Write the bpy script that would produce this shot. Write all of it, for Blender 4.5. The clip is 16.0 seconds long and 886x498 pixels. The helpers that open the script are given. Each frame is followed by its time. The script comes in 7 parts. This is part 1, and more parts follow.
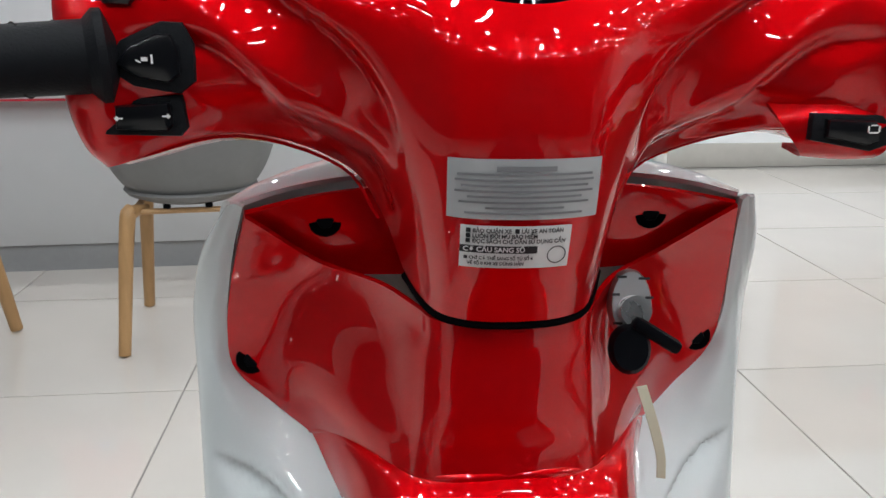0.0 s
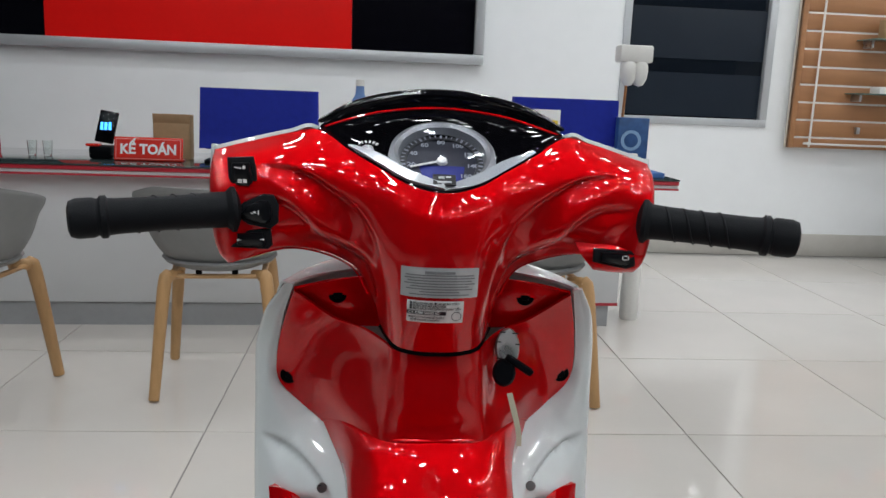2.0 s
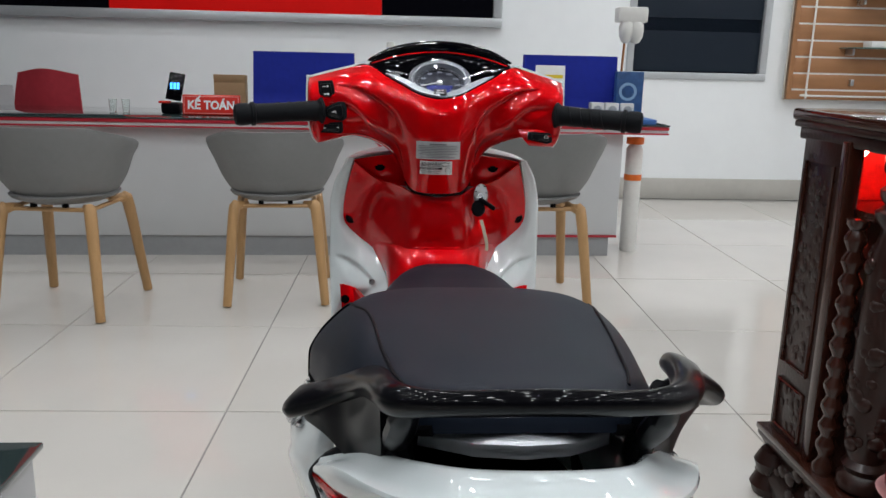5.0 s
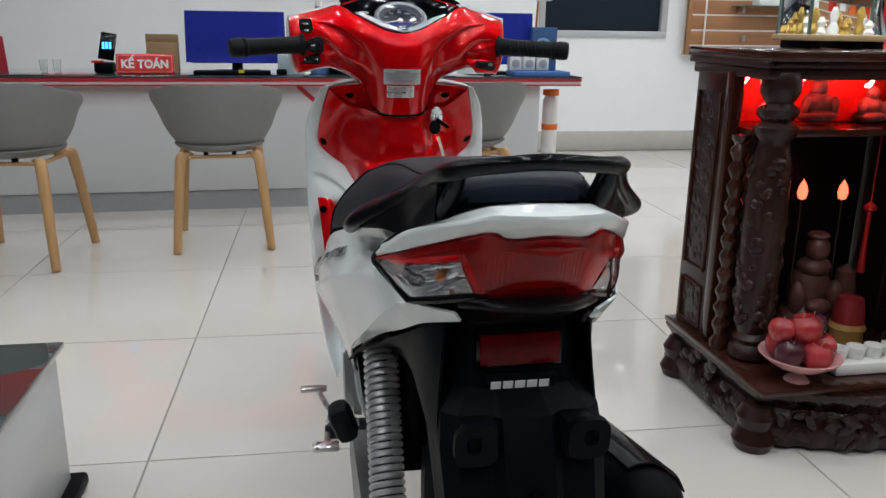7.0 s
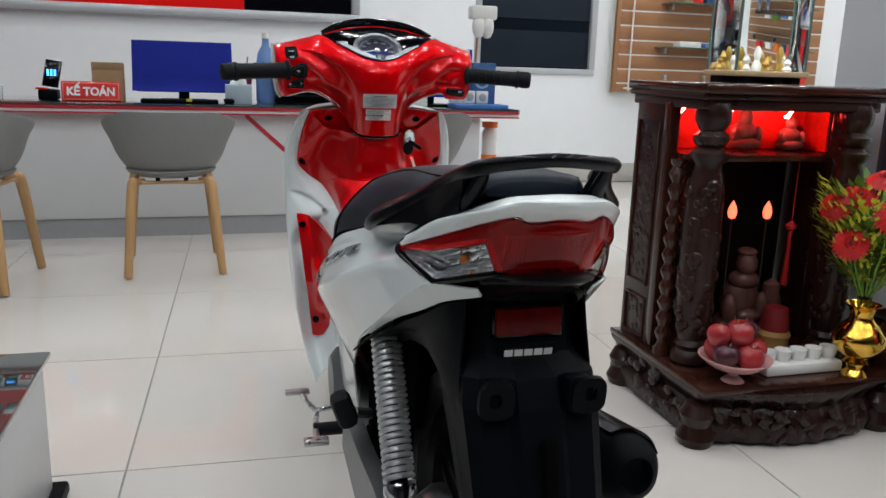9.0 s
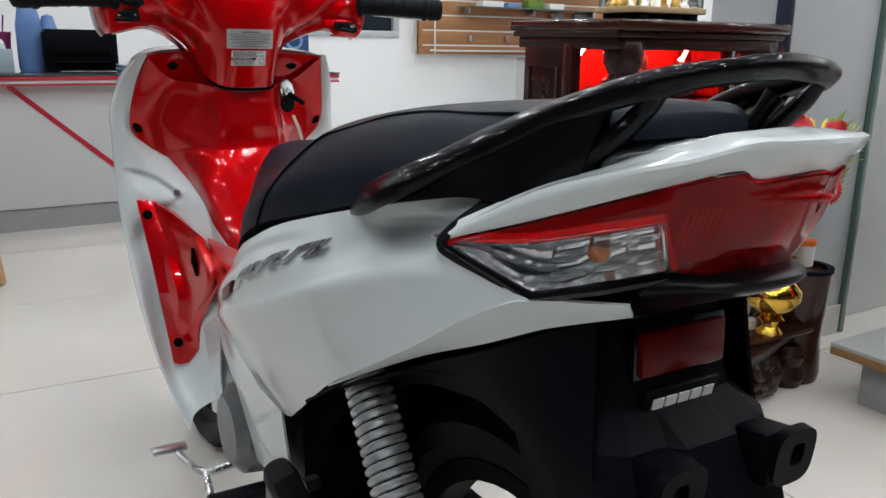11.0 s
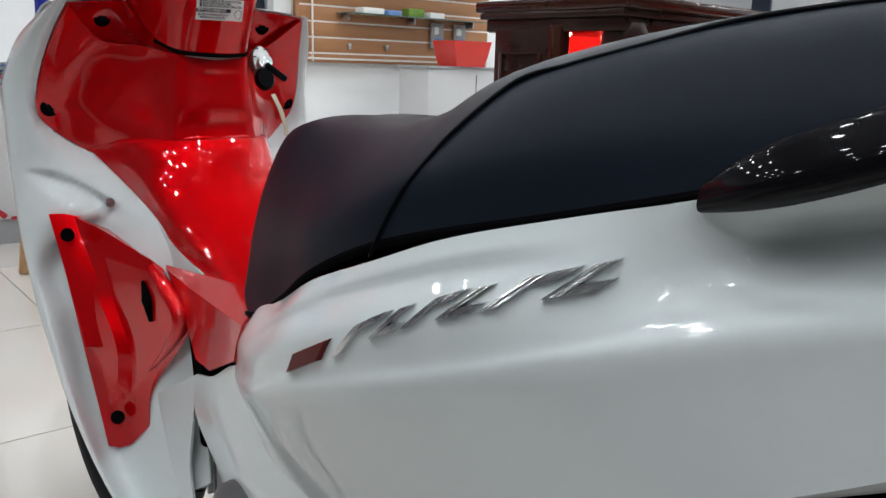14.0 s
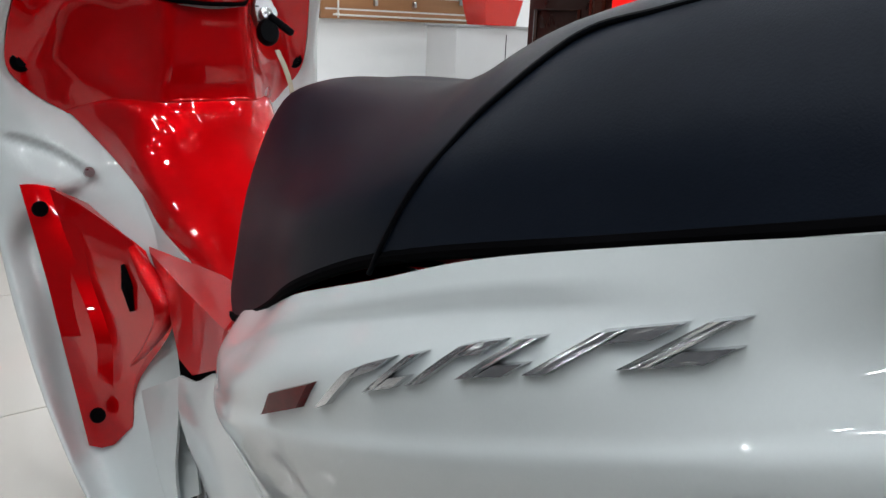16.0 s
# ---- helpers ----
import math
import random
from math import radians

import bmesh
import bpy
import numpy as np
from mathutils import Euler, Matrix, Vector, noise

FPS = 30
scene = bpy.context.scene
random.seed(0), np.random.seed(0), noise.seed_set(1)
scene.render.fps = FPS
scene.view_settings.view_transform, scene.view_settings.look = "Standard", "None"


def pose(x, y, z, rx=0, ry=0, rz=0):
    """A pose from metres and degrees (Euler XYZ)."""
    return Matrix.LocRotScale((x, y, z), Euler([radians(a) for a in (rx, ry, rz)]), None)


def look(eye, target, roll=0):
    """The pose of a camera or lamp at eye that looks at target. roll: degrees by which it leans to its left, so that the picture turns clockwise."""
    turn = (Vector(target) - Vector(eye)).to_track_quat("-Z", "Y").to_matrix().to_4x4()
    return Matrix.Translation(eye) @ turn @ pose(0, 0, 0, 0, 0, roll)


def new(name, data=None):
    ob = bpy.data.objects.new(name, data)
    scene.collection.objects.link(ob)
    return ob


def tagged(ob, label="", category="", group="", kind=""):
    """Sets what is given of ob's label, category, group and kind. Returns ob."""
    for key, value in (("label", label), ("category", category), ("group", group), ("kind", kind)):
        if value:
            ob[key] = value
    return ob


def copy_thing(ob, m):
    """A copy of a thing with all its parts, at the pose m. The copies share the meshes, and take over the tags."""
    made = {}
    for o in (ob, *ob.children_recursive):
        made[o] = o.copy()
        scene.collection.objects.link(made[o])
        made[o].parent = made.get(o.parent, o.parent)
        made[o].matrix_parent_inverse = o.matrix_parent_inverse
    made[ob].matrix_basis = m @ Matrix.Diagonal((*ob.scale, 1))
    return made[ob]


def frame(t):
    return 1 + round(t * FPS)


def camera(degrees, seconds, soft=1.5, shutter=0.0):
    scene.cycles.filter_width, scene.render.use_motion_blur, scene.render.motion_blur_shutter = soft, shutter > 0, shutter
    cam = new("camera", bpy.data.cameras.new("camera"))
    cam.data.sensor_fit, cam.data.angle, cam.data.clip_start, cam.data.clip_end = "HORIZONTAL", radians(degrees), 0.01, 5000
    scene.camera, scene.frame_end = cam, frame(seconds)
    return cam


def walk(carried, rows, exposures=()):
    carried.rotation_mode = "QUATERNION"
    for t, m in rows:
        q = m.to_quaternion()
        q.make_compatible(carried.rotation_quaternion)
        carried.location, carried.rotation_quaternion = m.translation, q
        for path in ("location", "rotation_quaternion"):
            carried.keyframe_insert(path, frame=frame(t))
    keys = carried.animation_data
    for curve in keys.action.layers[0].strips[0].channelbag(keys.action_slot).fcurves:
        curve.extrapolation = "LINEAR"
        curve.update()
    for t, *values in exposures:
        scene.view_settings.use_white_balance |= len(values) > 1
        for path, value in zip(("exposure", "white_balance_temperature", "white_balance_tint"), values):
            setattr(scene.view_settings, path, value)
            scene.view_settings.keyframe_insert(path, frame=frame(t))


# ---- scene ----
cam = camera(57.8, 16.0)
PATH = [
    (0, (-0.089, 0.033, 1.009), (0.127, 1.944, 0.458), 0.2),
    (0.5, (-0.136, -0.119, 1.063), (0.149, 1.793, 0.548), 1.0),
    (1, (-0.163, -0.226, 1.113), (0.168, 1.698, 0.678), 2.4),
    (1.5, (-0.146, -0.28, 1.119), (0.184, 1.651, 0.714), 3.1),
    (2, (-0.081, -0.354, 1.111), (0.118, 1.6, 0.734), 2.3),
    (2.5, (-0.044, -0.401, 1.115), (0.083, 1.565, 0.772), 1.8),
    (3, (-0.034, -0.452, 1.103), (0.091, 1.518, 0.781), 1.7),
    (3.5, (-0.042, -0.549, 1.096), (0.062, 1.417, 0.744), 1.7),
    (4, (-0.06, -0.719, 1.087), (0.055, 1.244, 0.723), 2.0),
    (4.2, (-0.069, -0.784, 1.087), (0.048, 1.174, 0.698), 1.8),
    (6.3, (-0.092, -1.18, 1.061), (0.056, 0.751, 0.559), 0.5),
    (6.5, (-0.116, -1.199, 1.053), (0.081, 0.725, 0.544), 0.6),
    (7, (-0.21, -1.297, 1.03), (0.12, 0.603, 0.497), 0.8),
    (7.5, (-0.254, -1.383, 1.016), (0.171, 0.487, 0.447), 1.4),
    (8, (-0.267, -1.45, 1.023), (0.167, 0.435, 0.516), 1.5),
    (8.2, (-0.272, -1.462, 1.02), (0.157, 0.433, 0.546), 1.5),
    (10.3, (-0.46, -1.136, 0.98), (0.34, 0.641, 0.531), 1.7),
    (10.5, (-0.449, -1.066, 0.967), (0.397, 0.687, 0.505), 1.4),
    (11, (-0.432, -0.94, 0.926), (0.558, 0.725, 0.429), 0.9),
    (11.5, (-0.416, -0.854, 0.892), (0.715, 0.71, 0.37), 1.0),
    (12, (-0.4, -0.769, 0.868), (0.952, 0.614, 0.357), 2.6),
    (12.5, (-0.412, -0.705, 0.863), (1.048, 0.56, 0.344), 3.4),
    (13, (-0.462, -0.615, 0.857), (0.961, 0.694, 0.345), 2.2),
    (13.5, (-0.467, -0.541, 0.851), (0.87, 0.872, 0.385), 1.7),
    (14, (-0.459, -0.503, 0.84), (0.828, 0.961, 0.393), 1.7),
    (14.5, (-0.448, -0.476, 0.829), (0.833, 0.995, 0.39), 1.8),
    (15, (-0.428, -0.463, 0.829), (0.838, 1.023, 0.394), 2.3),
    (15.5, (-0.393, -0.446, 0.833), (0.813, 1.085, 0.385), 2.4),
    (16, (-0.371, -0.4, 0.834), (0.857, 1.083, 0.292), 2.5),
]
walk(cam, [(t, look(eye, target, roll)) for t, eye, target, roll in PATH],
     [(0, 0.22), (0.6, 0), (2, -0.1), (4, -0.1), (8, 0.0), (10.5, 0.03), (11, 0.12), (11.5, 0.28), (12, 0.56), (12.5, 0.62), (13, 0.56), (13.5, 0.38), (14, 0.24), (15, 0.2), (16, 0.16)])

# ---- light ----
world = bpy.data.worlds.new("showroom_world")
scene.world = world
world.use_nodes = True
world.node_tree.nodes["Background"].inputs[0].default_value = (0.8, 0.9, 1.0, 1)
world.node_tree.nodes["Background"].inputs[1].default_value = 0.02
DOWNLIGHT = 92.0


# ---- materials ----
def mat(name, color, rough=0.5, metal=0.0, coat=0.0, spec=0.5, noise_scale=40.0, vary=0.06, bump=0.0, bump_scale=300.0,
        emit=0.0, alpha=1.0, trans=0.0, ior=1.45, rough_vary=0.0, coat_rough=0.0, objvary=0.0, stretch=(1, 1, 1), coat_ior=1.5):
    m = bpy.data.materials.new(name)
    m.use_nodes = True
    nt = m.node_tree
    b = nt.nodes["Principled BSDF"]
    b.inputs["Roughness"].default_value = rough
    b.inputs["Metallic"].default_value = metal
    b.inputs["Coat Weight"].default_value = coat
    b.inputs["Coat Roughness"].default_value = coat_rough
    b.inputs["Coat IOR"].default_value = coat_ior
    b.inputs["Specular IOR Level"].default_value = spec
    b.inputs["Transmission Weight"].default_value = trans
    b.inputs["IOR"].default_value = ior
    b.inputs["Alpha"].default_value = alpha
    rgb = (*color, 1)
    b.inputs["Base Color"].default_value = rgb
    tc = nt.nodes.new("ShaderNodeTexCoord")
    mp = nt.nodes.new("ShaderNodeMapping")
    mp.inputs["Scale"].default_value = stretch
    nt.links.new(tc.outputs["Object"], mp.inputs["Vector"])
    if vary > 0:
        n = nt.nodes.new("ShaderNodeTexNoise")
        n.inputs["Scale"].default_value = noise_scale
        n.inputs["Detail"].default_value = 4
        nt.links.new(mp.outputs[0], n.inputs["Vector"])
        n2 = nt.nodes.new("ShaderNodeTexNoise")
        n2.inputs["Scale"].default_value = noise_scale * 0.11
        nt.links.new(mp.outputs[0], n2.inputs["Vector"])
        add = nt.nodes.new("ShaderNodeMath")
        add.operation = "ADD"
        nt.links.new(n.outputs["Fac"], add.inputs[0])
        nt.links.new(n2.outputs["Fac"], add.inputs[1])
        mr = nt.nodes.new("ShaderNodeMapRange")
        mr.inputs["From Min"].default_value, mr.inputs["From Max"].default_value = 0.6, 1.4
        mr.inputs["To Min"].default_value, mr.inputs["To Max"].default_value = 1 - vary, 1 + vary
        nt.links.new(add.outputs[0], mr.inputs["Value"])
        mul = nt.nodes.new("ShaderNodeVectorMath")
        mul.operation = "SCALE"
        mul.inputs[0].default_value = color
        last = mr.outputs[0]
        if objvary > 0:
            oi = nt.nodes.new("ShaderNodeObjectInfo")
            m2 = nt.nodes.new("ShaderNodeMapRange")
            m2.inputs["To Min"].default_value, m2.inputs["To Max"].default_value = 1 - objvary, 1 + objvary
            nt.links.new(oi.outputs["Random"], m2.inputs["Value"])
            mm = nt.nodes.new("ShaderNodeMath")
            mm.operation = "MULTIPLY"
            nt.links.new(last, mm.inputs[0])
            nt.links.new(m2.outputs[0], mm.inputs[1])
            last = mm.outputs[0]
        nt.links.new(last, mul.inputs["Scale"])
        nt.links.new(mul.outputs[0], b.inputs["Base Color"])
        if rough_vary > 0:
            rr = nt.nodes.new("ShaderNodeMapRange")
            rr.inputs["From Min"].default_value, rr.inputs["From Max"].default_value = 0.6, 1.4
            rr.inputs["To Min"].default_value, rr.inputs["To Max"].default_value = max(0.02, rough - rough_vary), rough + rough_vary
            nt.links.new(add.outputs[0], rr.inputs["Value"])
            nt.links.new(rr.outputs[0], b.inputs["Roughness"])
    if bump > 0:
        bn = nt.nodes.new("ShaderNodeTexNoise")
        bn.inputs["Scale"].default_value = bump_scale
        bn.inputs["Detail"].default_value = 3
        nt.links.new(mp.outputs[0], bn.inputs["Vector"])
        bp = nt.nodes.new("ShaderNodeBump")
        bp.inputs["Strength"].default_value = bump
        bp.inputs["Distance"].default_value = 0.002
        nt.links.new(bn.outputs["Fac"], bp.inputs["Height"])
        nt.links.new(bp.outputs[0], b.inputs["Normal"])
    if emit > 0:
        b.inputs["Emission Color"].default_value = rgb
        b.inputs["Emission Strength"].default_value = emit
    return m


M = {}
M["red"] = mat("red_paint", (0.60, 0.0008, 0.0034), 0.40, 0.52, 1.0, 0.0, 900, 0.05, coat_ior=1.5)
M["white"] = mat("pearl_white_paint", (0.68, 0.735, 0.745), 0.35, 0.0, 1.0, 0.1, 700, 0.015, coat_ior=1.45)
M["black_gloss"] = mat("black_gloss_paint", (0.002, 0.002, 0.003), 0.3, 0.0, 1.0, 0.0, 60, 0.05, coat_ior=1.36)
M["rail"] = mat("satin_black_paint", (0.0035, 0.0035, 0.0048), 0.28, 0.0, 0.36, 0.02, 60, 0.05, coat_ior=1.38, coat_rough=0.03)
M["black"] = mat("black_plastic", (0.0025, 0.0031, 0.0045), 0.46, 0.0, 0.0, 0.06, 80, 0.1, 0.12, 900)
# near-black: shade painted into gaps, recesses and grooves, also on inner parts
M["dark"] = mat("recess_shade_black", (0.002, 0.002, 0.0025), 0.8, spec=0.02)
M["rubber"] = mat("black_rubber", (0.0085, 0.0095, 0.0115), 0.55, 0, 0, 0.12, 60, 0.12, 0.2, 700)
M["seat"] = mat("seat_vinyl", (0.0072, 0.0106, 0.0184), 0.45, 0, 0, 0.12, 120, 0.08, 0.07, 1100)
M["chrome"] = mat("chrome", (0.66, 0.67, 0.69), 0.07, 1.0, vary=0.03)
M["badge_chrome"] = mat("satin_badge_chrome", (0.60, 0.61, 0.63), 0.2, 0.9, 0.3, vary=0.03)
M["steel"] = mat("brushed_steel", (0.5, 0.51, 0.52), 0.3, 1.0, vary=0.08, rough_vary=0.08)
M["silver"] = mat("silver_paint", (0.55, 0.57, 0.6), 0.32, 0.7, 0.3, vary=0.03)
M["alloy"] = mat("cast_alloy", (0.20, 0.21, 0.22), 0.42, 0.8, vary=0.15, bump=0.2, bump_scale=250)
M["red_lens"] = mat("red_lens", (0.60, 0.010, 0.012), 0.06, 0, 0.0, 0.3, trans=0.85, ior=1.3, vary=0.04)
M["red_inner"] = mat("red_lamp_plastic", (0.80, 0.006, 0.006), 0.25, 0, 0.3, vary=0.03)
M["clear_lens"] = mat("clear_lens", (0.95, 0.96, 0.97), 0.03, 0, 0, trans=1.0, ior=1.45, vary=0.0)
M["lamp_facet"] = mat("lamp_facet_silver", (0.80, 0.81, 0.83), 0.16, 1.0, vary=0.03)
M["amber"] = mat("amber_bulb", (0.30, 0.075, 0.006), 0.2, 0, 0.5, vary=0.05)
M["reflector"] = mat("red_reflector", (0.10, 0.002, 0.003), 0.25, 0, 0.1, 0.1, vary=0.3, noise_scale=500)
M["sticker_silver"] = mat("silver_sticker", (0.50, 0.51, 0.52), 0.38, 0.35, vary=0.05)
M["sticker_white"] = mat("white_sticker", (0.75, 0.75, 0.74), 0.4, vary=0.04)
M["ink"] = mat("black_ink", (0.012, 0.012, 0.014), 0.5, vary=0.0)
M["grey_ink"] = mat("grey_ink", (0.2, 0.2, 0.21), 0.5, vary=0.0)
M["white_ink"] = mat("white_ink", (0.8, 0.8, 0.8), 0.45, vary=0.0)
M["switch_gloss"] = mat("switch_gloss", (0.004, 0.0045, 0.006), 0.3, 0.0, 0.5, 0.2, 80, 0.08)
M["bezel_silver"] = mat("bezel_silver_paint", (0.36, 0.38, 0.41), 0.34, 0.6, 0.3, vary=0.03)
M["dial_ink"] = mat("dim_dial_ink", (0.30, 0.32, 0.38), 0.45, vary=0.0)
M["dial"] = mat("dial_face", (0.016, 0.019, 0.035), 0.3, 0.2, vary=0.1)
M["dial_blue"] = mat("dial_blue", (0.03, 0.04, 0.24), 0.25, 0.3, vary=0.1)


# ---- mesh helpers ----
def part(name, bm, material, parent=None, label="", smooth=True, sharp=38.0):
    bmesh.ops.recalc_face_normals(bm, faces=bm.faces)
    me = bpy.data.meshes.new(name)
    bm.to_mesh(me)
    bm.free()
    me.materials.append(M[material] if isinstance(material, str) else material)
    if smooth:
        me.polygons.foreach_set("use_smooth", [True] * len(me.polygons))
        me.set_sharp_from_angle(angle=radians(sharp))
    ob = new(name, me)
    if parent is not None:
        ob.parent = parent
    if label:
        ob["label"] = label
    return ob


def thing(name, m, label, category, group="", kind=""):
    ob = new(name)
    ob.empty_display_size = 0.05
    ob.matrix_basis = m
    return tagged(ob, label, category, group, kind)


def spline(points, n):
    """Points of a smooth curve through the given ones, n to a stretch."""
    p = np.array(points, float)
    e = np.vstack([2 * p[0] - p[1], p, 2 * p[-1] - p[-2]])
    out = []
    for i in range(len(p) - 1):
        a, b, c, d = e[i:i + 4]
        t = np.linspace(0, 1, n, endpoint=False)[:, None]
        out.append(0.5 * (2 * b + (c - a) * t + (2 * a - 5 * b + 4 * c - d) * t ** 2 + (3 * b - a - 3 * c + d) * t ** 3))
    return np.vstack([*out, p[-1:]])


def patch(rows, n=6, m=6):
    """A smooth surface through a net of points: rows of equally many points."""
    net = np.array(rows, float)
    net = np.stack([spline(r, n) for r in net])
    return np.stack([spline(net[:, j], m) for j in range(net.shape[1])], 1)


def mirrored(rows):
    """Rows that run from the middle plane outwards, carried on to the other side."""
    return [[(-x, y, z) for x, y, z in r[:0:-1]] + list(r) for r in rows]


def grid(bm, a, loop_u=False, loop_v=False, cap=False):
    a = np.asarray(a)
    r, c = a.shape[:2]
    vs = [[bm.verts.new(a[i, j]) for j in range(c)] for i in range(r)]
    for i in range(r if loop_u else r - 1):
        for j in range(c if loop_v else c - 1):
            f = (vs[i][j], vs[i][(j + 1) % c], vs[(i + 1) % r][(j + 1) % c], vs[(i + 1) % r][j])
            try:
                bm.faces.new(f)
            except ValueError:
                pass
    if cap:
        for row in (vs[0], vs[-1]):
            try:
                bm.faces.new(row)
            except ValueError:
                pass
    return vs


def sheet(a, thick=0.0025, flip=False):
    """A shell of real thickness over a net of points; it grows to the far side of the normal."""
    a = np.asarray(a)
    du, dv = np.gradient(a, axis=0), np.gradient(a, axis=1)
    nrm = np.cross(du, dv)
    nrm /= np.maximum(np.linalg.norm(nrm, axis=2, keepdims=True), 1e-9)
    b = a + nrm * thick * (-1 if flip else 1)
    bm = bmesh.new()
    r, c = a.shape[:2]
    va, vb = grid(bm, a), grid(bm, b)
    rim = [(0, j) for j in range(c)] + [(i, c - 1) for i in range(1, r)] + [(r - 1, j) for j in range(c - 2, -1, -1)] + [(i, 0) for i in range(r - 2, 0, -1)]
    for (i, j), (k, l) in zip(rim, rim[1:] + rim[:1]):
        bm.faces.new((va[i][j], va[k][l], vb[k][l], vb[i][j]))
    return bm


def box(bm, c, s, bevel=0.0, turn=None):
    m = Matrix.Translation(c) @ (turn.to_4x4() if turn else Matrix()) @ Matrix.Diagonal((*s, 1))
    got = bmesh.ops.create_cube(bm, size=1, matrix=m)
    if bevel > 0:
        es = list({e for v in got["verts"] for e in v.link_edges})
        bmesh.ops.bevel(bm, geom=es, offset=bevel, segments=2, affect="EDGES", profile=0.5)
    return bm


def box_bm(c, s, bevel=0.0, turn=None):
    return box(bmesh.new(), c, s, bevel, turn)


def rod(bm, a, b, r1, r2=None, seg=16):
    a, b = Vector(a), Vector(b)
    d = b - a
    m = Matrix.Translation((a + b) / 2) @ d.to_track_quat("Z", "Y").to_matrix().to_4x4()
    bmesh.ops.create_cone(bm, cap_ends=True, segments=seg, radius1=r1, radius2=r1 if r2 is None else r2, depth=d.length, matrix=m)
    return bm


def lathe(bm, profile, seg=24, m=None):
    """A turned body: profile of (radius, height), about the z axis of m."""
    m = m or Matrix()
    a = [[m @ Vector((r * math.cos(2 * math.pi * k / seg), r * math.sin(2 * math.pi * k / seg), h)) for k in range(seg)] for r, h in profile]
    rings = grid(bm, np.array([[tuple(v) for v in row] for row in a]), loop_v=True)
    for ring, (r, h) in ((rings[0], profile[0]), (rings[-1], profile[-1])):
        if r <= 0.02:
            bm.faces.new(ring)
    if profile[0][0] > 0.02 and profile[-1][0] > 0.02:
        for i in range(seg):
            bm.faces.new((rings[-1][i], rings[-1][(i + 1) % seg], rings[0][(i + 1) % seg], rings[0][i]))
    return bm


def sweep(bm, path, radius, seg=10, n=6, flat=1.0, smooth=True):
    """A tube along a path; radius may be a list; flat squashes it upright."""
    p = spline(path, n) if smooth else np.array(path, float)
    rad = np.interp(np.linspace(0, 1, len(p)), np.linspace(0, 1, len(radius)), radius) if hasattr(radius, "__len__") else np.full(len(p), radius)
    rings, side = [], None
    for i in range(len(p)):
        t = p[min(i + 1, len(p) - 1)] - p[max(i - 1, 0)]
        t /= max(np.linalg.norm(t), 1e-9)
        ref = np.array((0, 0, 1.0)) if abs(t[2]) < 0.9 else np.array((0, 1.0, 0))
        if side is None:
            side = np.cross(t, ref)
        side = side - t * (side @ t)
        side /= max(np.linalg.norm(side), 1e-9)
        up = np.cross(side, t)
        rings.append([p[i] + rad[i] * (math.cos(k) * side + flat * math.sin(k) * up) for k in np.linspace(0, 2 * math.pi, seg, endpoint=False)])
    grid(bm, np.array(rings), loop_v=True, cap=True)
    return bm


def prism(bm, outline, depth, m=None, bevel=0.0):
    """An outline in x, z drawn out by depth along y, set by m."""
    m = m or Matrix()
    va = [bm.verts.new(m @ Vector((x, 0, z))) for x, z in outline]
    vb = [bm.verts.new(m @ Vector((x, depth, z))) for x, z in outline]
    fs = [bm.faces.new(va), bm.faces.new(vb[::-1])]
    k = len(va)
    for i in range(k):
        fs.append(bm.faces.new((va[i], vb[i], vb[(i + 1) % k], va[(i + 1) % k])))
    if bevel > 0:
        bmesh.ops.bevel(bm, geom=list(fs[0].edges) + list(fs[1].edges), offset=bevel, segments=2, affect="EDGES", profile=0.5)
    return bm


def text_bm(body, size, m, thick=0.0006, bold=0.0, shear=0.0, align="CENTER", stretch=1.0):
    """Writing in the built-in font, upright in the x, z plane of m, facing -y."""
    cu = bpy.data.curves.new("writing", "FONT")
    cu.body, cu.size, cu.extrude, cu.offset, cu.shear = body, size, thick / 2, bold, shear
    cu.align_x, cu.align_y, cu.resolution_u = align, "CENTER", 3
    ob = new("writing", cu)
    bpy.context.view_layer.update()
    me = bpy.data.meshes.new_from_object(ob.evaluated_get(bpy.context.evaluated_depsgraph_get()))
    bm = bmesh.new()
    bm.from_mesh(me)
    bpy.data.objects.remove(ob)
    bpy.data.curves.remove(cu)
    bpy.data.meshes.remove(me)
    bm.transform(m @ pose(0, 0, 0, 90, 0, 0) @ Matrix.Diagonal((stretch, 1, 1, 1)))
    return bm


def lie_on(a, axis, u, v, off):
    """The height of a net of points over (u, v), along an axis, raised by off."""
    p = a.reshape(-1, 3)
    o = [k for k in range(3) if k != axis]
    d = (p[:, o[0]] - u) ** 2 + (p[:, o[1]] - v) ** 2
    near = np.argpartition(d, 4)[:4]
    w = 1 / (d[near] + 1e-8)
    return float((p[near, axis] * w).sum() / w.sum()) + off


def drape(bm, a, axis, off):
    """Lays a flat piece on a surface; its own depth along the axis is kept above it."""
    o = [k for k in range(3) if k != axis]
    for v in bm.verts:
        v.co[axis] += lie_on(a, axis, v.co[o[0]], v.co[o[1]], off)
    return bm


def flat_grid(x0, x1, z0, z1, nx=12, nz=6, axis=1):
    """A thin flat piece cut fine enough to bend, across two axes."""
    bm = bmesh.new()
    pts = []
    for z in np.linspace(z0, z1, nz):
        pts.append([(x, 0, z) if axis == 1 else (0, x, z) for x in np.linspace(x0, x1, nx)])
    grid(bm, np.array(pts))
    return bm

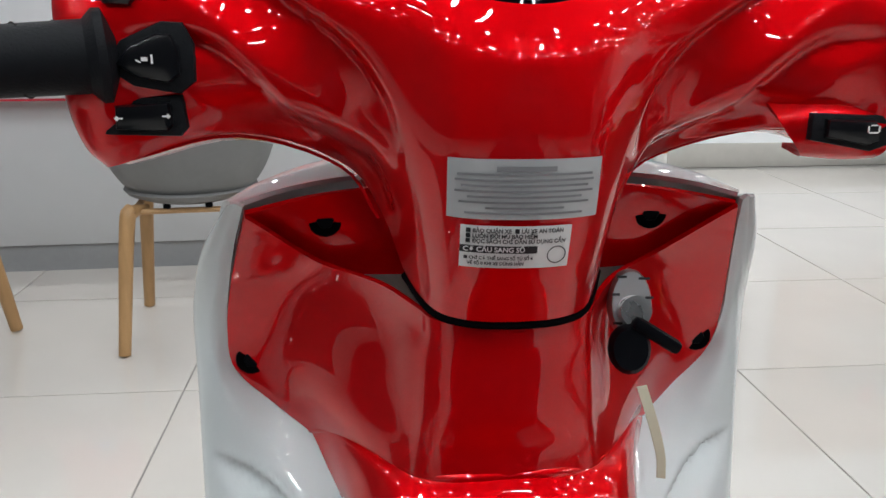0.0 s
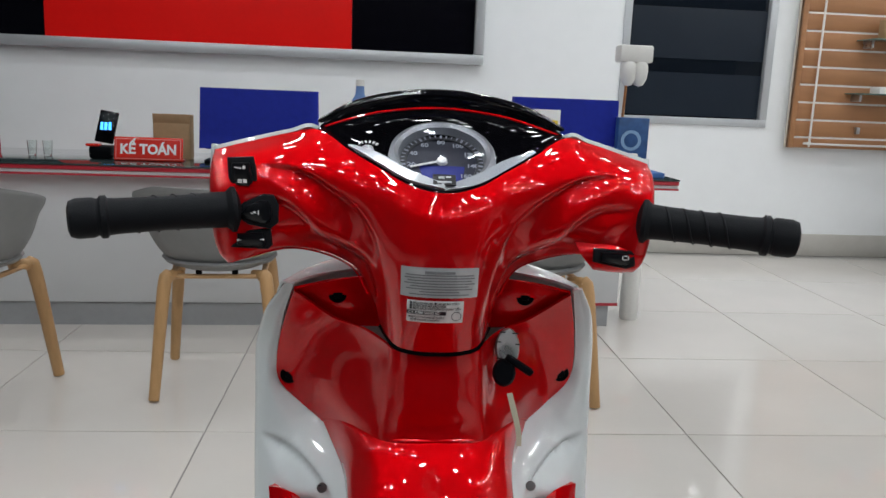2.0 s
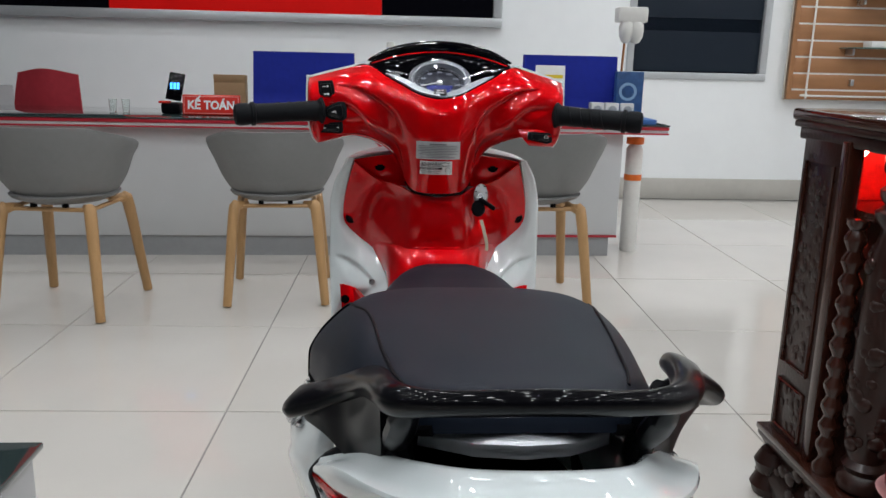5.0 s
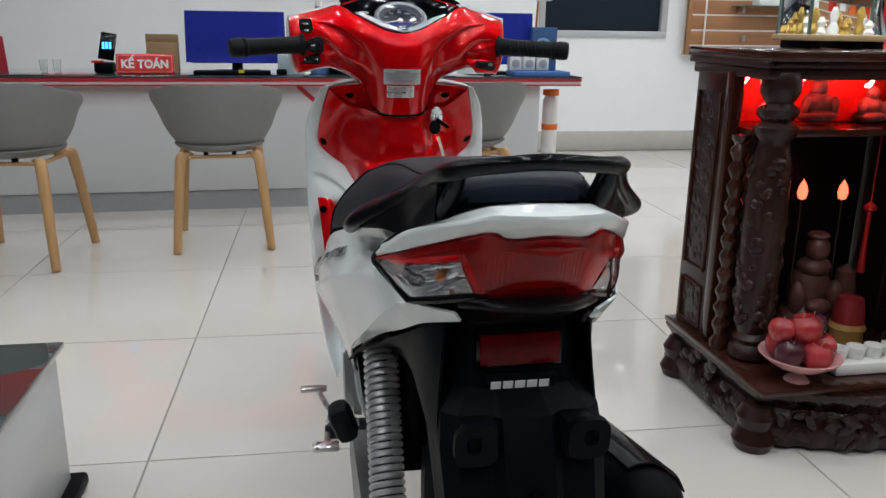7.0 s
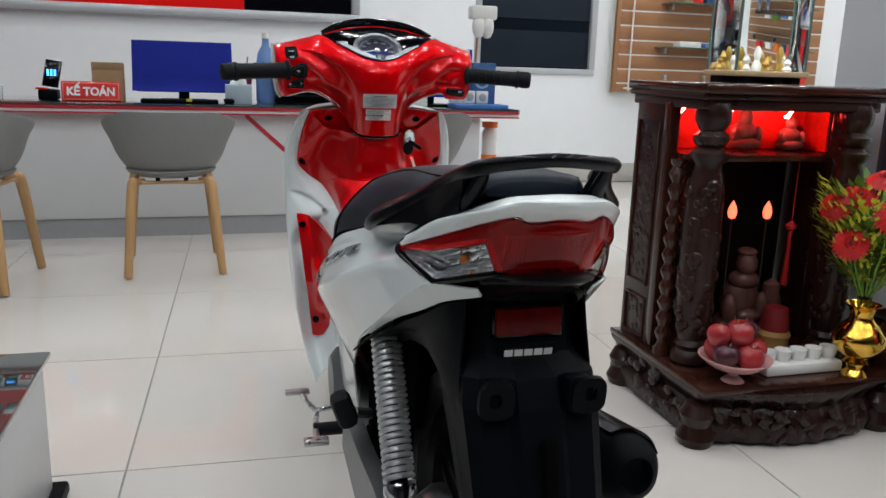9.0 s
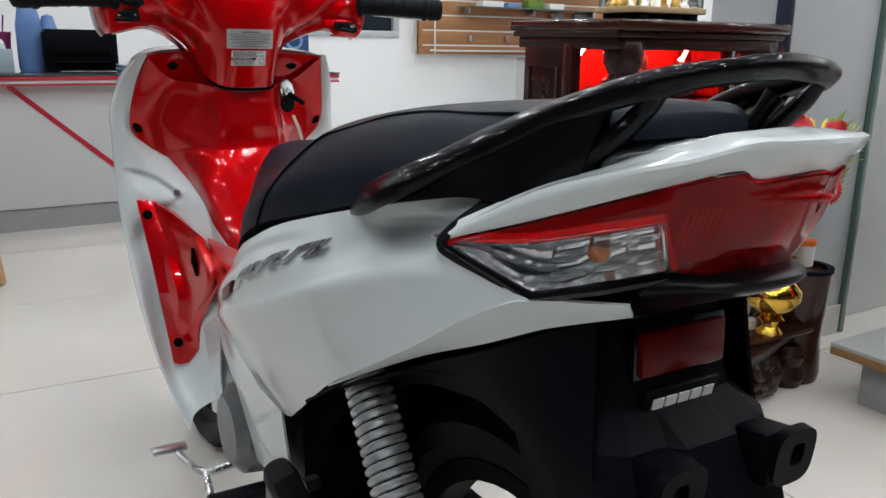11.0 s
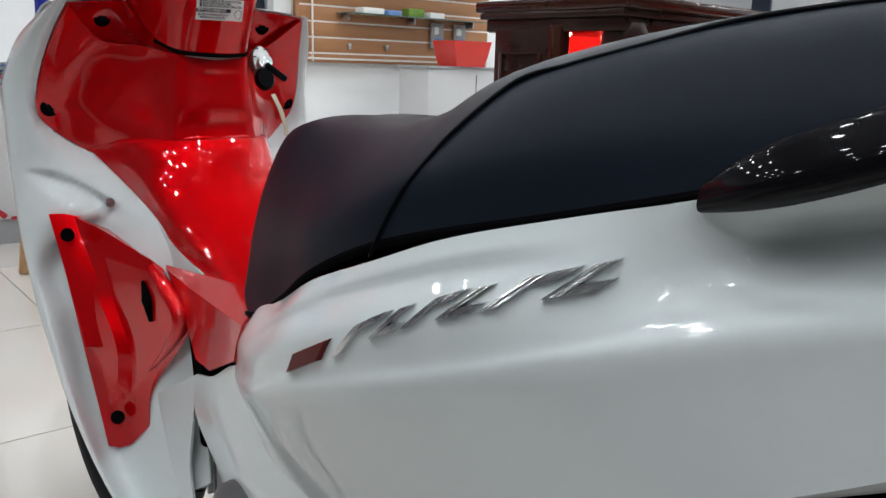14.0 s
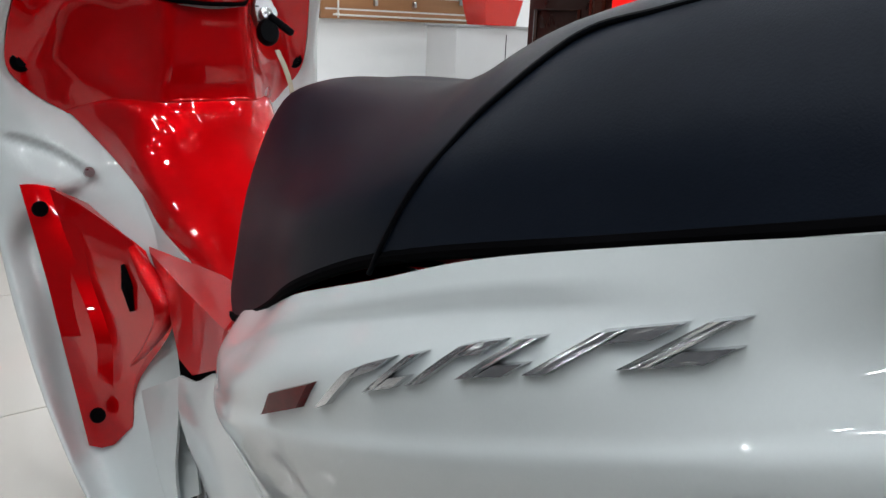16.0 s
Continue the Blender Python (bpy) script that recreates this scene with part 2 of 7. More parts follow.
# ---- the setting ----
M["tile"] = mat("polished_floor_tile", (0.62, 0.59, 0.55), 0.045, 0, 0.0, 0.55, 3.0, 0.045, rough_vary=0.03, objvary=0.02)
M["grout"] = mat("grey_grout", (0.31, 0.30, 0.28), 0.8, bump=0.3)
M["wall"] = mat("white_wall_paint", (0.87, 0.89, 0.90), 0.6, vary=0.02, noise_scale=8, bump=0.08, bump_scale=180)
M["ceiling"] = mat("black_ceiling_paint", (0.02, 0.02, 0.022), 0.7, vary=0.03, noise_scale=5)
M["skirting"] = mat("grey_stone_skirting", (0.52, 0.50, 0.46), 0.25, vary=0.06, noise_scale=14)
M["frame_grey"] = mat("grey_aluminium_frame", (0.52, 0.54, 0.56), 0.35, 0.4, vary=0.03)
M["window_glass"] = mat("dark_window_glass", (0.006, 0.009, 0.014), 0.02, 0, 0, 0.5, vary=0.05, noise_scale=2)
M["frosted"] = mat("frosted_film", (0.014, 0.020, 0.030), 0.25, 0, 0, 0.3, vary=0.06, noise_scale=6)
M["lamp_glow"] = mat("downlight_glow", (0.95, 0.98, 1.0), 0.5, vary=0.0, emit=DOWNLIGHT)
M["lamp_trim"] = mat("white_lamp_trim", (0.8, 0.8, 0.8), 0.4, vary=0.02)

FLOOR_TURN = -1.1
TILE = 0.81
floor = thing("floor", pose(0, 0, 0, 0, 0, FLOOR_TURN), "cream polished porcelain tile floor with thin dark joints", "floor", kind="structure")
part("grout_bed", box_bm((2.2, -1.0, -0.029), (13.6, 15.4, 0.05)), "grout", floor, "dark grout between the tiles")


def tile_mesh():
    bm = box_bm((0, 0, -0.0045), (TILE - 0.005, TILE - 0.005, 0.009), 0.0012)
    bmesh.ops.recalc_face_normals(bm, faces=bm.faces)
    me = bpy.data.meshes.new("tile")
    bm.to_mesh(me)
    bm.free()
    me.materials.append(M["tile"])
    return me


XW, XE, YS, YN, ZC = -4.2, 8.6, -7.4, 5.45, 3.0
wall_north = thing("wall_north", pose(0, 0, 0), "white painted back wall with an interior window", "wall", kind="structure")
WX0, WX1, WZ0, WZ1 = 1.745, 2.885, 0.965, 2.35
bm = bmesh.new()
for x0, x1, z0, z1 in ((XW - 0.2, WX0, 0, ZC), (WX1, XE + 0.2, 0, ZC), (WX0, WX1, 0, WZ0), (WX0, WX1, WZ1, ZC)):
    box(bm, ((x0 + x1) / 2, YN + 0.1, (z0 + z1) / 2), (x1 - x0, 0.2, z1 - z0))
part("wall_face", bm, "wall", wall_north, smooth=False)
# unseen west and south walls are kept dark to hold back bounce light
M["wall_dark"] = mat("unseen_dark_wall", (0.05, 0.052, 0.06), 0.25, vary=0.1, noise_scale=2)
for name, c, s in (("wall_west", (XW - 0.1, -0.98, ZC / 2), (0.2, 12.84, ZC)), ("wall_east", (XE + 0.1, -0.98, ZC / 2), (0.2, 12.84, ZC)), ("wall_south", (2.2, YS - 0.1, ZC / 2), (13.2, 0.2, ZC))):
    dark = name != "wall_east"
    tagged(part(name, box_bm(c, s), "wall_dark" if dark else "wall"), "plain unseen wall, made dark to cut bounce light" if dark else "plain white painted showroom wall", "wall", kind="structure")
tagged(part("ceiling", box_bm((2.2, -0.98, ZC + 0.1), (13.2, 13.25, 0.2)), "ceiling"), "black painted ceiling with many small downlights", "ceiling", kind="structure")
tagged(part("baseboard", box_bm((2.2, YN - 0.006, 0.085), (12.78, 0.012, 0.17), 0.002), "skirting"), "beige stone skirting along the back wall", "skirting", kind="structure")

window_1 = thing("window_1", pose(0, 0, 0), "dark interior window with frosted bands in a pale grey frame", "window", kind="structure")
fw = 0.055
for x0, x1, z0, z1 in ((WX0, WX1, WZ0, WZ0 + fw), (WX0, WX1, WZ1 - fw, WZ1), (WX0, WX0 + fw, WZ0 + fw, WZ1 - fw), (WX1 - fw, WX1, WZ0 + fw, WZ1 - fw)):
    part("window_frame", box_bm(((x0 + x1) / 2, YN + 0.02, (z0 + z1) / 2), (x1 - x0, 0.07, z1 - z0), 0.004), "frame_grey", window_1)
part("pane", box_bm(((WX0 + WX1) / 2, YN + 0.035, (WZ0 + WZ1) / 2), (WX1 - WX0 - 0.1, 0.008, WZ1 - WZ0 - 0.1)), "window_glass", window_1)
for z0, z1 in ((1.03, 1.34), (1.44, 1.80)):
    part("frosted_band", box_bm(((WX0 + WX1) / 2, YN + 0.0285, (z0 + z1) / 2), (WX1 - WX0 - 0.112, 0.002, z1 - z0)), "frosted", window_1, "grey frosted film")

# downlights in rows; the short row at y 5.0 is added to brighten the wall
lamp = thing("ceiling_light", pose(0, 0, 0), "small round white ceiling downlight, lit", "ceiling light", "showroom downlights")
part("trim_ring", lathe(bmesh.new(), [(0.056, 0.0), (0.058, -0.008), (0.065, -0.010), (0.073, -0.006), (0.075, 0.0)], 20), "lamp_trim", lamp)
part("lens", lathe(bmesh.new(), [(0.0005, -0.018), (0.021, -0.017), (0.041, -0.012), (0.053, -0.006), (0.056, -0.001)], 16), "lamp_glow", lamp)
LAMPS = [(-2.8 + 0.7 * i, y) for i in range(16) for y in (-2.8, -2.1, -1.4, -0.7, 0.0, 0.7, 1.4, 2.9, 3.6, 4.3)] + [(1.4 + 0.7 * i, 5.0) for i in range(9)]
for k, (x, y) in enumerate(LAMPS):
    m = pose(x + 0.04 * ((k * 7) % 3 - 1), y, ZC - 0.0005)
    if k == 0:
        lamp.matrix_basis = m
    else:
        copy_thing(lamp, m)

# ---- the motorbike ----
bike = thing("motorbike", pose(0, 0, 0), "glossy red and pearl white underbone motorbike on its stand", "motorbike")
HB = Matrix.Translation((0, 0.5, 0)) @ pose(0, 0, 0, 0, 0, -1.6) @ Matrix.Translation((0, -0.5, 0))


def bar_part(name, bm, material, parent=None, label="", **kw):
    """A part that turns with the handlebar."""
    bm.transform(HB)
    return part(name, bm, material, parent or bike, label, **kw)


def mx(a):
    return np.asarray(a) * np.array((-1, 1, 1))


# handlebar rear cover: columns from the middle to the end of the arm, each from the top down
COVER = [
    [(0, .427, 1.016), (0, .417, .985), (0, .415, .945), (0, .424, .893), (0, .447, .846)],
    [(.035, .437, 1.022), (.035, .424, .986), (.032, .420, .945), (.030, .430, .893), (.028, .450, .847)],
    [(.066, .456, 1.037), (.064, .440, .994), (.053, .436, .945), (.048, .447, .892), (.046, .464, .850)],
    [(.096, .473, 1.053), (.090, .449, 1.006), (.072, .458, .948), (.063, .478, .902), (.060, .495, .862)],
    [(.130, .488, 1.071), (.122, .452, 1.018), (.096, .466, .960), (.079, .508, .925), (.072, .522, .890)],
    [(.160, .490, 1.066), (.155, .449, 1.022), (.138, .455, .974), (.116, .497, .948), (.096, .530, .922)],
    [(.200, .492, 1.056), (.197, .447, 1.016), (.188, .449, .972), (.172, .466, .952), (.152, .486, .948)],
    [(.233, .493, 1.047), (.231, .452, 1.010), (.227, .447, .970), (.221, .452, .946), (.213, .462, .934)],
    [(.2375, .518, 1.046), (.2375, .500, 1.010), (.235, .494, .970), (.229, .496, .944), (.221, .500, .932)],
]
COVER_ROWS = [list(r) for r in zip(*COVER)]
COVER_ROWS.insert(1, [((a[0] + b[0]) / 2, (a[1] + b[1]) / 2 - .045 * min(a[0], .13), (a[2] + b[2]) / 2 + .045 * min(a[0], .13)) for a, b in zip(*COVER_ROWS[:2])])
cover_net = patch(mirrored(COVER_ROWS), 12, 16)


def crease(net, line, width, depth):
    """Press a leaf-shaped hollow into both arms, sharp at its upper edge and fading below."""
    line = np.array(spline(line, 8))
    seg = line[1:] - line[:-1]
    for i in range(net.shape[0]):
        for j in range(net.shape[1]):
            p = np.array((abs(net[i, j, 0]), net[i, j, 2]))
            t = np.clip(((p - line[:-1]) * seg).sum(1) / (seg ** 2).sum(1), 0, 1)
            q = line[:-1] + seg * t[:, None]
            k = int(np.argmin(((p - q) ** 2).sum(1)))
            u = (k + t[k]) / len(seg)
            d = ((p[0] - q[k, 0]) * seg[k, 1] - (p[1] - q[k, 1]) * seg[k, 0]) / np.linalg.norm(seg[k])
            w = width * max(.05, math.sin(math.pi * min(1, max(0, u))) ** .6)
            if 0 < u < 1 and -.003 < d < w:
                f = (d + .003) / .004 if d < .001 else 1 - (d - .001) / (w - .001)
                net[i, j, 1] += depth * f * min(1, 4 * u, 4 * (1 - u))




def squeeze(net):
    """The throttle-side arm is a little shorter."""
    m = net[..., 0] > .14
    net[..., 0][m] = .14 + (net[..., 0][m] - .14) * .87
    return net


cover_net = squeeze(cover_net)
crease(cover_net, [(.064, .935), (.068, .962), (.086, .992), (.114, 1.014), (.145, 1.030), (.185, 1.036)], .034, .012)
crease(cover_net, [(.104, .942), (.124, .962), (.142, .985), (.165, 1.000), (.20, 1.002)], .026, .009)
bar_part("handlebar_cover", sheet(cover_net, 0.003, flip=True), "red", label="glossy red handlebar cover and steering neck", sharp=60)

# front half of the handlebar cover, white, showing as a rim
TOPS = [c[0] for c in COVER]
rows = [[(x, y + 0.002, z + 0.004) for x, y, z in TOPS], [(x * 0.99, y + 0.012, z - 0.002) for x, y, z in TOPS],
        [(x * 0.96, y + 0.04 + 0.03 * (1 - x / .24), z - 0.04) for x, y, z in TOPS], [(x * 0.94, y + 0.07, z - 0.08) for x, y, z in TOPS],
        [(x * 0.92, y + 0.04, .968 if x > .1 else .95) for x, y, z in TOPS]]
rows[0] = [(x, y + (.022 if x < .12 else 0), z - (.022 if x < .12 else 0)) for x, y, z in rows[0]]
rows[0][-1] = (.2395, .510, 1.049)
bar_part("front_cowl", sheet(squeeze(patch(mirrored(rows), 5, 5)), 0.004), "white", label="pearl white front half of the handlebar cover")
# white edges down the arm ends
for s in (-1, 1):
    bm = bmesh.new()
    p = [(s * (x if s < 0 else .14 + (x - .14) * .87), y + .004, z) for x, y, z in ((.2395, .510, 1.050), (.2395, .500, 1.012), (.237, .495, .972), (.231, .498, .943), (.223, .502, .930))]
    sweep(bm, p, 0.0038, 6, 5)
    bar_part("cowl_edge", bm, "white")
# underside of the arms
for s in (-1, 1):
    low = [(.210 if s < 0 else .196, .464, .937), (.152, .487, .947), (.097, .531, .921), (.074, .523, .889)]
    rows = [[(s * x, y, z) for x, y, z in low], [(s * x, y + .03, z - .004) for x, y, z in low], [(s * x * .98, y + .07, z + .01) for x, y, z in low]]
    bar_part("cover_underside", sheet(patch(rows, 5, 3), .002), "red")

# visor
VIS = [[(0, .533, 1.101), (.035, .531, 1.099), (.07, .524, 1.094), (.10, .512, 1.086), (.127, .498, 1.077)],
       [(0, .530, 1.1125), (.035, .529, 1.111), (.07, .523, 1.105), (.10, .511, 1.096), (.130, .496, 1.080)],
       [(0, .560, 1.116), (.035, .556, 1.114), (.07, .545, 1.108), (.10, .528, 1.098), (.128, .508, 1.082)],
       [(0, .640, 1.095), (.035, .632, 1.094), (.07, .612, 1.09), (.10, .580, 1.082), (.125, .545, 1.072)]]
bar_part("visor", sheet(patch(mirrored(VIS), 6, 5), 0.003), "black_gloss", label="black gloss meter visor")
bm = bmesh.new()
sweep(bm, [(x, y - .002, z - .0045) for x, y, z in mirrored([VIS[0]])[0]], 0.0014, 6, 5)
bar_part("visor_trim", bm, "red")

# instrument panel
LB = [(0, .429, 1.018), (.035, .439, 1.0245), (.066, .457, 1.039), (.097, .474, 1.055), (.129, .489, 1.0725)]
LT = [(0, .531, 1.102), (.035, .529, 1.100), (.07, .522, 1.094), (.10, .510, 1.086), (.126, .498, 1.0765)]
NRM = np.array((0, -.57, .82))
UPD = np.array((0, .82, .57))
lb, lt = np.array(LB), np.array(LT)
bulge = lambda k, h: [tuple(p) for p in lb * (1 - k) + lt * k + NRM * h * (1 - (lb[:, :1] / .13) ** 2)]
lens_net = patch(mirrored([LB, bulge(.3, .010), bulge(.65, .012), LT]), 6, 6)
panel = bar_part("instrument_panel", sheet(patch(mirrored([LB, bulge(.12, -.018), bulge(.5, -.024), bulge(.88, -.016), LT]), 6, 6), .002), "black_gloss", label="dark instrument panel under a clear lens")
meter_glass = bpy.data.materials.new("meter_glass")
meter_glass.use_nodes = True
nt = meter_glass.node_tree
nt.nodes.remove(nt.nodes["Principled BSDF"])
gloss, clear, mix, fres = (nt.nodes.new("ShaderNode" + k) for k in ("BsdfGlossy", "BsdfTransparent", "MixShader", "Fresnel"))
gloss.inputs["Roughness"].default_value = 0.02
clear.inputs["Color"].default_value = (0.93, 0.94, 0.95, 1)
fres.inputs["IOR"].default_value = 1.5
nt.links.new(fres.outputs[0], mix.inputs[0])
nt.links.new(clear.outputs[0], mix.inputs[1])
nt.links.new(gloss.outputs[0], mix.inputs[2])
nt.links.new(mix.outputs[0], nt.nodes["Material Output"].inputs[0])
bm = bmesh.new()
grid(bm, lens_net)
bm.normal_update()
if sum(f.normal.z for f in bm.faces) < 0:
    bmesh.ops.reverse_faces(bm, faces=bm.faces[:])
lens = bar_part("meter_lens", bm, meter_glass, panel, "clear curved meter lens")
lens.visible_shadow = False
DC = np.array((0, .480, 1.0495))
DIAL = Matrix(((1, 0, 0, DC[0]), (0, UPD[1], NRM[1], DC[1]), (0, UPD[2], NRM[2], DC[2]), (0, 0, 0, 1)))
bar_part("speedometer", lathe(bmesh.new(), [(0.0005, -.012), (.046, -.012), (.047, -.010), (.0005, -.010)], 40, DIAL), "dial", panel, "round speedometer dial")
bar_part("bezel", lathe(bmesh.new(), [(.044, -.010), (.046, .001), (.050, .004), (.0555, .001), (.057, -.008), (.05, -.013)], 48, DIAL), "bezel_silver", panel, "silver speedometer ring")
bar_part("dial_ring", lathe(bmesh.new(), [(.037, -.0095), (.0375, -.0085), (.0445, -.0085), (.0445, -.0095)], 40, DIAL), mat("dark_dial_ring", (.05, .052, .06), .3, .5), panel)
bar_part("odometer", prism(bmesh.new(), [(-.02, .03), (.02, .03), (.024, .006), (-.024, .006)], .0006, DIAL @ pose(0, 0, -.0098, -90, 0, 0) @ Matrix.Diagonal((1, 1, -1, 1))), "dial_blue", panel, "blue lower dial field")
bar_part("hub", lathe(bmesh.new(), [(.0005, -.0095), (.006, -.0095), (.005, -.006), (.0005, -.005)], 16, DIAL), "white_ink", panel)
bm = bmesh.new()
box(bm, DIAL @ Vector((-.016, -.0055, -.0075)), (.036, .0022, .001), 0, (DIAL.to_3x3() @ Matrix.Rotation(radians(18), 3, "Z")))
bar_part("needle", bm, "white_ink", panel, "white needle at zero")
for k, n in enumerate(("0", "20", "40", "60", "80", "100", "120", "140", "160")):
    a = radians(222 - k * 33)
    bm = text_bm(n, .0085, DIAL @ Matrix.Translation((.0325 * math.cos(a), .0325 * math.sin(a), -.0094)) @ pose(0, 0, 0, -90, 0, 0), .0002, .0002)
    bar_part("dial_figure", bm, "dial_ink", panel, smooth=False)
for k in range(33):
    a = radians(222 - k * 33 / 4)
    r0 = .0395 if k % 4 else .0385
    bm = bmesh.new()
    box(bm, DIAL @ Vector(((r0 + .0435) / 2 * math.cos(a), (r0 + .0435) / 2 * math.sin(a), -.0082)), (.0435 - r0, .0012 if k % 4 else .0022, .0006), 0, DIAL.to_3x3() @ Matrix.Rotation(a, 3, "Z"))
    bar_part("dial_mark", bm, "dial_ink", panel, smooth=False)
# silver wings and the plate below the dial
for s in (-1, 1):
    rows = [[tuple(np.array((s * p[0], p[1], p[2])) + NRM * .001) for p in LB[:4]],
            [tuple(np.array((s * p[0] * .98, p[1], p[2])) + NRM * .002 + UPD * w) for p, w in zip(LB, (.006, .014, .013, .001))]]
    bar_part("bezel_wing", sheet(patch(rows, 5, 3), .003), "bezel_silver", panel, "silver wing under the dial")
P0 = DC - UPD * .0475 + NRM * .007
PL = Matrix(((1, 0, 0, P0[0]), (0, UPD[1], NRM[1], P0[1]), (0, UPD[2], NRM[2], P0[2]), (0, 0, 0, 1)))
bar_part("emblem_plate", box_bm(PL @ Vector((0, 0, 0)), (.023, .015, .002), .0006, PL.to_3x3()), "ink", panel, "small black emblem plate")
bm = bmesh.new()
for dx, dy, w, h in ((-.003, .002, .006, .003), (.004, .003, .005, .002), (0, -.0045, .014, .0022)):
    box(bm, PL @ Vector((dx, dy, .0012)), (w, h, .0006), 0, PL.to_3x3())
bar_part("emblem", bm, "silver", panel)
# fuel gauge and warning lamps at the sides
G0 = DC + np.array((-.078, .012, .010)) - NRM * .006
for k in range(7):
    a = radians(150 - k * 17)
    c = G0 + np.array((.014 * math.cos(a), 0, 0)) + UPD * (.014 * math.sin(a) - .006)
    bar_part("fuel_mark", box_bm(c, (.0035, .002, .0012), 0, DIAL.to_3x3() @ Matrix.Rotation(a, 3, "Z")), "white_ink", panel, smooth=False)
bar_part("fuel_hub", lathe(bmesh.new(), [(.0005, 0), (.007, 0), (.006, .003), (.0005, .004)], 16, Matrix.Translation(G0 - UPD * .006) @ DIAL.to_3x3().to_4x4()), "silver", panel)

# grips with raised spiral ribs, collars and bar ends
for s, tilt in ((-1, 0), (1, 0)):
    a, b = np.array((s * .208, .452, .991)), np.array((s * .352, .402, .984))
    d = (b - a) / np.linalg.norm(b - a)
    m = Matrix.Translation(a) @ Vector(d).to_track_quat("Z", "Y").to_matrix().to_4x4()
    L = float(np.linalg.norm(b - a))
    g = bar_part("grip", lathe(bmesh.new(), [(.012, -.005), (.0235, .0), (.0235, .004), (.0185, .009), (.0178, .02), (.0168, .06), (.0172, L - .045), (.0178, L - .036), (.0205, L - .034), (.0205, L - .029), (.0178, L - .027), (.0178, L - .025)], 28, m), "rubber", label="black ribbed rubber grip")
    bar_part("bar_end", lathe(bmesh.new(), [(.0182, L - .025), (.0192, L - .022), (.0192, L - .008), (.017, L - .002), (.011, L), (.0005, L + .0005)], 28, m), "rubber", g)
    for k in range(4):
        bm = bmesh.new()
        pts = [m @ Vector((.0176 * math.cos(t), .0176 * math.sin(t), .024 + .018 * k + .010 * (t - 2.2) / 2)) for t in np.linspace(1.2, 5.2, 9)]
        sweep(bm, [tuple(p) for p in pts], [.0004, .0014, .0014, .0004], 6, 3)
        bar_part("grip_rib", bm, "rubber", g)
    # brake lever in front of the grip on the throttle side, clutchless bike: one lever
    if s > 0:
        bm = bmesh.new()
        sweep(bm, [(.20, .505, .985), (.24, .52, .982), (.29, .500, .976), (.335, .472, .972), (.352, .462, .972)], [.008, .008, .006, .006, .009], 10, 5, 0.7)
        bar_part("brake_lever", bm, "steel", label="silver front brake lever")


def switch(name, outline, mark, x, z, off, label):
    """A switch set into the cover: surround, rocker and its white mark."""
    outline = [(u * 1.1, v * 1.1) for u, v in outline]
    bm = prism(bmesh.new(), [(x + u, z + v) for u, v in outline], .006, bevel=.0014)
    y = lie_on(cover_net, 1, x, z, 0)
    bm.transform(Matrix.Translation((0, y + off, 0)))
    sw = bar_part(name, bm, "rubber", label=label)
    bm = prism(bmesh.new(), [(x + u * .68, z + v * .68) for u, v in outline], .007, bevel=.0026)
    bm.transform(Matrix.Translation((0, y + off - .0045, 0)))
    bar_part("rocker", bm, "switch_gloss", sw)
    bm = bmesh.new()
    for u, v, w, h, t in mark:
        box(bm, (x + u, y + off - .0052, z + v), (w * .85, .0006, h * .85), 0, Matrix.Rotation(radians(t), 3, "Y"))
    bar_part("mark", bm, "white_ink", sw, smooth=False)


switch("dimmer_switch", [(-.013, .014), (.010, .0155), (.015, -.010), (.010, -.0165), (-.007, -.015), (-.012, -.004)],
       [(-.003, .006, .008, .0012, 8), (.003, .0065, .003, .004, 0), (-.001, -.006, .005, .0012, 0), (-.001, -.008, .005, .0012, 0), (.004, -.007, .004, .004, 0)], -.200, 1.027, -.004, "black headlight dimmer switch")
switch("horn_button", [(-.021, -.003), (-.012, .008), (.006, .016), (.015, .0155), (.0195, .006), (.019, -.010), (.012, -.0155), (-.008, -.012)],
       [(-.001, .000, .0035, .0022, 0), (.0025, .000, .001, .005, 0), (-.004, -.001, .003, .0007, 25)], -.185, .990, -.004, "black horn button")
switch("indicator_switch", [(-.019, -.008), (-.0185, .008), (.017, .010), (.0185, -.005), (.015, -.009)],
       [(-.0125, 0, .0022, .0022, 45), (-.0105, 0, .0022, .0008, 0), (.0125, .001, .0022, .0022, 45), (.0105, .001, .0022, .0008, 0)], -.191, .961, -.004, "black indicator switch with white arrows")
switch("starter_button", [(-.020, -.005), (-.020, .008), (.016, .007), (.020, .003), (.0205, -.008), (.012, -.011)],
       [(.010, -.001, .006, .0009, 0), (.010, .003, .004, .0009, 0), (.007, .001, .0009, .004, 0), (.013, .001, .0009, .004, 0)], .181, .952, -.012, "black electric starter button")
# housing that drops below the right arm for the starter
bm = sheet(patch([[(.142, .474, .966), (.175, .462, .969), (.209, .462, .969)], [(.148, .460, .954), (.175, .450, .955), (.211, .450, .954)], [(.164, .464, .938), (.184, .458, .937), (.204, .460, .937)], [(.166, .490, .939), (.184, .490, .938), (.205, .490, .938)]], 4, 4), .003)
bar_part("starter_housing", bm, "red")

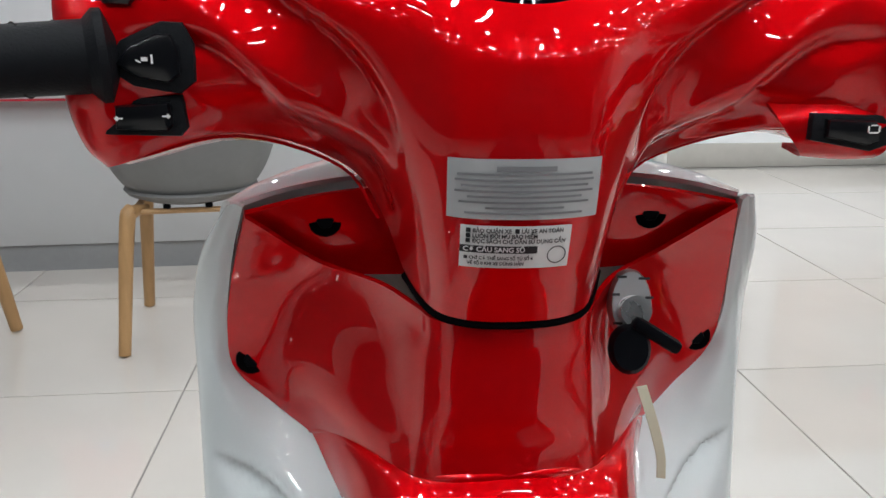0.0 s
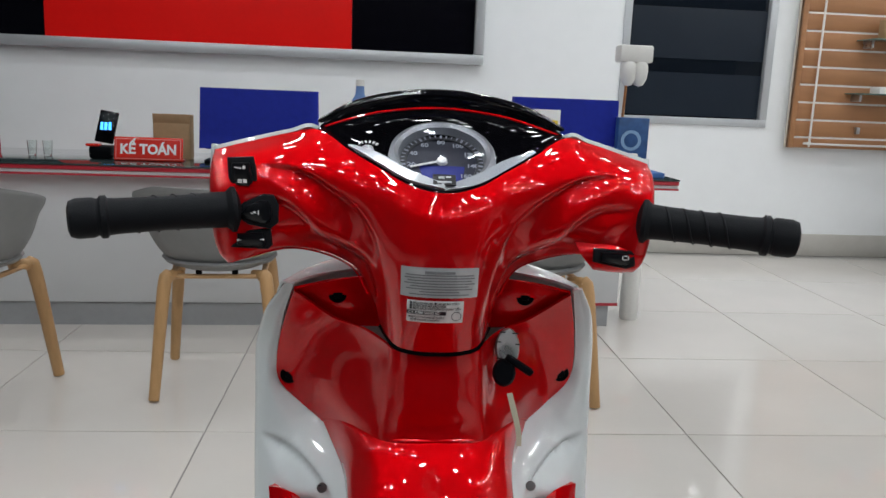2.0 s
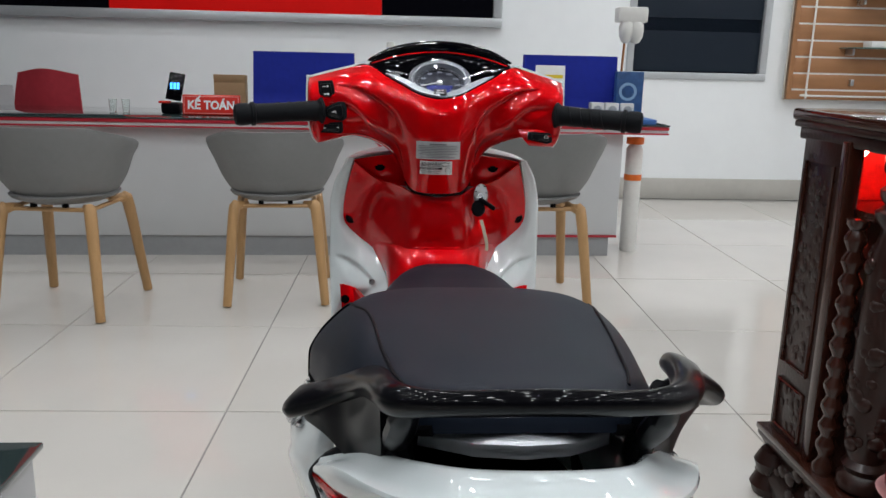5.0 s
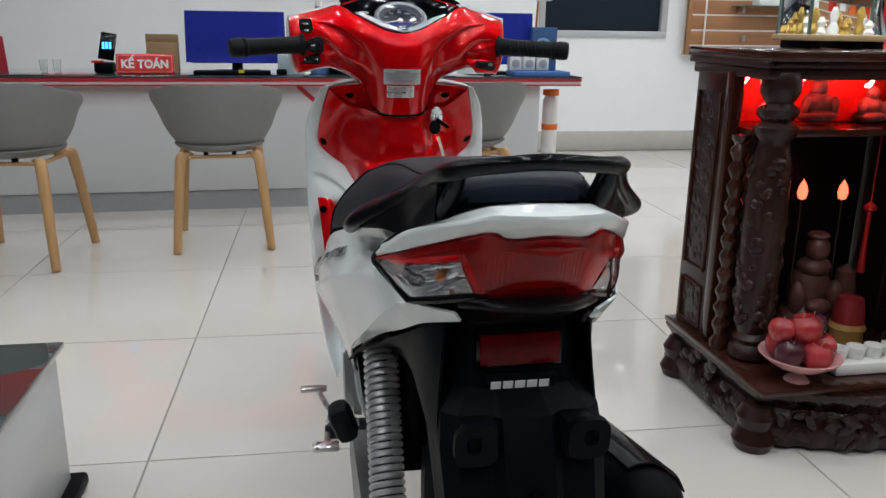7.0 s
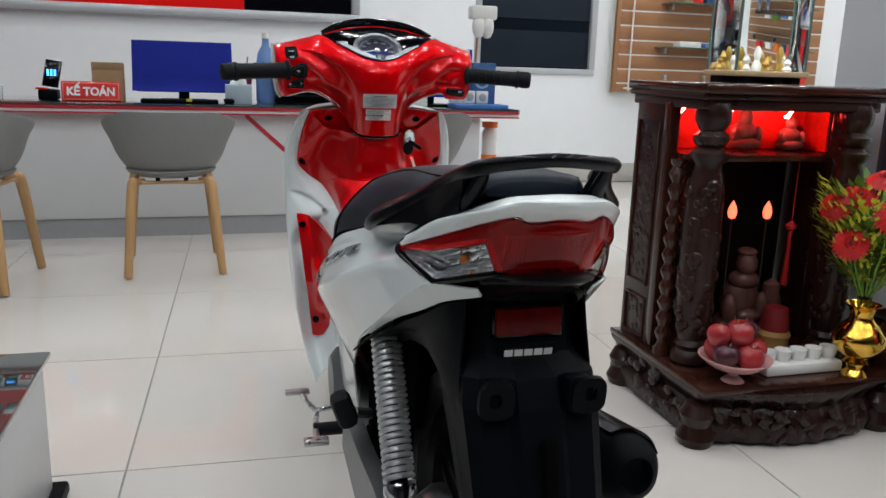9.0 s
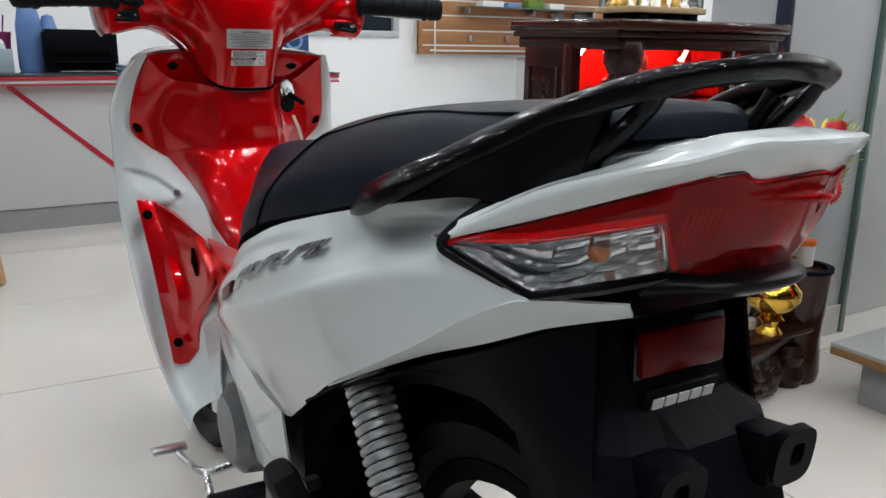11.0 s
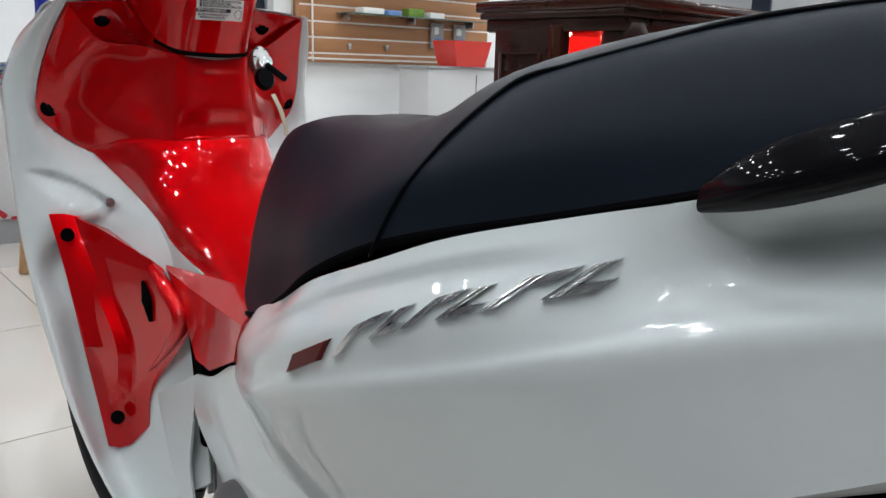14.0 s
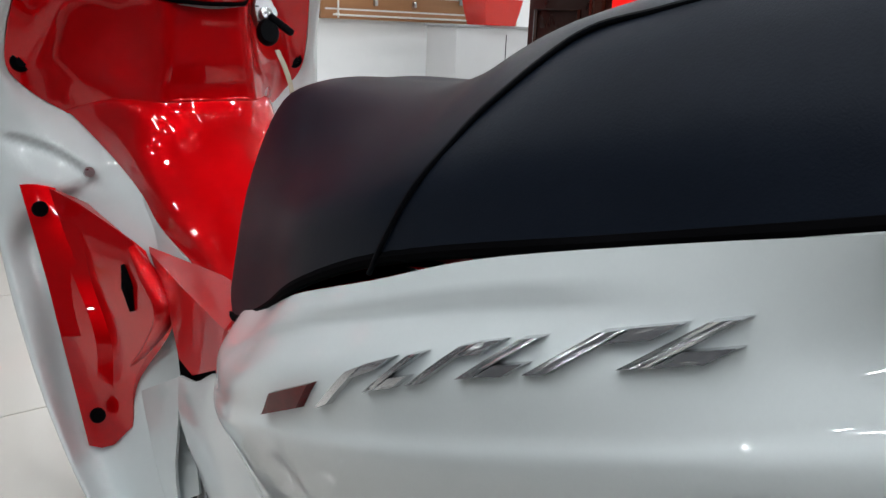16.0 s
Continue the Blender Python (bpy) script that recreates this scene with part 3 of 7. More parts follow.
# stickers on the neck
bm = drape(flat_grid(-.0405, .0370, .912, .9435, 20, 8), cover_net, 1, -.0014)
lab = bar_part("data_label", bm, "sticker_silver", label="silver data label with rows of fine print")
for k in range(9):
    z = .9385 - k * .0029
    w = (.030 if k == 0 else (.068, .070, .064, .070, .058, .066, .04, .06)[k - 1])
    bm = drape(flat_grid(-.002 - w / 2, -.002 + w / 2, z - (.0013 if k == 0 else .0006), z + (.0013 if k == 0 else .0006), 16, 2), cover_net, 1, -.0019)
    bar_part("print_line", bm, "grey_ink", lab, smooth=False)
bm = drape(flat_grid(-.0335, .0235, .884, .9085, 18, 8), cover_net, 1, -.0014)
lab = bar_part("warning_label", bm, "sticker_white", label="white and black rider warning label")
bm = drape(flat_grid(-.0335, .006, .8930, .8972, 14, 3), cover_net, 1, -.0018)
bar_part("title_band", bm, "ink", lab)
for k, (line, z, x0, sz) in enumerate((("■ BẢO QUẢN XE  ■ LÁI XE AN TOÀN", .9057, -.031, .0031), ("■ LUÔN ĐỘI MŨ BẢO HIỂM", .9027, -.031, .0031), ("■ ĐỌC SÁCH CHỈ DẪN SỬ DỤNG CẨN", .8998, -.031, .0031),
                                    ("■ CHỈ CÓ THỂ SANG SỐ TỪ SỐ 4", .8900, -.0315, .0025), ("   VỀ SỐ 0 KHI XE DỪNG HẲN", .8868, -.0315, .0025))):
    bm = text_bm(line, sz, Matrix.Translation((x0, 0, z)), .0001, .00008, align="LEFT", stretch=.92)
    bar_part("print_line", drape(bm, cover_net, 1, -.0021), "ink", lab, smooth=False)
bm = text_bm("CƠ CẤU SANG SỐ", .0040, Matrix.Translation((-.032, 0, .8951)), .0001, .0001, align="LEFT", stretch=.95)
bar_part("print_line", drape(bm, cover_net, 1, -.0024), "white_ink", lab, smooth=False)
bm = bmesh.new()
for k in range(24):
    a, b = (2 * math.pi * k / 24, 2 * math.pi * (k + 1) / 24)
    vs = [bm.verts.new((.0165 + r * math.cos(t), 0, .8918 + r * math.sin(t))) for r, t in ((.0052, a), (.0046, a), (.0046, b), (.0052, b))]
    bm.faces.new(vs)
bar_part("ring_mark", drape(bm, cover_net, 1, -.0021), "ink", lab, smooth=False)
# rim gap below the neck: its shade is a dark tube
bm = bmesh.new()
sweep(bm, [(x, y + .002, z - .003) for x, y, z in mirrored([[c[-1] for c in COVER[:4]]])[0]], .0023, 8, 5)
bar_part("neck_seal", bm, "dark", label="dark strip for the shaded gap under the steering neck")

# inner leg shield, red: from the top down, columns from the middle outwards
SHIELD = [
    [(0, .575, .905), (.04, .570, .906), (.08, .548, .906), (.118, .530, .903), (.155, .513, .898)],
    [(0, .545, .880), (.04, .540, .880), (.08, .548, .884), (.125, .545, .878), (.166, .540, .864)],
    [(0, .475, .842), (.04, .478, .845), (.078, .525, .850), (.128, .552, .846), (.174, .558, .830)],
    [(0, .463, .815), (.04, .466, .815), (.074, .515, .815), (.130, .556, .812), (.179, .572, .800)],
    [(0, .460, .780), (.042, .464, .780), (.078, .510, .780), (.134, .562, .780), (.1765, .583, .766)],
    [(0, .463, .758), (.044, .466, .758), (.080, .502, .757), (.124, .558, .753), (.150, .581, .739)],
    [(0, .460, .741), (.045, .464, .740), (.078, .496, .737), (.108, .545, .731), (.124, .568, .722)],
]
SHIELD = [r[:2] + [(r[1][0] + .014, r[1][1] * .68 + r[2][1] * .32, r[1][2])] + r[2:] for r in SHIELD]
LIP = [[(0, .462, .838), (.04, .466, .842), (.051, .479, .8455), (.074, .509, .8525), (.112, .537, .859), (.1545, .512, .8965)],
       [(0, .462, .827), (.04, .466, .829), (.051, .481, .8325), (.076, .516, .8365), (.124, .549, .841), (.1705, .548, .847)]]
shield_net = patch(mirrored(LIP + SHIELD[3:]), 6, 6)
shield = part("inner_shield", sheet(shield_net, .0035), "red", bike, "glossy red inner leg shield", sharp=60)
POCKET = [[(0, .560, .905), (.04, .550, .906), (.051, .546, .906), (.08, .539, .906), (.118, .531, .903), (.155, .514, .898)],
          [(0, .560, .880), (.04, .550, .880), (.051, .546, .880), (.08, .542, .880), (.122, .542, .877), (.166, .541, .864)],
          [(0, .560, .842), (.04, .550, .844), (.051, .547, .845), (.08, .547, .846), (.128, .556, .845), (.174, .562, .830)]]
pocket_net = patch(mirrored(POCKET), 6, 6)
part("shield_pocket", sheet(pocket_net, .003), "red", shield, "recessed upper part of the shield", sharp=60)
TUNNEL = [
    [(0, 0.462, 0.742), (0.045, 0.466, 0.741), (0.078, 0.498, 0.738), (0.108, 0.547, 0.731), (0.124, 0.569, 0.723)],
    [(0, 0.447, 0.724), (0.045, 0.451, 0.7242), (0.077, 0.48, 0.7326), (0.101, 0.525, 0.7286), (0.1135, 0.549, 0.709)],
    [(0, 0.41, 0.701), (0.042, 0.413, 0.6934), (0.07, 0.434, 0.689), (0.088, 0.47, 0.6899), (0.0945, 0.51, 0.678)],
    [(0, 0.34, 0.667), (0.038, 0.341, 0.6599), (0.066, 0.35, 0.6503), (0.084, 0.378, 0.6427), (0.088, 0.44, 0.648)],
    [(0, 0.25, 0.632), (0.036, 0.25, 0.6269), (0.062, 0.257, 0.6204), (0.081, 0.29, 0.6181), (0.089, 0.385, 0.622)],
    [(0, 0.17, 0.608), (0.036, 0.17, 0.6044), (0.06, 0.174, 0.5991), (0.082, 0.2, 0.5973), (0.091, 0.275, 0.6)],
]
part("tunnel_cover", sheet(patch(mirrored(TUNNEL), 6, 6), .003), "red", bike, "bright red glossy centre tunnel cover", sharp=60)

part("tunnel_bead", sweep(bmesh.new(), [(x, y - .0015, z - .001) for x, y, z in mirrored([TUNNEL[0]])[0]], .0042, 10, 6), "red", bike, "rounded edge between shield and tunnel")

# outer leg shield, white, both sides
OUTER = [
    [(.156, .512, .900), (.161, .514, .902), (.167, .520, .899), (.170, .545, .893)],
    [(.167, .538, .866), (.176, .540, .867), (.190, .556, .862), (.188, .595, .862)],
    [(.175, .557, .832), (.186, .560, .832), (.202, .583, .828), (.198, .625, .828)],
    [(.180, .571, .800), (.193, .575, .800), (.2085, .600, .798), (.203, .645, .798)],
    [(.1775, .582, .765), (.191, .576, .764), (.2085, .598, .758), (.203, .645, .758)],
    [(.151, .580, .738), (.178, .570, .728), (.208, .592, .715), (.203, .64, .715)],
    [(.125, .567, .722), (.162, .560, .702), (.207, .585, .680), (.202, .635, .68)],
    [(.0955, .509, .677), (.140, .524, .650), (.205, .575, .628), (.200, .625, .628)],
    [(.089, .438, .647), (.160, .565, .600), (.203, .560, .565), (.198, .61, .565)],
    [(.090, .378, .600), (.158, .535, .535), (.200, .525, .500), (.194, .58, .50)],
    [(.084, .330, .520), (.152, .512, .440), (.192, .480, .420), (.186, .54, .42)],
    [(.088, .330, .430), (.145, .470, .360), (.178, .425, .340), (.172, .48, .34)],
    [(.09, .32, .350), (.135, .40, .290), (.158, .365, .272), (.15, .42, .27)],
]
for s in (1, -1):
    net = patch(OUTER, 16, 10)
    crease(net, [(.108, .640), (.125, .664), (.144, .680), (.169, .692), (.200, .700)], .036, .012)
    net = net if s > 0 else mx(net)
    leg = part("leg_shield", sheet(net, .003), "white", bike, "pearl white outer leg shield", sharp=60)
    # red insert with its raised border and a dark duct
    ins = [[(.184, .551, .647), (.160, .538, .644), (.140, .498, .632), (.114, .412, .608), (.106, .398, .599)],
           [(.175, .532, .570), (.155, .498, .566), (.140, .482, .560), (.114, .362, .577), (.107, .354, .568)],
           [(.168, .512, .490), (.146, .455, .494), (.132, .448, .488), (.109, .334, .548), (.105, .338, .535)],
           [(.162, .494, .424), (.146, .466, .420), (.134, .450, .420), (.119, .414, .456), (.116, .419, .446)],
           [(.156, .477, .358), (.146, .464, .358), (.136, .452, .364), (.122, .428, .393), (.119, .430, .385)]]
    ins = [[(s * x, y - .006, z) for x, y, z in r] for r in ins]
    insert = part("red_insert", sheet(patch(ins, 1, 6), .010, flip=s < 0), "red", bike, "glossy red insert panel with screws", sharp=16)
    strip = [[(.186, .541, .648), (.170, .535, .648), (.153, .530, .643)], [(.178, .512, .570), (.162, .498, .570), (.147, .487, .570)], [(.170, .486, .488), (.156, .472, .490), (.142, .459, .496)]]
    part("insert_strip", sheet(patch([[(s * x, y, z) for x, y, z in r] for r in strip], 2, 3), .012, flip=s < 0), "red", insert, "raised bright red strip", sharp=40)
    bm = bmesh.new()
    sweep(bm, [(s * .117, .398, .602), (s * .114, .366, .582), (s * .109, .335, .552), (s * .114, .370, .507), (s * .122, .410, .470)], [.005, .010, .013, .007, .002], 10, 6, .8)
    part("insert_lip", bm, "red", insert)
    bm = bmesh.new()
    sweep(bm, [(s * .1255, .406, .584), (s * .124, .396, .563), (s * .1235, .391, .538)], [.002, .008, .003], 8, 5)
    part("duct", bm, "dark", insert, "dark air duct")
    for p in ((.174, .514, .626), (.150, .450, .405)):
        bm = lathe(bmesh.new(), [(.0005, 0), (.0085, 0), (.0085, .003), (.0005, .003)], 16, look((s * p[0], p[1] - .004, p[2]), (s * .05, 0, .7)))
        part("screw_recess", bm, "dark", insert)
    bm = lathe(bmesh.new(), [(.0005, .001), (.006, .001), (.0055, .005), (.0005, .005)], 16, look((s * .122, .508, .662), (s * .05, 0, .8)))
    part("screw", bm, "steel", leg)
    # red frame cover behind the insert
    cov = [[(.099, .394, .601), (.0965, .227, .615), (.109, .139, .626)],
           [(.1005, .389, .599), (.114, .280, .597), (.130, .145, .600)],
           [(.1045, .335, .561), (.117, .245, .560), (.1285, .160, .578)],
           [(.1125, .289, .520), (.1195, .240, .524), (.1265, .170, .558)]]
    side = [[(.0885, .438, .647), (.0895, .385, .622), (.0915, .275, .600), (.092, .171, .600)], [(.094, .41, .60), (.094, .374, .58), (.099, .28, .56), (.105, .17, .56)]]
    part("tunnel_side", sheet(patch([[(s * x, y, z) for x, y, z in r] for r in side], 4, 3), .002), "white", leg, "white edge beside the tunnel")
    part("frame_cover", sheet(patch([[(s * x, y, z) for x, y, z in r] for r in cov], 1, 1), .003), "red", bike, "red cover beside the frame", sharp=8)
    # added dark boxes that stand in for the shade behind insert and cover
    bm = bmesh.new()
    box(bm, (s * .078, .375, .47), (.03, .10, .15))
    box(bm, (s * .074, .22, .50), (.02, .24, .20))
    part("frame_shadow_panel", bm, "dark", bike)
    # white lower side cover
    low = [[(.1135, .290, .503), (.1165, .240, .517), (.122, .160, .552), (.137, .04, .515), (.136, -.06, .500)],
           [(.1105, .300, .452), (.126, .195, .470), (.134, .12, .460), (.136, .04, .455), (.131, -.06, .450)],
           [(.110, .250, .405), (.122, .180, .400), (.130, .12, .392), (.131, .05, .390), (.122, -.05, .39)],
           [(.105, .205, .340), (.113, .170, .335), (.120, .12, .338), (.122, .06, .345), (.112, -.03, .345)]]
    part("lower_side_cover", sheet(patch([[(s * x, y, z) for x, y, z in r] for r in low], 5, 5), .003), "white", bike, "pearl white lower side cover")
    flange = [[(.1115, .408, .440), (.113, .291, .502)], [(.110, .402, .40), (.1085, .312, .445)], [(.110, .396, .33), (.106, .334, .371)], [(.110, .385, .29), (.104, .325, .30)]]
    part("shield_flange", sheet(patch([[(s * x, y, z) for x, y, z in r] for r in flange], 4, 4), .003), "white", leg, "white flange below the insert")
# screws of the inner shield
for p in ((-.108, .543, .885), (.108, .543, .885), (-.165, .580, .775), (.165, .572, .779)):
    y = lie_on(pocket_net if p[2] > .86 else shield_net, 1, p[0], p[2], 0)
    m = look((p[0], y - .003, p[2]), (p[0] * .6, 0, p[2] + .05))
    sc = part("screw_recess", lathe(bmesh.new(), [(.0005, .0), (.0105, .0), (.0112, .002), (.0112, .005), (.0005, .005)], 20, m), "dark", shield, "dark recessed screw")
    part("screw", lathe(bmesh.new(), [(.0005, -.001), (.0055, -.001), (.0065, .001), (.0005, .002)], 6, m), "black", sc)

# ignition lock, key and tag strap
m = look((.083, .502, .834), (.03, 0, 1.0))
ig = part("ignition_lock", lathe(bmesh.new(), [(.0005, .012), (.017, .012), (.0185, .009), (.0185, 0), (.0005, 0)], 28, m), mat("lock_plate_metal", (.50, .50, .51), .34, .8), bike, "grey metal ignition lock plate")
ig.data.transform(m @ Matrix.Diagonal((.72, 1.2, -1, 1)) @ m.inverted())
bm = lathe(bmesh.new(), [(.0005, 0), (.012, 0), (.012, .012), (.0005, .012)], 20, m @ Matrix.Translation((0, -.004, -.012)) @ Matrix.Diagonal((.8, .8, -1, 1)))
part("key_cylinder", bm, "steel", ig)
for k, (dx, dz, w) in enumerate(((-.008, .016, .007), (.006, .017, .006), (.010, .006, .005), (-.011, .004, .005), (.009, -.012, .006))):
    bm = bmesh.new()
    box(bm, (0, 0, 0), (w, .0016, .0006))
    bm.transform(m @ Matrix.Translation((dx, dz, -.0125)))
    part("plate_mark", bm, "ink", ig, smooth=False)
bm = bmesh.new()
box(bm, (.092, .472, .824), (.036, .009, .0085), .003, Matrix.Rotation(radians(33), 3, "Y"))
key = part("key", bm, "black", bike, "black plastic ignition key with a paper tag")
part("key_head", lathe(bmesh.new(), [(.0005, -.007), (.011, -.007), (.0135, -.003), (.0135, .003), (.011, .007), (.0005, .007)], 20, look((.076, .474, .815), (.0, 0, .95)) @ Matrix.Diagonal((.95, 1.15, 1, 1))), "black", key)
bm = sheet(patch([[(.078, .462, .795), (.084, .462, .796)], [(.083, .452, .775), (.089, .452, .776)], [(.088, .448, .755), (.0935, .448, .756)], [(.0885, .446, .742), (.094, .446, .741)]], 2, 4), .0008)
part("key_tag", bm, mat("beige_strap", (.48, .44, .33), .5), key, "beige strap hanging from the key")

# seat: sections from the nose back; half outlines from the top middle to the lower edge
SEAT = [
    (.238, .715, (.018, .712), (.030, .700), (.042, .655), (.052, .603)),
    (.225, .752, (.025, .749), (.044, .735), (.062, .680), (.080, .600)),
    (.195, .779, (.034, .777), (.060, .760), (.088, .695), (.107, .601)),
    (.130, .791, (.042, .790), (.078, .772), (.110, .705), (.130, .612)),
    (.050, .794, (.050, .793), (.092, .777), (.134, .720), (.157, .648)),
    (-.030, .801, (.060, .800), (.107, .786), (.158, .742), (.180, .690)),
    (-.100, .818, (.070, .817), (.117, .804), (.168, .764), (.186, .722)),
    (-.160, .845, (.074, .843), (.122, .829), (.164, .786), (.182, .742)),
    (-.250, .864, (.072, .863), (.117, .850), (.149, .808), (.166, .766)),
    (-.350, .877, (.067, .876), (.107, .865), (.131, .831), (.142, .796)),
    (-.450, .886, (.054, .885), (.088, .874), (.108, .852), (.116, .834)),
    (-.505, .888, (.045, .887), (.070, .884), (.082, .872), (.086, .857)),
    (-.538, .889, (.030, .888), (.055, .885), (.066, .876), (.070, .862)),
    (-.549, .882, (.024, .8815), (.044, .879), (.053, .874), (.057, .866)),
]
SEAT = [(y, top, *half[:-1], (half[-1][0] - (.010 if -.30 < y < .10 else 0), half[-1][1] + (.001 if -.30 < y < .10 else 0))) for y, top, *half in SEAT]
rows = mirrored([[(0, y, top)] + [(x, y, z) for x, z in half] for y, top, *half in SEAT])
seat_net = patch(rows, 5, 5)
bm = bmesh.new()
vs = grid(bm, seat_net)
bm.faces.new(vs[0])
bm.faces.new(vs[-1][::-1])
seat = part("seat", bm, "seat", bike, "long black vinyl seat with piping", sharp=70)
for s in (-1, 1):
    half_net = seat_net[:, seat_net.shape[1] // 2:] if s > 0 else seat_net[:, :seat_net.shape[1] // 2 + 1]
    pip = [(-.114, .724), (-.125, .745), (-.139, .768), (-.151, .788), (-.162, .806)]
    pts = [(lie_on(half_net, 0, y, z, s * .0008), y, z) for y, z in pip]
    pts += [(s * x, y, lie_on(seat_net, 2, s * x, y, .0008)) for x, y in ((.128, -.184), (.121, -.215), (.115, -.252), (.105, -.30), (.097, -.353), (.090, -.417), (.081, -.48), (.073, -.512))]
    bm = bmesh.new()
    sweep(bm, pts, .0014, 8, 8)
    part("piping", bm, "black", seat, "thin glossy seat piping")
    bm = bmesh.new()
    edge = [(s * sec[-1][0] * .985, sec[0], sec[-1][1] + .002) for sec in SEAT]
    sweep(bm, edge, .0035, 8, 4)
    part("seat_edge", bm, "dark", seat)

# side panels, white: columns from the front back, from the top down
SIDE = [
    [(.112, .165, .604), (.122, .165, .585), (.127, .160, .558), (.121, .150, .516)],
    [(.137, .110, .628), (.150, .110, .602), (.158, .105, .552), (.137, .10, .490)],
    [(.160, .040, .655), (.172, .040, .622), (.182, .038, .568), (.148, .03, .487)],
    [(.182, -.040, .692), (.188, -.040, .655), (.198, -.042, .600), (.152, -.040, .487)],
    [(.189, -.120, .723), (.190, -.120, .685), (.200, -.122, .627), (.152, -.095, .493)],
    [(.183, -.180, .747), (.184, -.185, .708), (.193, -.190, .652), (.159, -.158, .530)],
    [(.170, -.250, .768), (.173, -.255, .730), (.180, -.262, .683), (.165, -.262, .602)],
    [(.150, -.325, .788), (.149, -.332, .762), (.163, -.335, .713), (.154, -.342, .650)],
    [(.133, -.395, .805), (.130, -.400, .786), (.149, -.397, .735), (.144, -.405, .688)],
    [(.112, -.462, .821), (.1375, -.438, .780), (.1345, -.447, .742), (.131, -.455, .722)],
]
WING = [
    [(.1375, -.438, .780), (.1370, -.4425, .7685), (.1352, -.4505, .740), (.131, -.455, .722)],
    [(.125, -.480, .767), (.1245, -.481, .761), (.1235, -.483, .751), (.1225, -.486, .741)],
    [(.1145, -.520, .7575), (.1143, -.5203, .757), (.1141, -.5206, .7565), (.114, -.521, .756)],
]
# the turned-under strip below the sharp lower crease, from its front tip to the end of the wing
CREASE = [(.157, -.262, .602), (.150, -.342, .650), (.142, -.405, .688), (.131, -.455, .722), (.1225, -.486, .741), (.114, -.521, .756), (.072, -.574, .761)]
HEM = [(.156, -.262, .600), (.141, -.338, .643), (.127, -.402, .677), (.112, -.462, .704), (.104, -.492, .719), (.094, -.523, .734), (.066, -.572, .752)]
OUT = ((0, 0, 0, 0), (-.004, .003, 0, -.004), (-.010, .006, -.002, -.008), (-.010, .006, -.004, -.012), (-.010, .006, -.005, -.012), (-.010, .005, -.004, -.010), (-.008, .003, 0, -.008), (0, -.004, .001, -.004), (0, -.004, 0, -.002), (0, 0, 0, 0))
SIDE = [[(a[0] + o[0], *a[1:]), (b[0] + o[1], b[1], b[2]), (c[0] + o[2] + .002, c[1], c[2] + .015), (d[0] + o[3], d[1], d[2])] for (a, b, c, d), o in zip(SIDE, OUT)]
blend = lambda a, b, k: tuple(np.array(a) * (1 - k) + np.array(b) * k)
SIDE = [[a, b, blend(b, c, .62), c, blend(c, d, .32), d] for a, b, c, d in SIDE]
side_net = patch(SIDE, 10, 12)


def press(net, line, below, above, depth):
    """Press a hollow along a line on the panel's side: it reaches so far below and above the line."""
    line = spline([(0, *p) for p in line], 8)[:, 1:]
    seg = line[1:] - line[:-1]
    for i in range(net.shape[0]):
        for j in range(net.shape[1]):
            p = net[i, j, 1:]
            t = np.clip(((p - line[:-1]) * seg).sum(1) / (seg ** 2).sum(1), 0, 1)
            q = line[:-1] + seg * t[:, None]
            k = int(np.argmin(((p - q) ** 2).sum(1)))
            u, d = (k + t[k]) / len(seg), p[1] - q[k, 1]
            w = above if d > 0 else below
            if 0 < u < 1 and abs(d) < w:
                net[i, j, 0] -= depth * (.5 + .5 * math.cos(math.pi * d / w)) * min(1, 5 * u, 5 * (1 - u))


press(side_net, [(.06, .612), (-.006, .655), (-.116, .706), (-.205, .737), (-.27, .754)], .020, .005, .0032)
press(side_net, [(-.33, .772), (-.373, .780), (-.424, .790), (-.47, .802)], .026, .010, .011)
for s in (1, -1):
    net = side_net if s > 0 else mx(side_net)
    sp = part("side_panel", sheet(net, .003), "white", bike, "pearl white curved rear side panel", sharp=60)
    net = patch([SIDE[-2][1:], SIDE[-1][1:]] + [[tuple(p) for p in spline(c, 4)[::3]] for c in WING[1:]], 6, 6)[6:]
    part("side_wing", sheet(net if s > 0 else mx(net), .003), "white", sp, sharp=60)
    net = patch([CREASE, [tuple((np.array(a) + np.array(b)) / 2 + (0, 0, -.0006)) for a, b in zip(CREASE, HEM)], HEM], 5, 3)
    part("side_hem", sheet(net if s > 0 else mx(net), .003, flip=True), "white", sp, sharp=60)
    bm = bmesh.new()
    sweep(bm, [(s * .112, -.470, .818), (s * .126, -.456, .800), (s * .1365, -.444, .783), (s * .134, -.452, .775), (s * .124, -.480, .767), (s * .108, -.520, .753)], [.003, .006, .006, .004, .0035, .003], 8, 6)
    part("panel_seal", bm, "rubber", sp, "black gap between panel and tail")

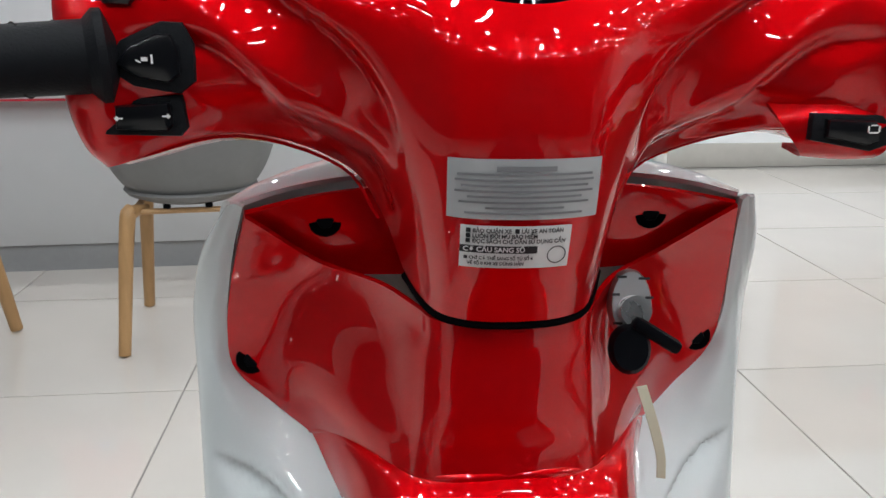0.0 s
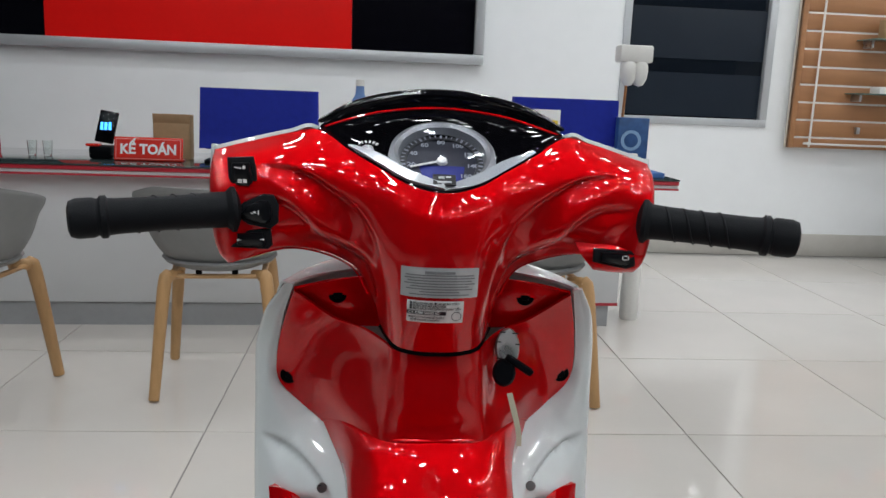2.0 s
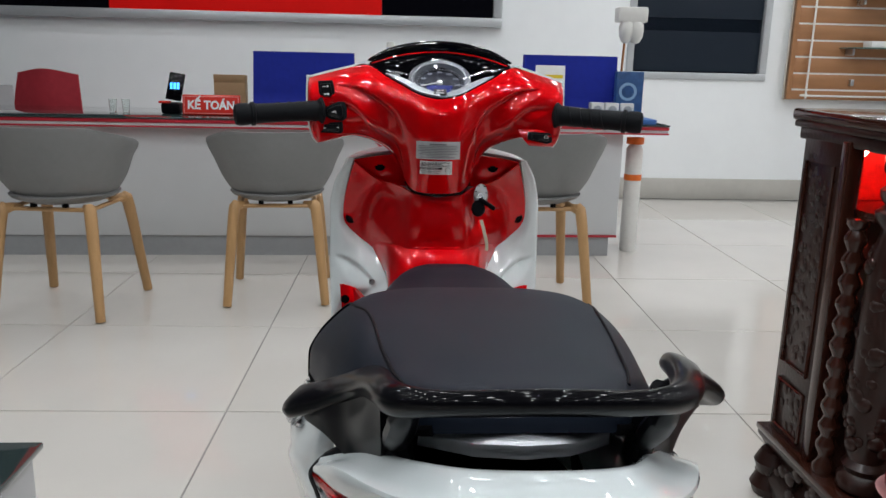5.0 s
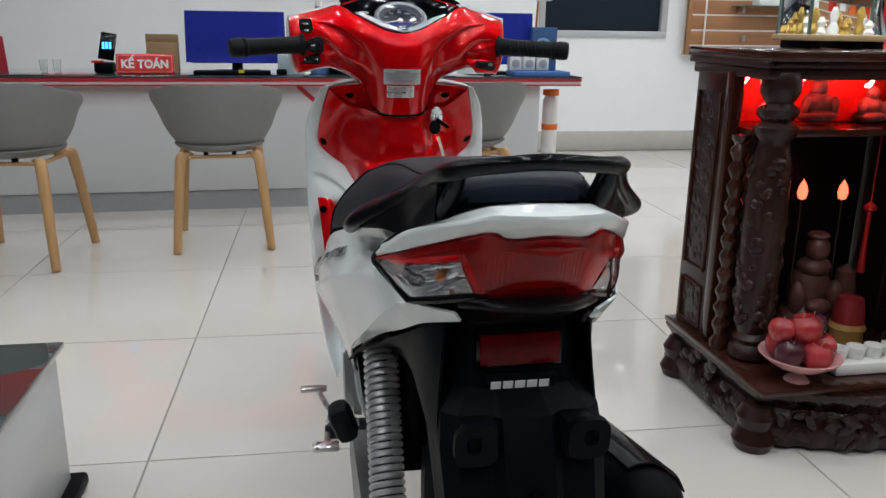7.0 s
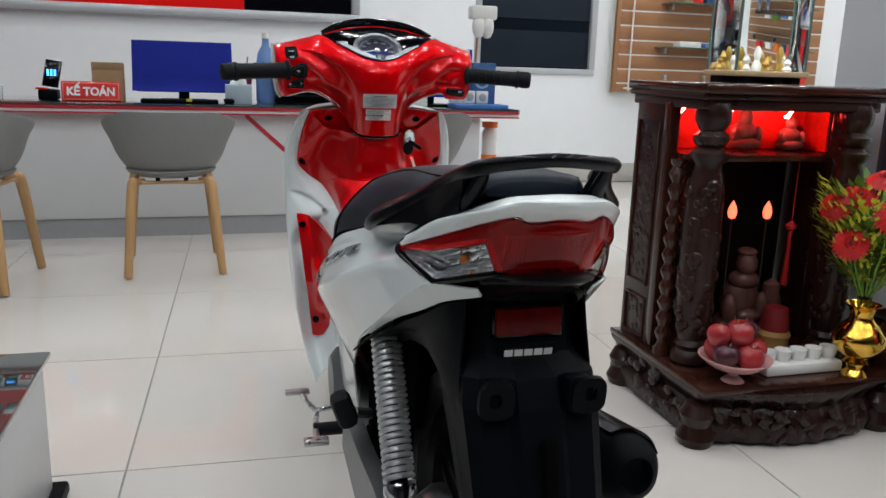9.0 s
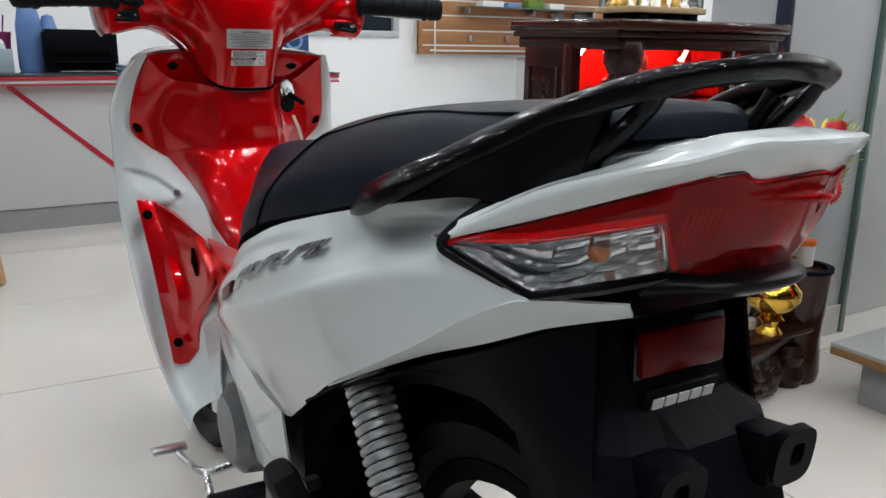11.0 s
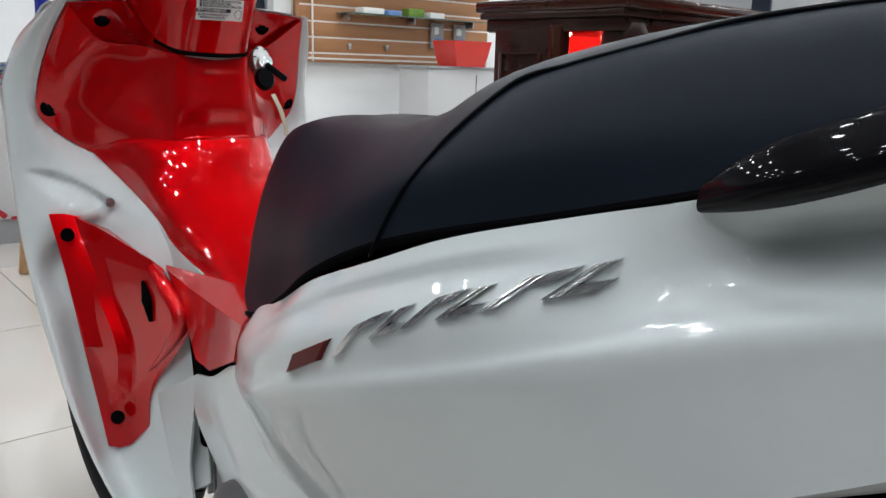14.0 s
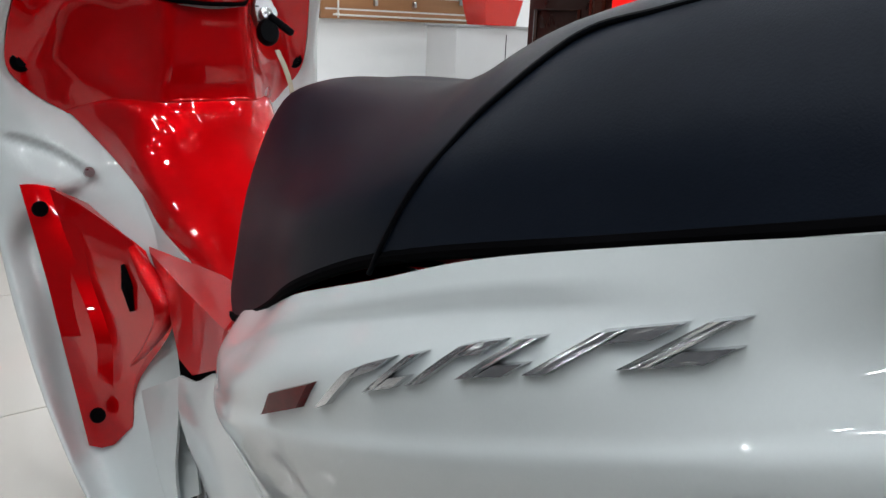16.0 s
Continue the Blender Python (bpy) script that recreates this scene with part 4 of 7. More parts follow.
# raised chrome model lettering on the panels, as plain slanted blocks
for s in (1, -1):
    net = side_net if s > 0 else mx(side_net)
    badge = None
    base_z = lambda v: float(np.interp(-v, (.05, .107, .150, .179, .203, .233, .267, .295, .33), (.632, .661, .687, .700, .711, .722, .735, .745, .757)))
    slab = lambda v0, v1, lo, hi: tuple((v - .024 * f, base_z(v - .024 * f) + .0135 * f) for v, f in ((v0, lo), (v1, lo), (v1, hi), (v0, hi)))
    blocks = [((-.050, .633), (-.092, .655), (-.104, .673), (-.062, .651))]
    for k, (v0, v1) in enumerate(((-.107, -.134), (-.143, -.162), (-.168, -.186), (-.193, -.215), (-.222, -.248), (-.255, -.281))):
        stem = v0 + (v1 - v0) * .38
        blocks.append(slab(v0, stem, 0, 1))
        blocks.append(slab(stem - .0006, v1, .66, 1) if k % 2 == 0 else slab(stem - .0006, v1, 0, .34))
    for k, q in enumerate(blocks):
        a = np.array([[np.array(q[0]) * (1 - u) * (1 - v) + np.array(q[1]) * u * (1 - v) + np.array(q[2]) * u * v + np.array(q[3]) * (1 - u) * v for u in np.linspace(0, 1, 6)] for v in np.linspace(0, 1, 5)])
        def lift(h, shrink):
            c = a.mean((0, 1))
            return np.array([[(lie_on(net, 0, *(c + (p - c) * shrink), 0) + s * h, *(c + (p - c) * shrink)) for p in r] for r in a])
        bm = bmesh.new()
        top, base = lift(.0042, .93), lift(.0002, 1.0)
        va, vb = grid(bm, top), grid(bm, base)
        r, c = 5, 6
        rim = [(0, j) for j in range(c)] + [(i, c - 1) for i in range(1, r)] + [(r - 1, j) for j in range(c - 2, -1, -1)] + [(i, 0) for i in range(r - 2, 0, -1)]
        for (i, j), (p, l) in zip(rim, rim[1:] + rim[:1]):
            bm.faces.new((va[i][j], va[p][l], vb[p][l], vb[i][j]))
        if k == 0:
            badge = part("model_badge", bm, "reflector", bike, "small red badge and chrome slanted lettering blocks", sharp=25)
        else:
            part("badge_block", bm, "badge_chrome", badge, "chrome slanted block", sharp=25)

# tail cowl, lamp and indicators; half nets from the middle outwards
LOW = [(0, -.648, .857), (.034, -.634, .8515), (.050, -.631, .857), (.072, -.606, .847), (.092, -.575, .834), (.115, -.525, .814), (.137, -.453, .788)]
RID = [(0, -.661, .877), (.034, -.653, .876), (.052, -.642, .8745), (.076, -.616, .863), (.096, -.581, .852), (.118, -.525, .832), (.138, -.452, .792)]
TOP = [(0, -.618, .879), (.030, -.613, .877), (.048, -.604, .874), (.066, -.575, .862), (.080, -.538, .846), (.096, -.498, .830), (.131, -.455, .802)]
INN = [(x * .95, y + .014, z - .014) for x, y, z in TOP]
mid = [tuple((np.array(a) * .55 + np.array(b) * .45) + np.array((0, -.004, .001))) for a, b in zip(LOW, RID)]
over = [tuple(np.array(a) * .45 + np.array(b) * .55 + (0, -.003, .0012 * (1 - .8 * k / 6))) for k, (a, b) in enumerate(zip(RID, TOP))]
part("tail_cowl", sheet(patch(mirrored([LOW, mid, RID, over, TOP, INN]), 6, 3), .003), "white", bike, "pearl white tail cowl above the lamp", sharp=40)
plate = [[(0, -.552, .850), (.03, -.544, .848), (.050, -.527, .844), (.064, -.509, .838)], [(0, -.548, .865), (.03, -.540, .862), (.050, -.523, .857), (.063, -.505, .851)], [(0, -.44, .858), (.03, -.44, .856), (.050, -.44, .852), (.063, -.44, .846)]]
part("tail_plate", sheet(patch(mirrored(plate), 1, 6), .003), "silver", bike, "grey plate between seat and tail")
Q = {3: (.071, -.599, .822), 4: (.090, -.571, .812), 5: (.114, -.522, .797), 6: (.1366, -.451, .785)}
BOT = [(0, -.612, .789), (.030, -.607, .787), (.045, -.600, .7855), (.055, -.592, .7845), (.085, -.561, .772), (.110, -.5175, .757), (.137, -.4485, .7805)]
drop = [(x, y + .0015, z - .0025) for x, y, z in LOW]
part("tail_lamp_reflector", sheet(patch(mirrored([[(x * .97, y + .03, z) for x, y, z in drop], [(x * .95, y + .038, z) for x, y, z in ((np.array(drop) + np.array(BOT)) / 2)], [(x * .96, y + .03, z) for x, y, z in BOT]]), 4, 4), .002), "silver", bike, "silver reflector inside the tail lamp")
lower = [Q.get(k, tuple((np.array(drop[k]) * .5 + np.array(BOT[k]) * .5) + np.array((0, -.004, 0)))) for k in range(7)]
red_c = [drop[:4], lower[:4], BOT[:4]]
tl = part("tail_lamp", sheet(patch(mirrored(red_c), 6, 6), .0025), "red_lens", bike, "red tail lamp lens", sharp=60)
tl.visible_shadow = False
for s in (1, -1):
    up = patch([[(s * x, y, z) for x, y, z in r] for r in (drop[3:], [tuple((np.array(a) + np.array(b)) / 2 + np.array((.002, -.001, 0))) for a, b in zip(drop[3:], lower[3:])], lower[3:])], 6, 4)
    o = part("lamp_upper_band", sheet(up, .0025), "red_lens", tl, sharp=60)
    o.visible_shadow = False
    ind = patch([[(s * x, y, z) for x, y, z in r] for r in (lower[3:], [tuple((np.array(a) + np.array(b)) / 2 + np.array((.002, -.001, 0))) for a, b in zip(lower[3:], BOT[3:])], BOT[3:])], 6, 4)
    il = part("indicator_lens", sheet(ind, .002), "clear_lens", tl, "clear faceted indicator lens")
    il.visible_shadow = False
    part("indicator_bulb", lathe(bmesh.new(), [(.0005, 0), (.005, 0), (.0065, .008), (.005, .014), (.0005, .016)], 14, look((s * .080, -.545, .792), (s * .03, -.35, .76))), "amber", tl, "amber indicator bulb")
    # chrome fins towards the tip, block optics in the inner chamber
    deep = np.array(patch([[(s * x, y, z) for x, y, z in r] for r in (lower[3:], [tuple((np.array(a) + np.array(b)) / 2) for a, b in zip(lower[3:], BOT[3:])], BOT[3:])], 14, 12))
    for i in range(deep.shape[0]):
        for j in range(deep.shape[1]):
            u, v = j / (deep.shape[1] - 1), i / (deep.shape[0] - 1)
            rim = min(1, 6 * v, 6 * (1 - v), 8 * (1 - u))
            if u < .56:
                d = .017 - .006 * abs(math.sin(3 * math.pi * v)) ** .4 * abs(math.sin(3 * math.pi * u / .56)) ** .4
            else:
                d = .012 - .016 * (u - .56) + .005 * ((3.0 * v + 2.2 * u) % 1)
            deep[i, j] += np.array((-s * .5, .8, 0)) * (.003 + d * rim)
    bm = bmesh.new()
    grid(bm, deep)
    part("facet_reflector", bm, "lamp_facet", tl, "chrome fins and block optics of the indicator", smooth=False)
    part("red_surround", sweep(bmesh.new(), [tuple(np.array(q) * (s, 1, 1) + (-s * .002, .006, .002)) for q in (lower[6], lower[5], lower[4], lower[3])] + [tuple(np.array(BOT[3]) * (s, 1, 1) + (-s * .006, .006, .002))], .0035, 8, 2, smooth=False), "red_inner", tl, "bright red edge round the indicator")
    part("inner_rim", sweep(bmesh.new(), [tuple(np.array(p) * (s, 1, 1) + (-s * .001, .004, 0)) for p in (lower[5], lower[4], lower[3], BOT[3], BOT[4])], .0022, 6, 1, smooth=False), "lamp_facet", tl)
    part("lamp_trim", sweep(bmesh.new(), [(s * x, y - .0015, z + .0005) for x, y, z in BOT[2:]], [.003, .0045, .0048, .0045, .003], 8, 1, smooth=False), "black_gloss", tl, "black trim under the indicator")
for k in range(14):
    x = (-.047 + .004 * k) if k < 7 else (.047 - .004 * (k - 7))
    part("lens_flute", rod(bmesh.new(), (x, -.583 - (.047 - abs(x)) * .3, .795), (x, -.595 - (.047 - abs(x)) * .3, .828), .0016, seg=6), "silver", tl)
part("lamp_rib", sweep(bmesh.new(), [(-.036, -.636, .840), (0, -.652, .841), (.036, -.636, .840)], [.001, .003, .003, .001], 8, 8, .8), "red_lens", tl)

M["lip"] = mat("satin_black", (.003, .003, .004), .28, spec=.15, vary=.05)
# black cover under the lamp, number-plate carrier and rear mudguard
UND = [[(0, -.614, .787), (.030, -.609, .785), (.055, -.594, .782), (.070, -.578, .773)], [(0, -.630, .784), (.030, -.624, .783), (.053, -.604, .779), (.067, -.578, .771)],
       [(0, -.617, .775), (.029, -.611, .774), (.050, -.594, .772), (.063, -.568, .767)], [(0, -.555, .752), (.032, -.552, .746), (.054, -.546, .748), (.066, -.535, .752)]]
part("lamp_under_cover", sheet(patch(mirrored(UND), 5, 5), .003), "lip", bike, "satin black lip under the tail lamp")
MUD = []
for z, y, w, wrap in ((.765, -.500, .062, .10), (.735, -.538, .060, .10), (.690, -.548, .060, .10), (.672, -.554, .063, .10), (.652, -.578, .080, .11), (.620, -.594, .083, .12), (.575, -.612, .080, .12), (.50, -.642, .076, .10), (.42, -.668, .070, .08), (.34, -.688, .062, .06), (.26, -.696, .056, .04)):
    d = .012 if z < .66 else .002
    MUD.append([(0, y - d, z), (w * .30, y - d, z), (w * .42, y - .002, z), (w * .84, y, z), (w, y + .012, z), (w * 1.04, y + wrap * .6, z + .01), (w * 1.02, y + wrap, z + .02)])
mud = part("rear_mudguard", sheet(np.array(mirrored(MUD)), .004), "black", bike, "matt black rear mudguard and plate carrier", smooth=False)

for s in (-1, 1):
    n = 24
    sup = lambda t, a, b: (a * math.copysign(abs(math.cos(t)) ** .6, math.cos(t)), b * math.copysign(abs(math.sin(t)) ** .6, math.sin(t)))
    bm = bmesh.new()
    tt = [2 * math.pi * k / n for k in range(n)]
    outer = [bm.verts.new((s * .057 + sup(t, .0215, .0225)[0], -.620 - .10 * sup(t, .0215, .0225)[1], .640 + sup(t, .0215, .0225)[1])) for t in tt]
    inner = [bm.verts.new((s * .059 + sup(t, .0075, .009)[0], -.620 - .10 * sup(t, .0075, .009)[1], .642 + sup(t, .0075, .009)[1])) for t in tt]
    fs = [bm.faces.new((outer[i], outer[(i + 1) % n], inner[(i + 1) % n], inner[i])) for i in range(n)]
    ext = bmesh.ops.extrude_face_region(bm, geom=fs)
    bmesh.ops.translate(bm, verts=[v for v in ext["geom"] if isinstance(v, bmesh.types.BMVert)], vec=(0, .008, .001))
    part("plate_ear", bm, "black", mud, "rounded ear with a bolt slot", sharp=30)
    part("ear_mount", box_bm((s * .050, -.598, .637), (.034, .034, .042), .006, Matrix.Rotation(radians(-8), 3, "X")), "black", mud)
part("bolt_slot", box_bm((.004, -.640, .558), (.018, .02, .075), .006, Matrix.Rotation(radians(-14), 3, "X")), "dark", mud)
refl = part("rear_reflector", box_bm((0, -.5565, .7145), (.084, .008, .034), .0025, Matrix.Rotation(radians(-3), 3, "X")), "reflector", bike, "dark red rectangular reflector")
part("reflector_frame", box_bm((0, -.5505, .7145), (.092, .010, .042), .003, Matrix.Rotation(radians(-3), 3, "X")), "black_gloss", refl)
bm = bmesh.new()
for k in range(5):
    box(bm, (-.0255 + k * .01275, -.5625, .677), (.0105, .0012, .0085), 0, Matrix.Rotation(radians(12), 3, "X"))
part("brand_mark", bm, "white_ink", mud, "row of small white blocks")
part("brand_pad", box_bm((0, -.5585, .677), (.078, .006, .022), .003, Matrix.Rotation(radians(12), 3, "X")), "black", mud)

# inner fender and frame tunnel, coloured near-black for the shade in there
bm = bmesh.new()
net = [[(-.105, -.12, .46), (-.105, -.12, .60), (0, -.12, .70), (.105, -.12, .60), (.105, -.12, .46)], [(-.10, -.22, .56), (-.10, -.22, .66), (0, -.22, .72), (.10, -.22, .66), (.10, -.22, .56)],
       [(-.095, -.34, .63), (-.095, -.34, .70), (0, -.34, .75), (.095, -.34, .70), (.095, -.34, .63)], [(-.085, -.46, .69), (-.085, -.46, .73), (0, -.46, .77), (.085, -.46, .73), (.085, -.46, .69)],
       [(-.064, -.535, .715), (-.064, -.535, .74), (0, -.535, .765), (.064, -.535, .74), (.064, -.535, .715)]]
# filler boxes, added so that the hollow round the wheel reads as shaded
part("well_shade_fill", box_bm((0, -.28, .665), (.15, .36, .12), .02), "dark", bike)
for s in (-1, 1):
    part("side_shade_fill", box_bm((s * .055, -.17, .56), (.02, .16, .26), .01), "dark", bike)
part("frame_shade_fill", box_bm((0, -.075, .45), (.21, .09, .28), .02), "dark", bike)
part("front_shade_fill", box_bm((0, -.13, .56), (.06, .08, .26), .01), "dark", bike)
part("inner_fender", sheet(patch(net, 4, 4), .004), "dark", bike, "black inner fender over the wheel")
for s in (-1, 1):
    rows = [[(.158, -.20, .560), (.142, -.29, .619), (.126, -.40, .680), (.104, -.49, .720), (.066, -.565, .752)], [(.10, -.21, .60), (.098, -.29, .65), (.095, -.40, .70), (.085, -.49, .73), (.06, -.555, .755)]]
    part("panel_underside", sheet(patch([[(s * x, y, z) for x, y, z in r] for r in rows], 4, 4), .003), "black", bike)
    rows = [[(.152, -.275, .604), (.134, -.345, .640), (.120, -.402, .672), (.106, -.462, .700), (.092, -.515, .728), (.076, -.548, .742)],
            [(.128, -.285, .612), (.116, -.350, .641), (.108, -.405, .663), (.100, -.458, .680), (.090, -.515, .694), (.080, -.556, .690)],
            [(.104, -.292, .616), (.101, -.345, .640), (.100, -.400, .655), (.098, -.450, .663), (.094, -.505, .656), (.084, -.565, .640)],
            [(.098, -.292, .600), (.095, -.345, .624), (.094, -.400, .638), (.093, -.448, .644), (.090, -.512, .628), (.082, -.573, .59)]]
    part("mudguard_flank", sheet(patch([[(s * x, y, z) for x, y, z in r] for r in rows], 5, 2), .003), "black", bike, "black flank of the rear mudguard with a wheel arch", sharp=30)

# grab rail
R_UP = [(.150, -.322, .795), (.149, -.350, .813), (.140, -.393, .830), (.112, -.415, .846), (.088, -.45, .868), (.079, -.52, .890), (.070, -.590, .911), (.035, -.606, .917), (0, -.611, .921)]
R_LOW = [(.155, -.322, .782), (.164, -.354, .790), (.166, -.405, .811), (.138, -.433, .831), (.112, -.470, .855), (.096, -.53, .883), (.085, -.592, .900), (.045, -.613, .908), (0, -.620, .911)]
WIDE = (.004, .014, .021, .027, .026, .016, .003, 0, 0)
up, low = (spline([(-x, y, z) for x, y, z in r[:-1]] + [(x + w, y, z + min(w, .016) * .6) for (x, y, z), w in zip(r[::-1], WIDE[::-1])], 9) for r in (R_UP, R_LOW))
for _ in range(14):
    for r in (up, low):
        r[1:-1] = r[1:-1] * .5 + (r[:-2] + r[2:]) * .25
mid, arm = (up + low) / 2, (up - low) / 2
nrm = np.cross(np.gradient(mid, axis=0), arm)
nrm /= np.linalg.norm(nrm, axis=1, keepdims=True)
th = [2 * math.pi * k / 28 for k in range(28)]
taper = np.array([.0085 * min(1, .45 + .055 * min(k, len(mid) - 1 - k)) for k in range(len(mid))])[:, None]
ring = np.stack([mid + arm * math.copysign(abs(math.cos(t)) ** .75, math.cos(t)) + nrm * taper * math.copysign(abs(math.sin(t)) ** .75, math.sin(t)) for t in th], 1)
bm = bmesh.new()
grid(bm, ring, loop_v=True, cap=True)
rail = part("grab_rail", bm, "rail", bike, "black gloss grab rail around the seat", sharp=45)
for s in (-1, 1):
    web = [[(.150, -.395, .812), (.131, -.430, .831), (.107, -.466, .855), (.092, -.525, .880), (.084, -.556, .892)],
           [(.147, -.401, .811), (.129, -.440, .824), (.109, -.474, .836), (.096, -.515, .855), (.084, -.545, .868)],
           [(.144, -.407, .809), (.126, -.449, .817), (.109, -.484, .818), (.096, -.505, .829), (.084, -.532, .843)]]
    wide = (.020, .024, .023, .014, .004) if s > 0 else (0, 0, 0, 0, 0)
    part("rail_web", sheet(patch([[(s * (x + w * (1 - k / 3)), y, z) for (x, y, z), w in zip(r, wide)] for k, r in enumerate(web)], 5, 4), .004), "lip", rail, "satin black filler under the rail")
for s in (-1, 1):
    part("rail_strut", sweep(bmesh.new(), [(s * .084, -.548, .893), (s * .079, -.542, .880), (s * .076, -.535, .864), (s * .077, -.528, .842)], [.009, .007, .008, .010], 10, 5), "rail", rail, "curved strut under the rail")
    part("rail_brace", sweep(bmesh.new(), [(s * .073, -.590, .903), (s * .074, -.578, .890), (s * .076, -.558, .872), (s * .079, -.534, .852)], [.006, .009, .010, .008], 10, 5, .7), "rail", rail, "lower bar of the rail loop")
base = [[(.112, -.30, .800), (.128, -.32, .775)], [(.108, -.38, .822), (.128, -.38, .795)], [(.098, -.45, .842), (.112, -.45, .812)], [(.086, -.485, .850), (.092, -.485, .832)], [(.076, -.505, .857), (.080, -.508, .838)]]
for s in (-1, 1):
    part("seat_base", sheet(patch([[(s * x, y, z) for x, y, z in r] for r in base], 4, 4), .006), "black", bike, "black seat base")


# wheels
def wheel(y, z, r, w, name):
    m = Matrix.Translation((0, y, z)) @ pose(0, 0, 0, 0, 90, 0)
    h = w / 2
    tyre = part(name, lathe(bmesh.new(), [(r - .062, -h * .55), (r - .045, -h * .95), (r - .02, -h), (r - .006, -h * .62), (r, 0), (r - .006, h * .62), (r - .02, h), (r - .045, h * .95), (r - .062, h * .55)], 56, m), "rubber", bike, "black tyre on a dark cast wheel")
    part("rim", lathe(bmesh.new(), [(r - .085, -h * .5), (r - .062, -h * .62), (r - .056, -h * .5), (r - .07, 0), (r - .056, h * .5), (r - .062, h * .62), (r - .085, h * .5)], 48, m), "black", tyre)
    part("hub", lathe(bmesh.new(), [(.012, -.055), (.05, -.045), (.055, -.02), (.055, .02), (.05, .045), (.012, .055)], 24, m), "alloy", tyre)
    if name == "rear_wheel":
        part("hub_cover", lathe(bmesh.new(), [(.012, -.098), (.045, -.096), (.085, -.082), (.098, -.06), (.098, -.046), (.012, -.046)], 32, m), "steel", tyre, "polished rear hub cover")
    for k in range(5):
        a = 2 * math.pi * k / 5 + .3
        for da in (-.12, .12):
            p = [(0.012 * (1 if da > 0 else -1), y + .045 * math.cos(a), z + .045 * math.sin(a)), (0, y + (r - .08) * math.cos(a + da), z + (r - .08) * math.sin(a + da))]
            part("spoke", sweep(bmesh.new(), p, [.012, .008], 8, 3, smooth=True), "black", tyre)
    for k in range(36):
        a = 2 * math.pi * k / 36
        for s in (-1, 1):
            b = a + .05 * s
            p = [(s * h * .12, y + (r + .0008) * math.cos(a), z + (r + .0008) * math.sin(a)), (s * h * .55, y + (r - .0045) * math.cos(b), z + (r - .0045) * math.sin(b)), (s * h * .8, y + (r - .011) * math.cos(b + .02), z + (r - .011) * math.sin(b + .02))]
            part("tread_groove", sweep(bmesh.new(), p, [.0012, .0022, .0012], 4, 2), "dark", tyre)
    return tyre


wheel(-.405, .312, .282, .082, "rear_wheel")
wheel(.853, .283, .281, .074, "front_wheel")

# shock absorbers with coil springs
for s in (-1, 1):
    a, b = np.array((s * .116, -.235, .640)), np.array((s * .120, -.425, .385))
    d = (b - a) / np.linalg.norm(b - a)
    L = float(np.linalg.norm(b - a))
    m = Matrix.Translation(a) @ Vector(d).to_track_quat("Z", "Y").to_matrix().to_4x4()
    sh = part("shock_absorber", lathe(bmesh.new(), [(.0005, 0), (.012, 0), (.009, L * .05), (.009, L * .6), (.013, L * .62), (.013, L * .9), (.012, L), (.0005, L)], 18, m), "black", bike, "black shock absorber inside a bright coil spring")
    n = 25
    pts = [tuple(m @ Vector((.0205 * math.cos(t), .0205 * math.sin(t), .025 + (L - .075) * t / (2 * math.pi * n)))) for t in np.linspace(0, 2 * math.pi * n, n * 12)]
    part("coil_spring", sweep(bmesh.new(), pts, .0042, 7, 1, smooth=False), mat("spring_silver", (.62, .63, .65), .32, .8, vary=.05), sh, "bright steel coil spring")
    part("spring_cup", lathe(bmesh.new(), [(.010, L - .05), (.024, L - .046), (.025, L - .036), (.017, L - .02), (.012, L - .02)], 20, m), "chrome", sh)

# swing arm, chain case, engine, exhaust and stands
for s in (-1, 1):
    part("swing_arm", sweep(bmesh.new(), [(s * .085, -.02, .33), (s * .095, -.2, .325), (s * .10, -.40, .312), (s * .10, -.46, .312)], [.022, .02, .018, .012], 10, 4, .7), "black", bike)
part("chain_case", sheet(patch([[(-.118, -.02, .37), (-.118, -.2, .375), (-.118, -.40, .39), (-.118, -.50, .34)], [(-.12, -.02, .30), (-.12, -.2, .28), (-.12, -.40, .255), (-.12, -.48, .29)]], 5, 4), .03), "alloy", bike, "grey metal chain case")
bm = box_bm((0, .16, .35), (.20, .30, .15), .03)
eng = part("engine", bm, "alloy", bike, "cast alloy engine block")
part("engine_cover", lathe(bmesh.new(), [(.0005, .05), (.05, .05), (.068, .035), (.072, 0), (.0005, 0)], 28, Matrix.Translation((-.10, .155, .365)) @ pose(0, 0, 0, 0, -90, 0)), "alloy", eng, "round grey crankcase cover")
part("cylinder", box_bm((0, .36, .38), (.12, .16, .11), .02), "alloy", eng)
for k in range(6):
    part("cooling_fin", box_bm((0, .31 + .018 * k, .38), (.15, .005, .14), .002), "alloy", eng)
ex = part("exhaust", lathe(bmesh.new(), [(.0005, 0), (.034, 0), (.050, .03), (.054, .10), (.054, .39), (.050, .42), (.036, .44), (.026, .445), (.022, .43), (.0005, .425)], 32, Matrix.Translation((.170, -.08, .398)) @ Vector((.04, -1, .16)).to_track_quat("Z", "Y").to_matrix().to_4x4()), "black", bike, "black muffler with a chrome guard")
AX = np.array((.04, -1, .16)) / np.linalg.norm((.04, -1, .16))
SX, UX = np.array((1, .04, 0)), np.array((0, .16, 1))
rows = [[tuple(np.array((.170, -.08, .398)) + AX * l + (SX * math.cos(radians(g)) + UX * math.sin(radians(g))) * .0575) for g in (15, 40, 65, 90, 112)] for l in (.10, .25, .41)]
part("heat_guard", sheet(patch(rows, 4, 4), .002), "rail", ex, "satin black heat guard")
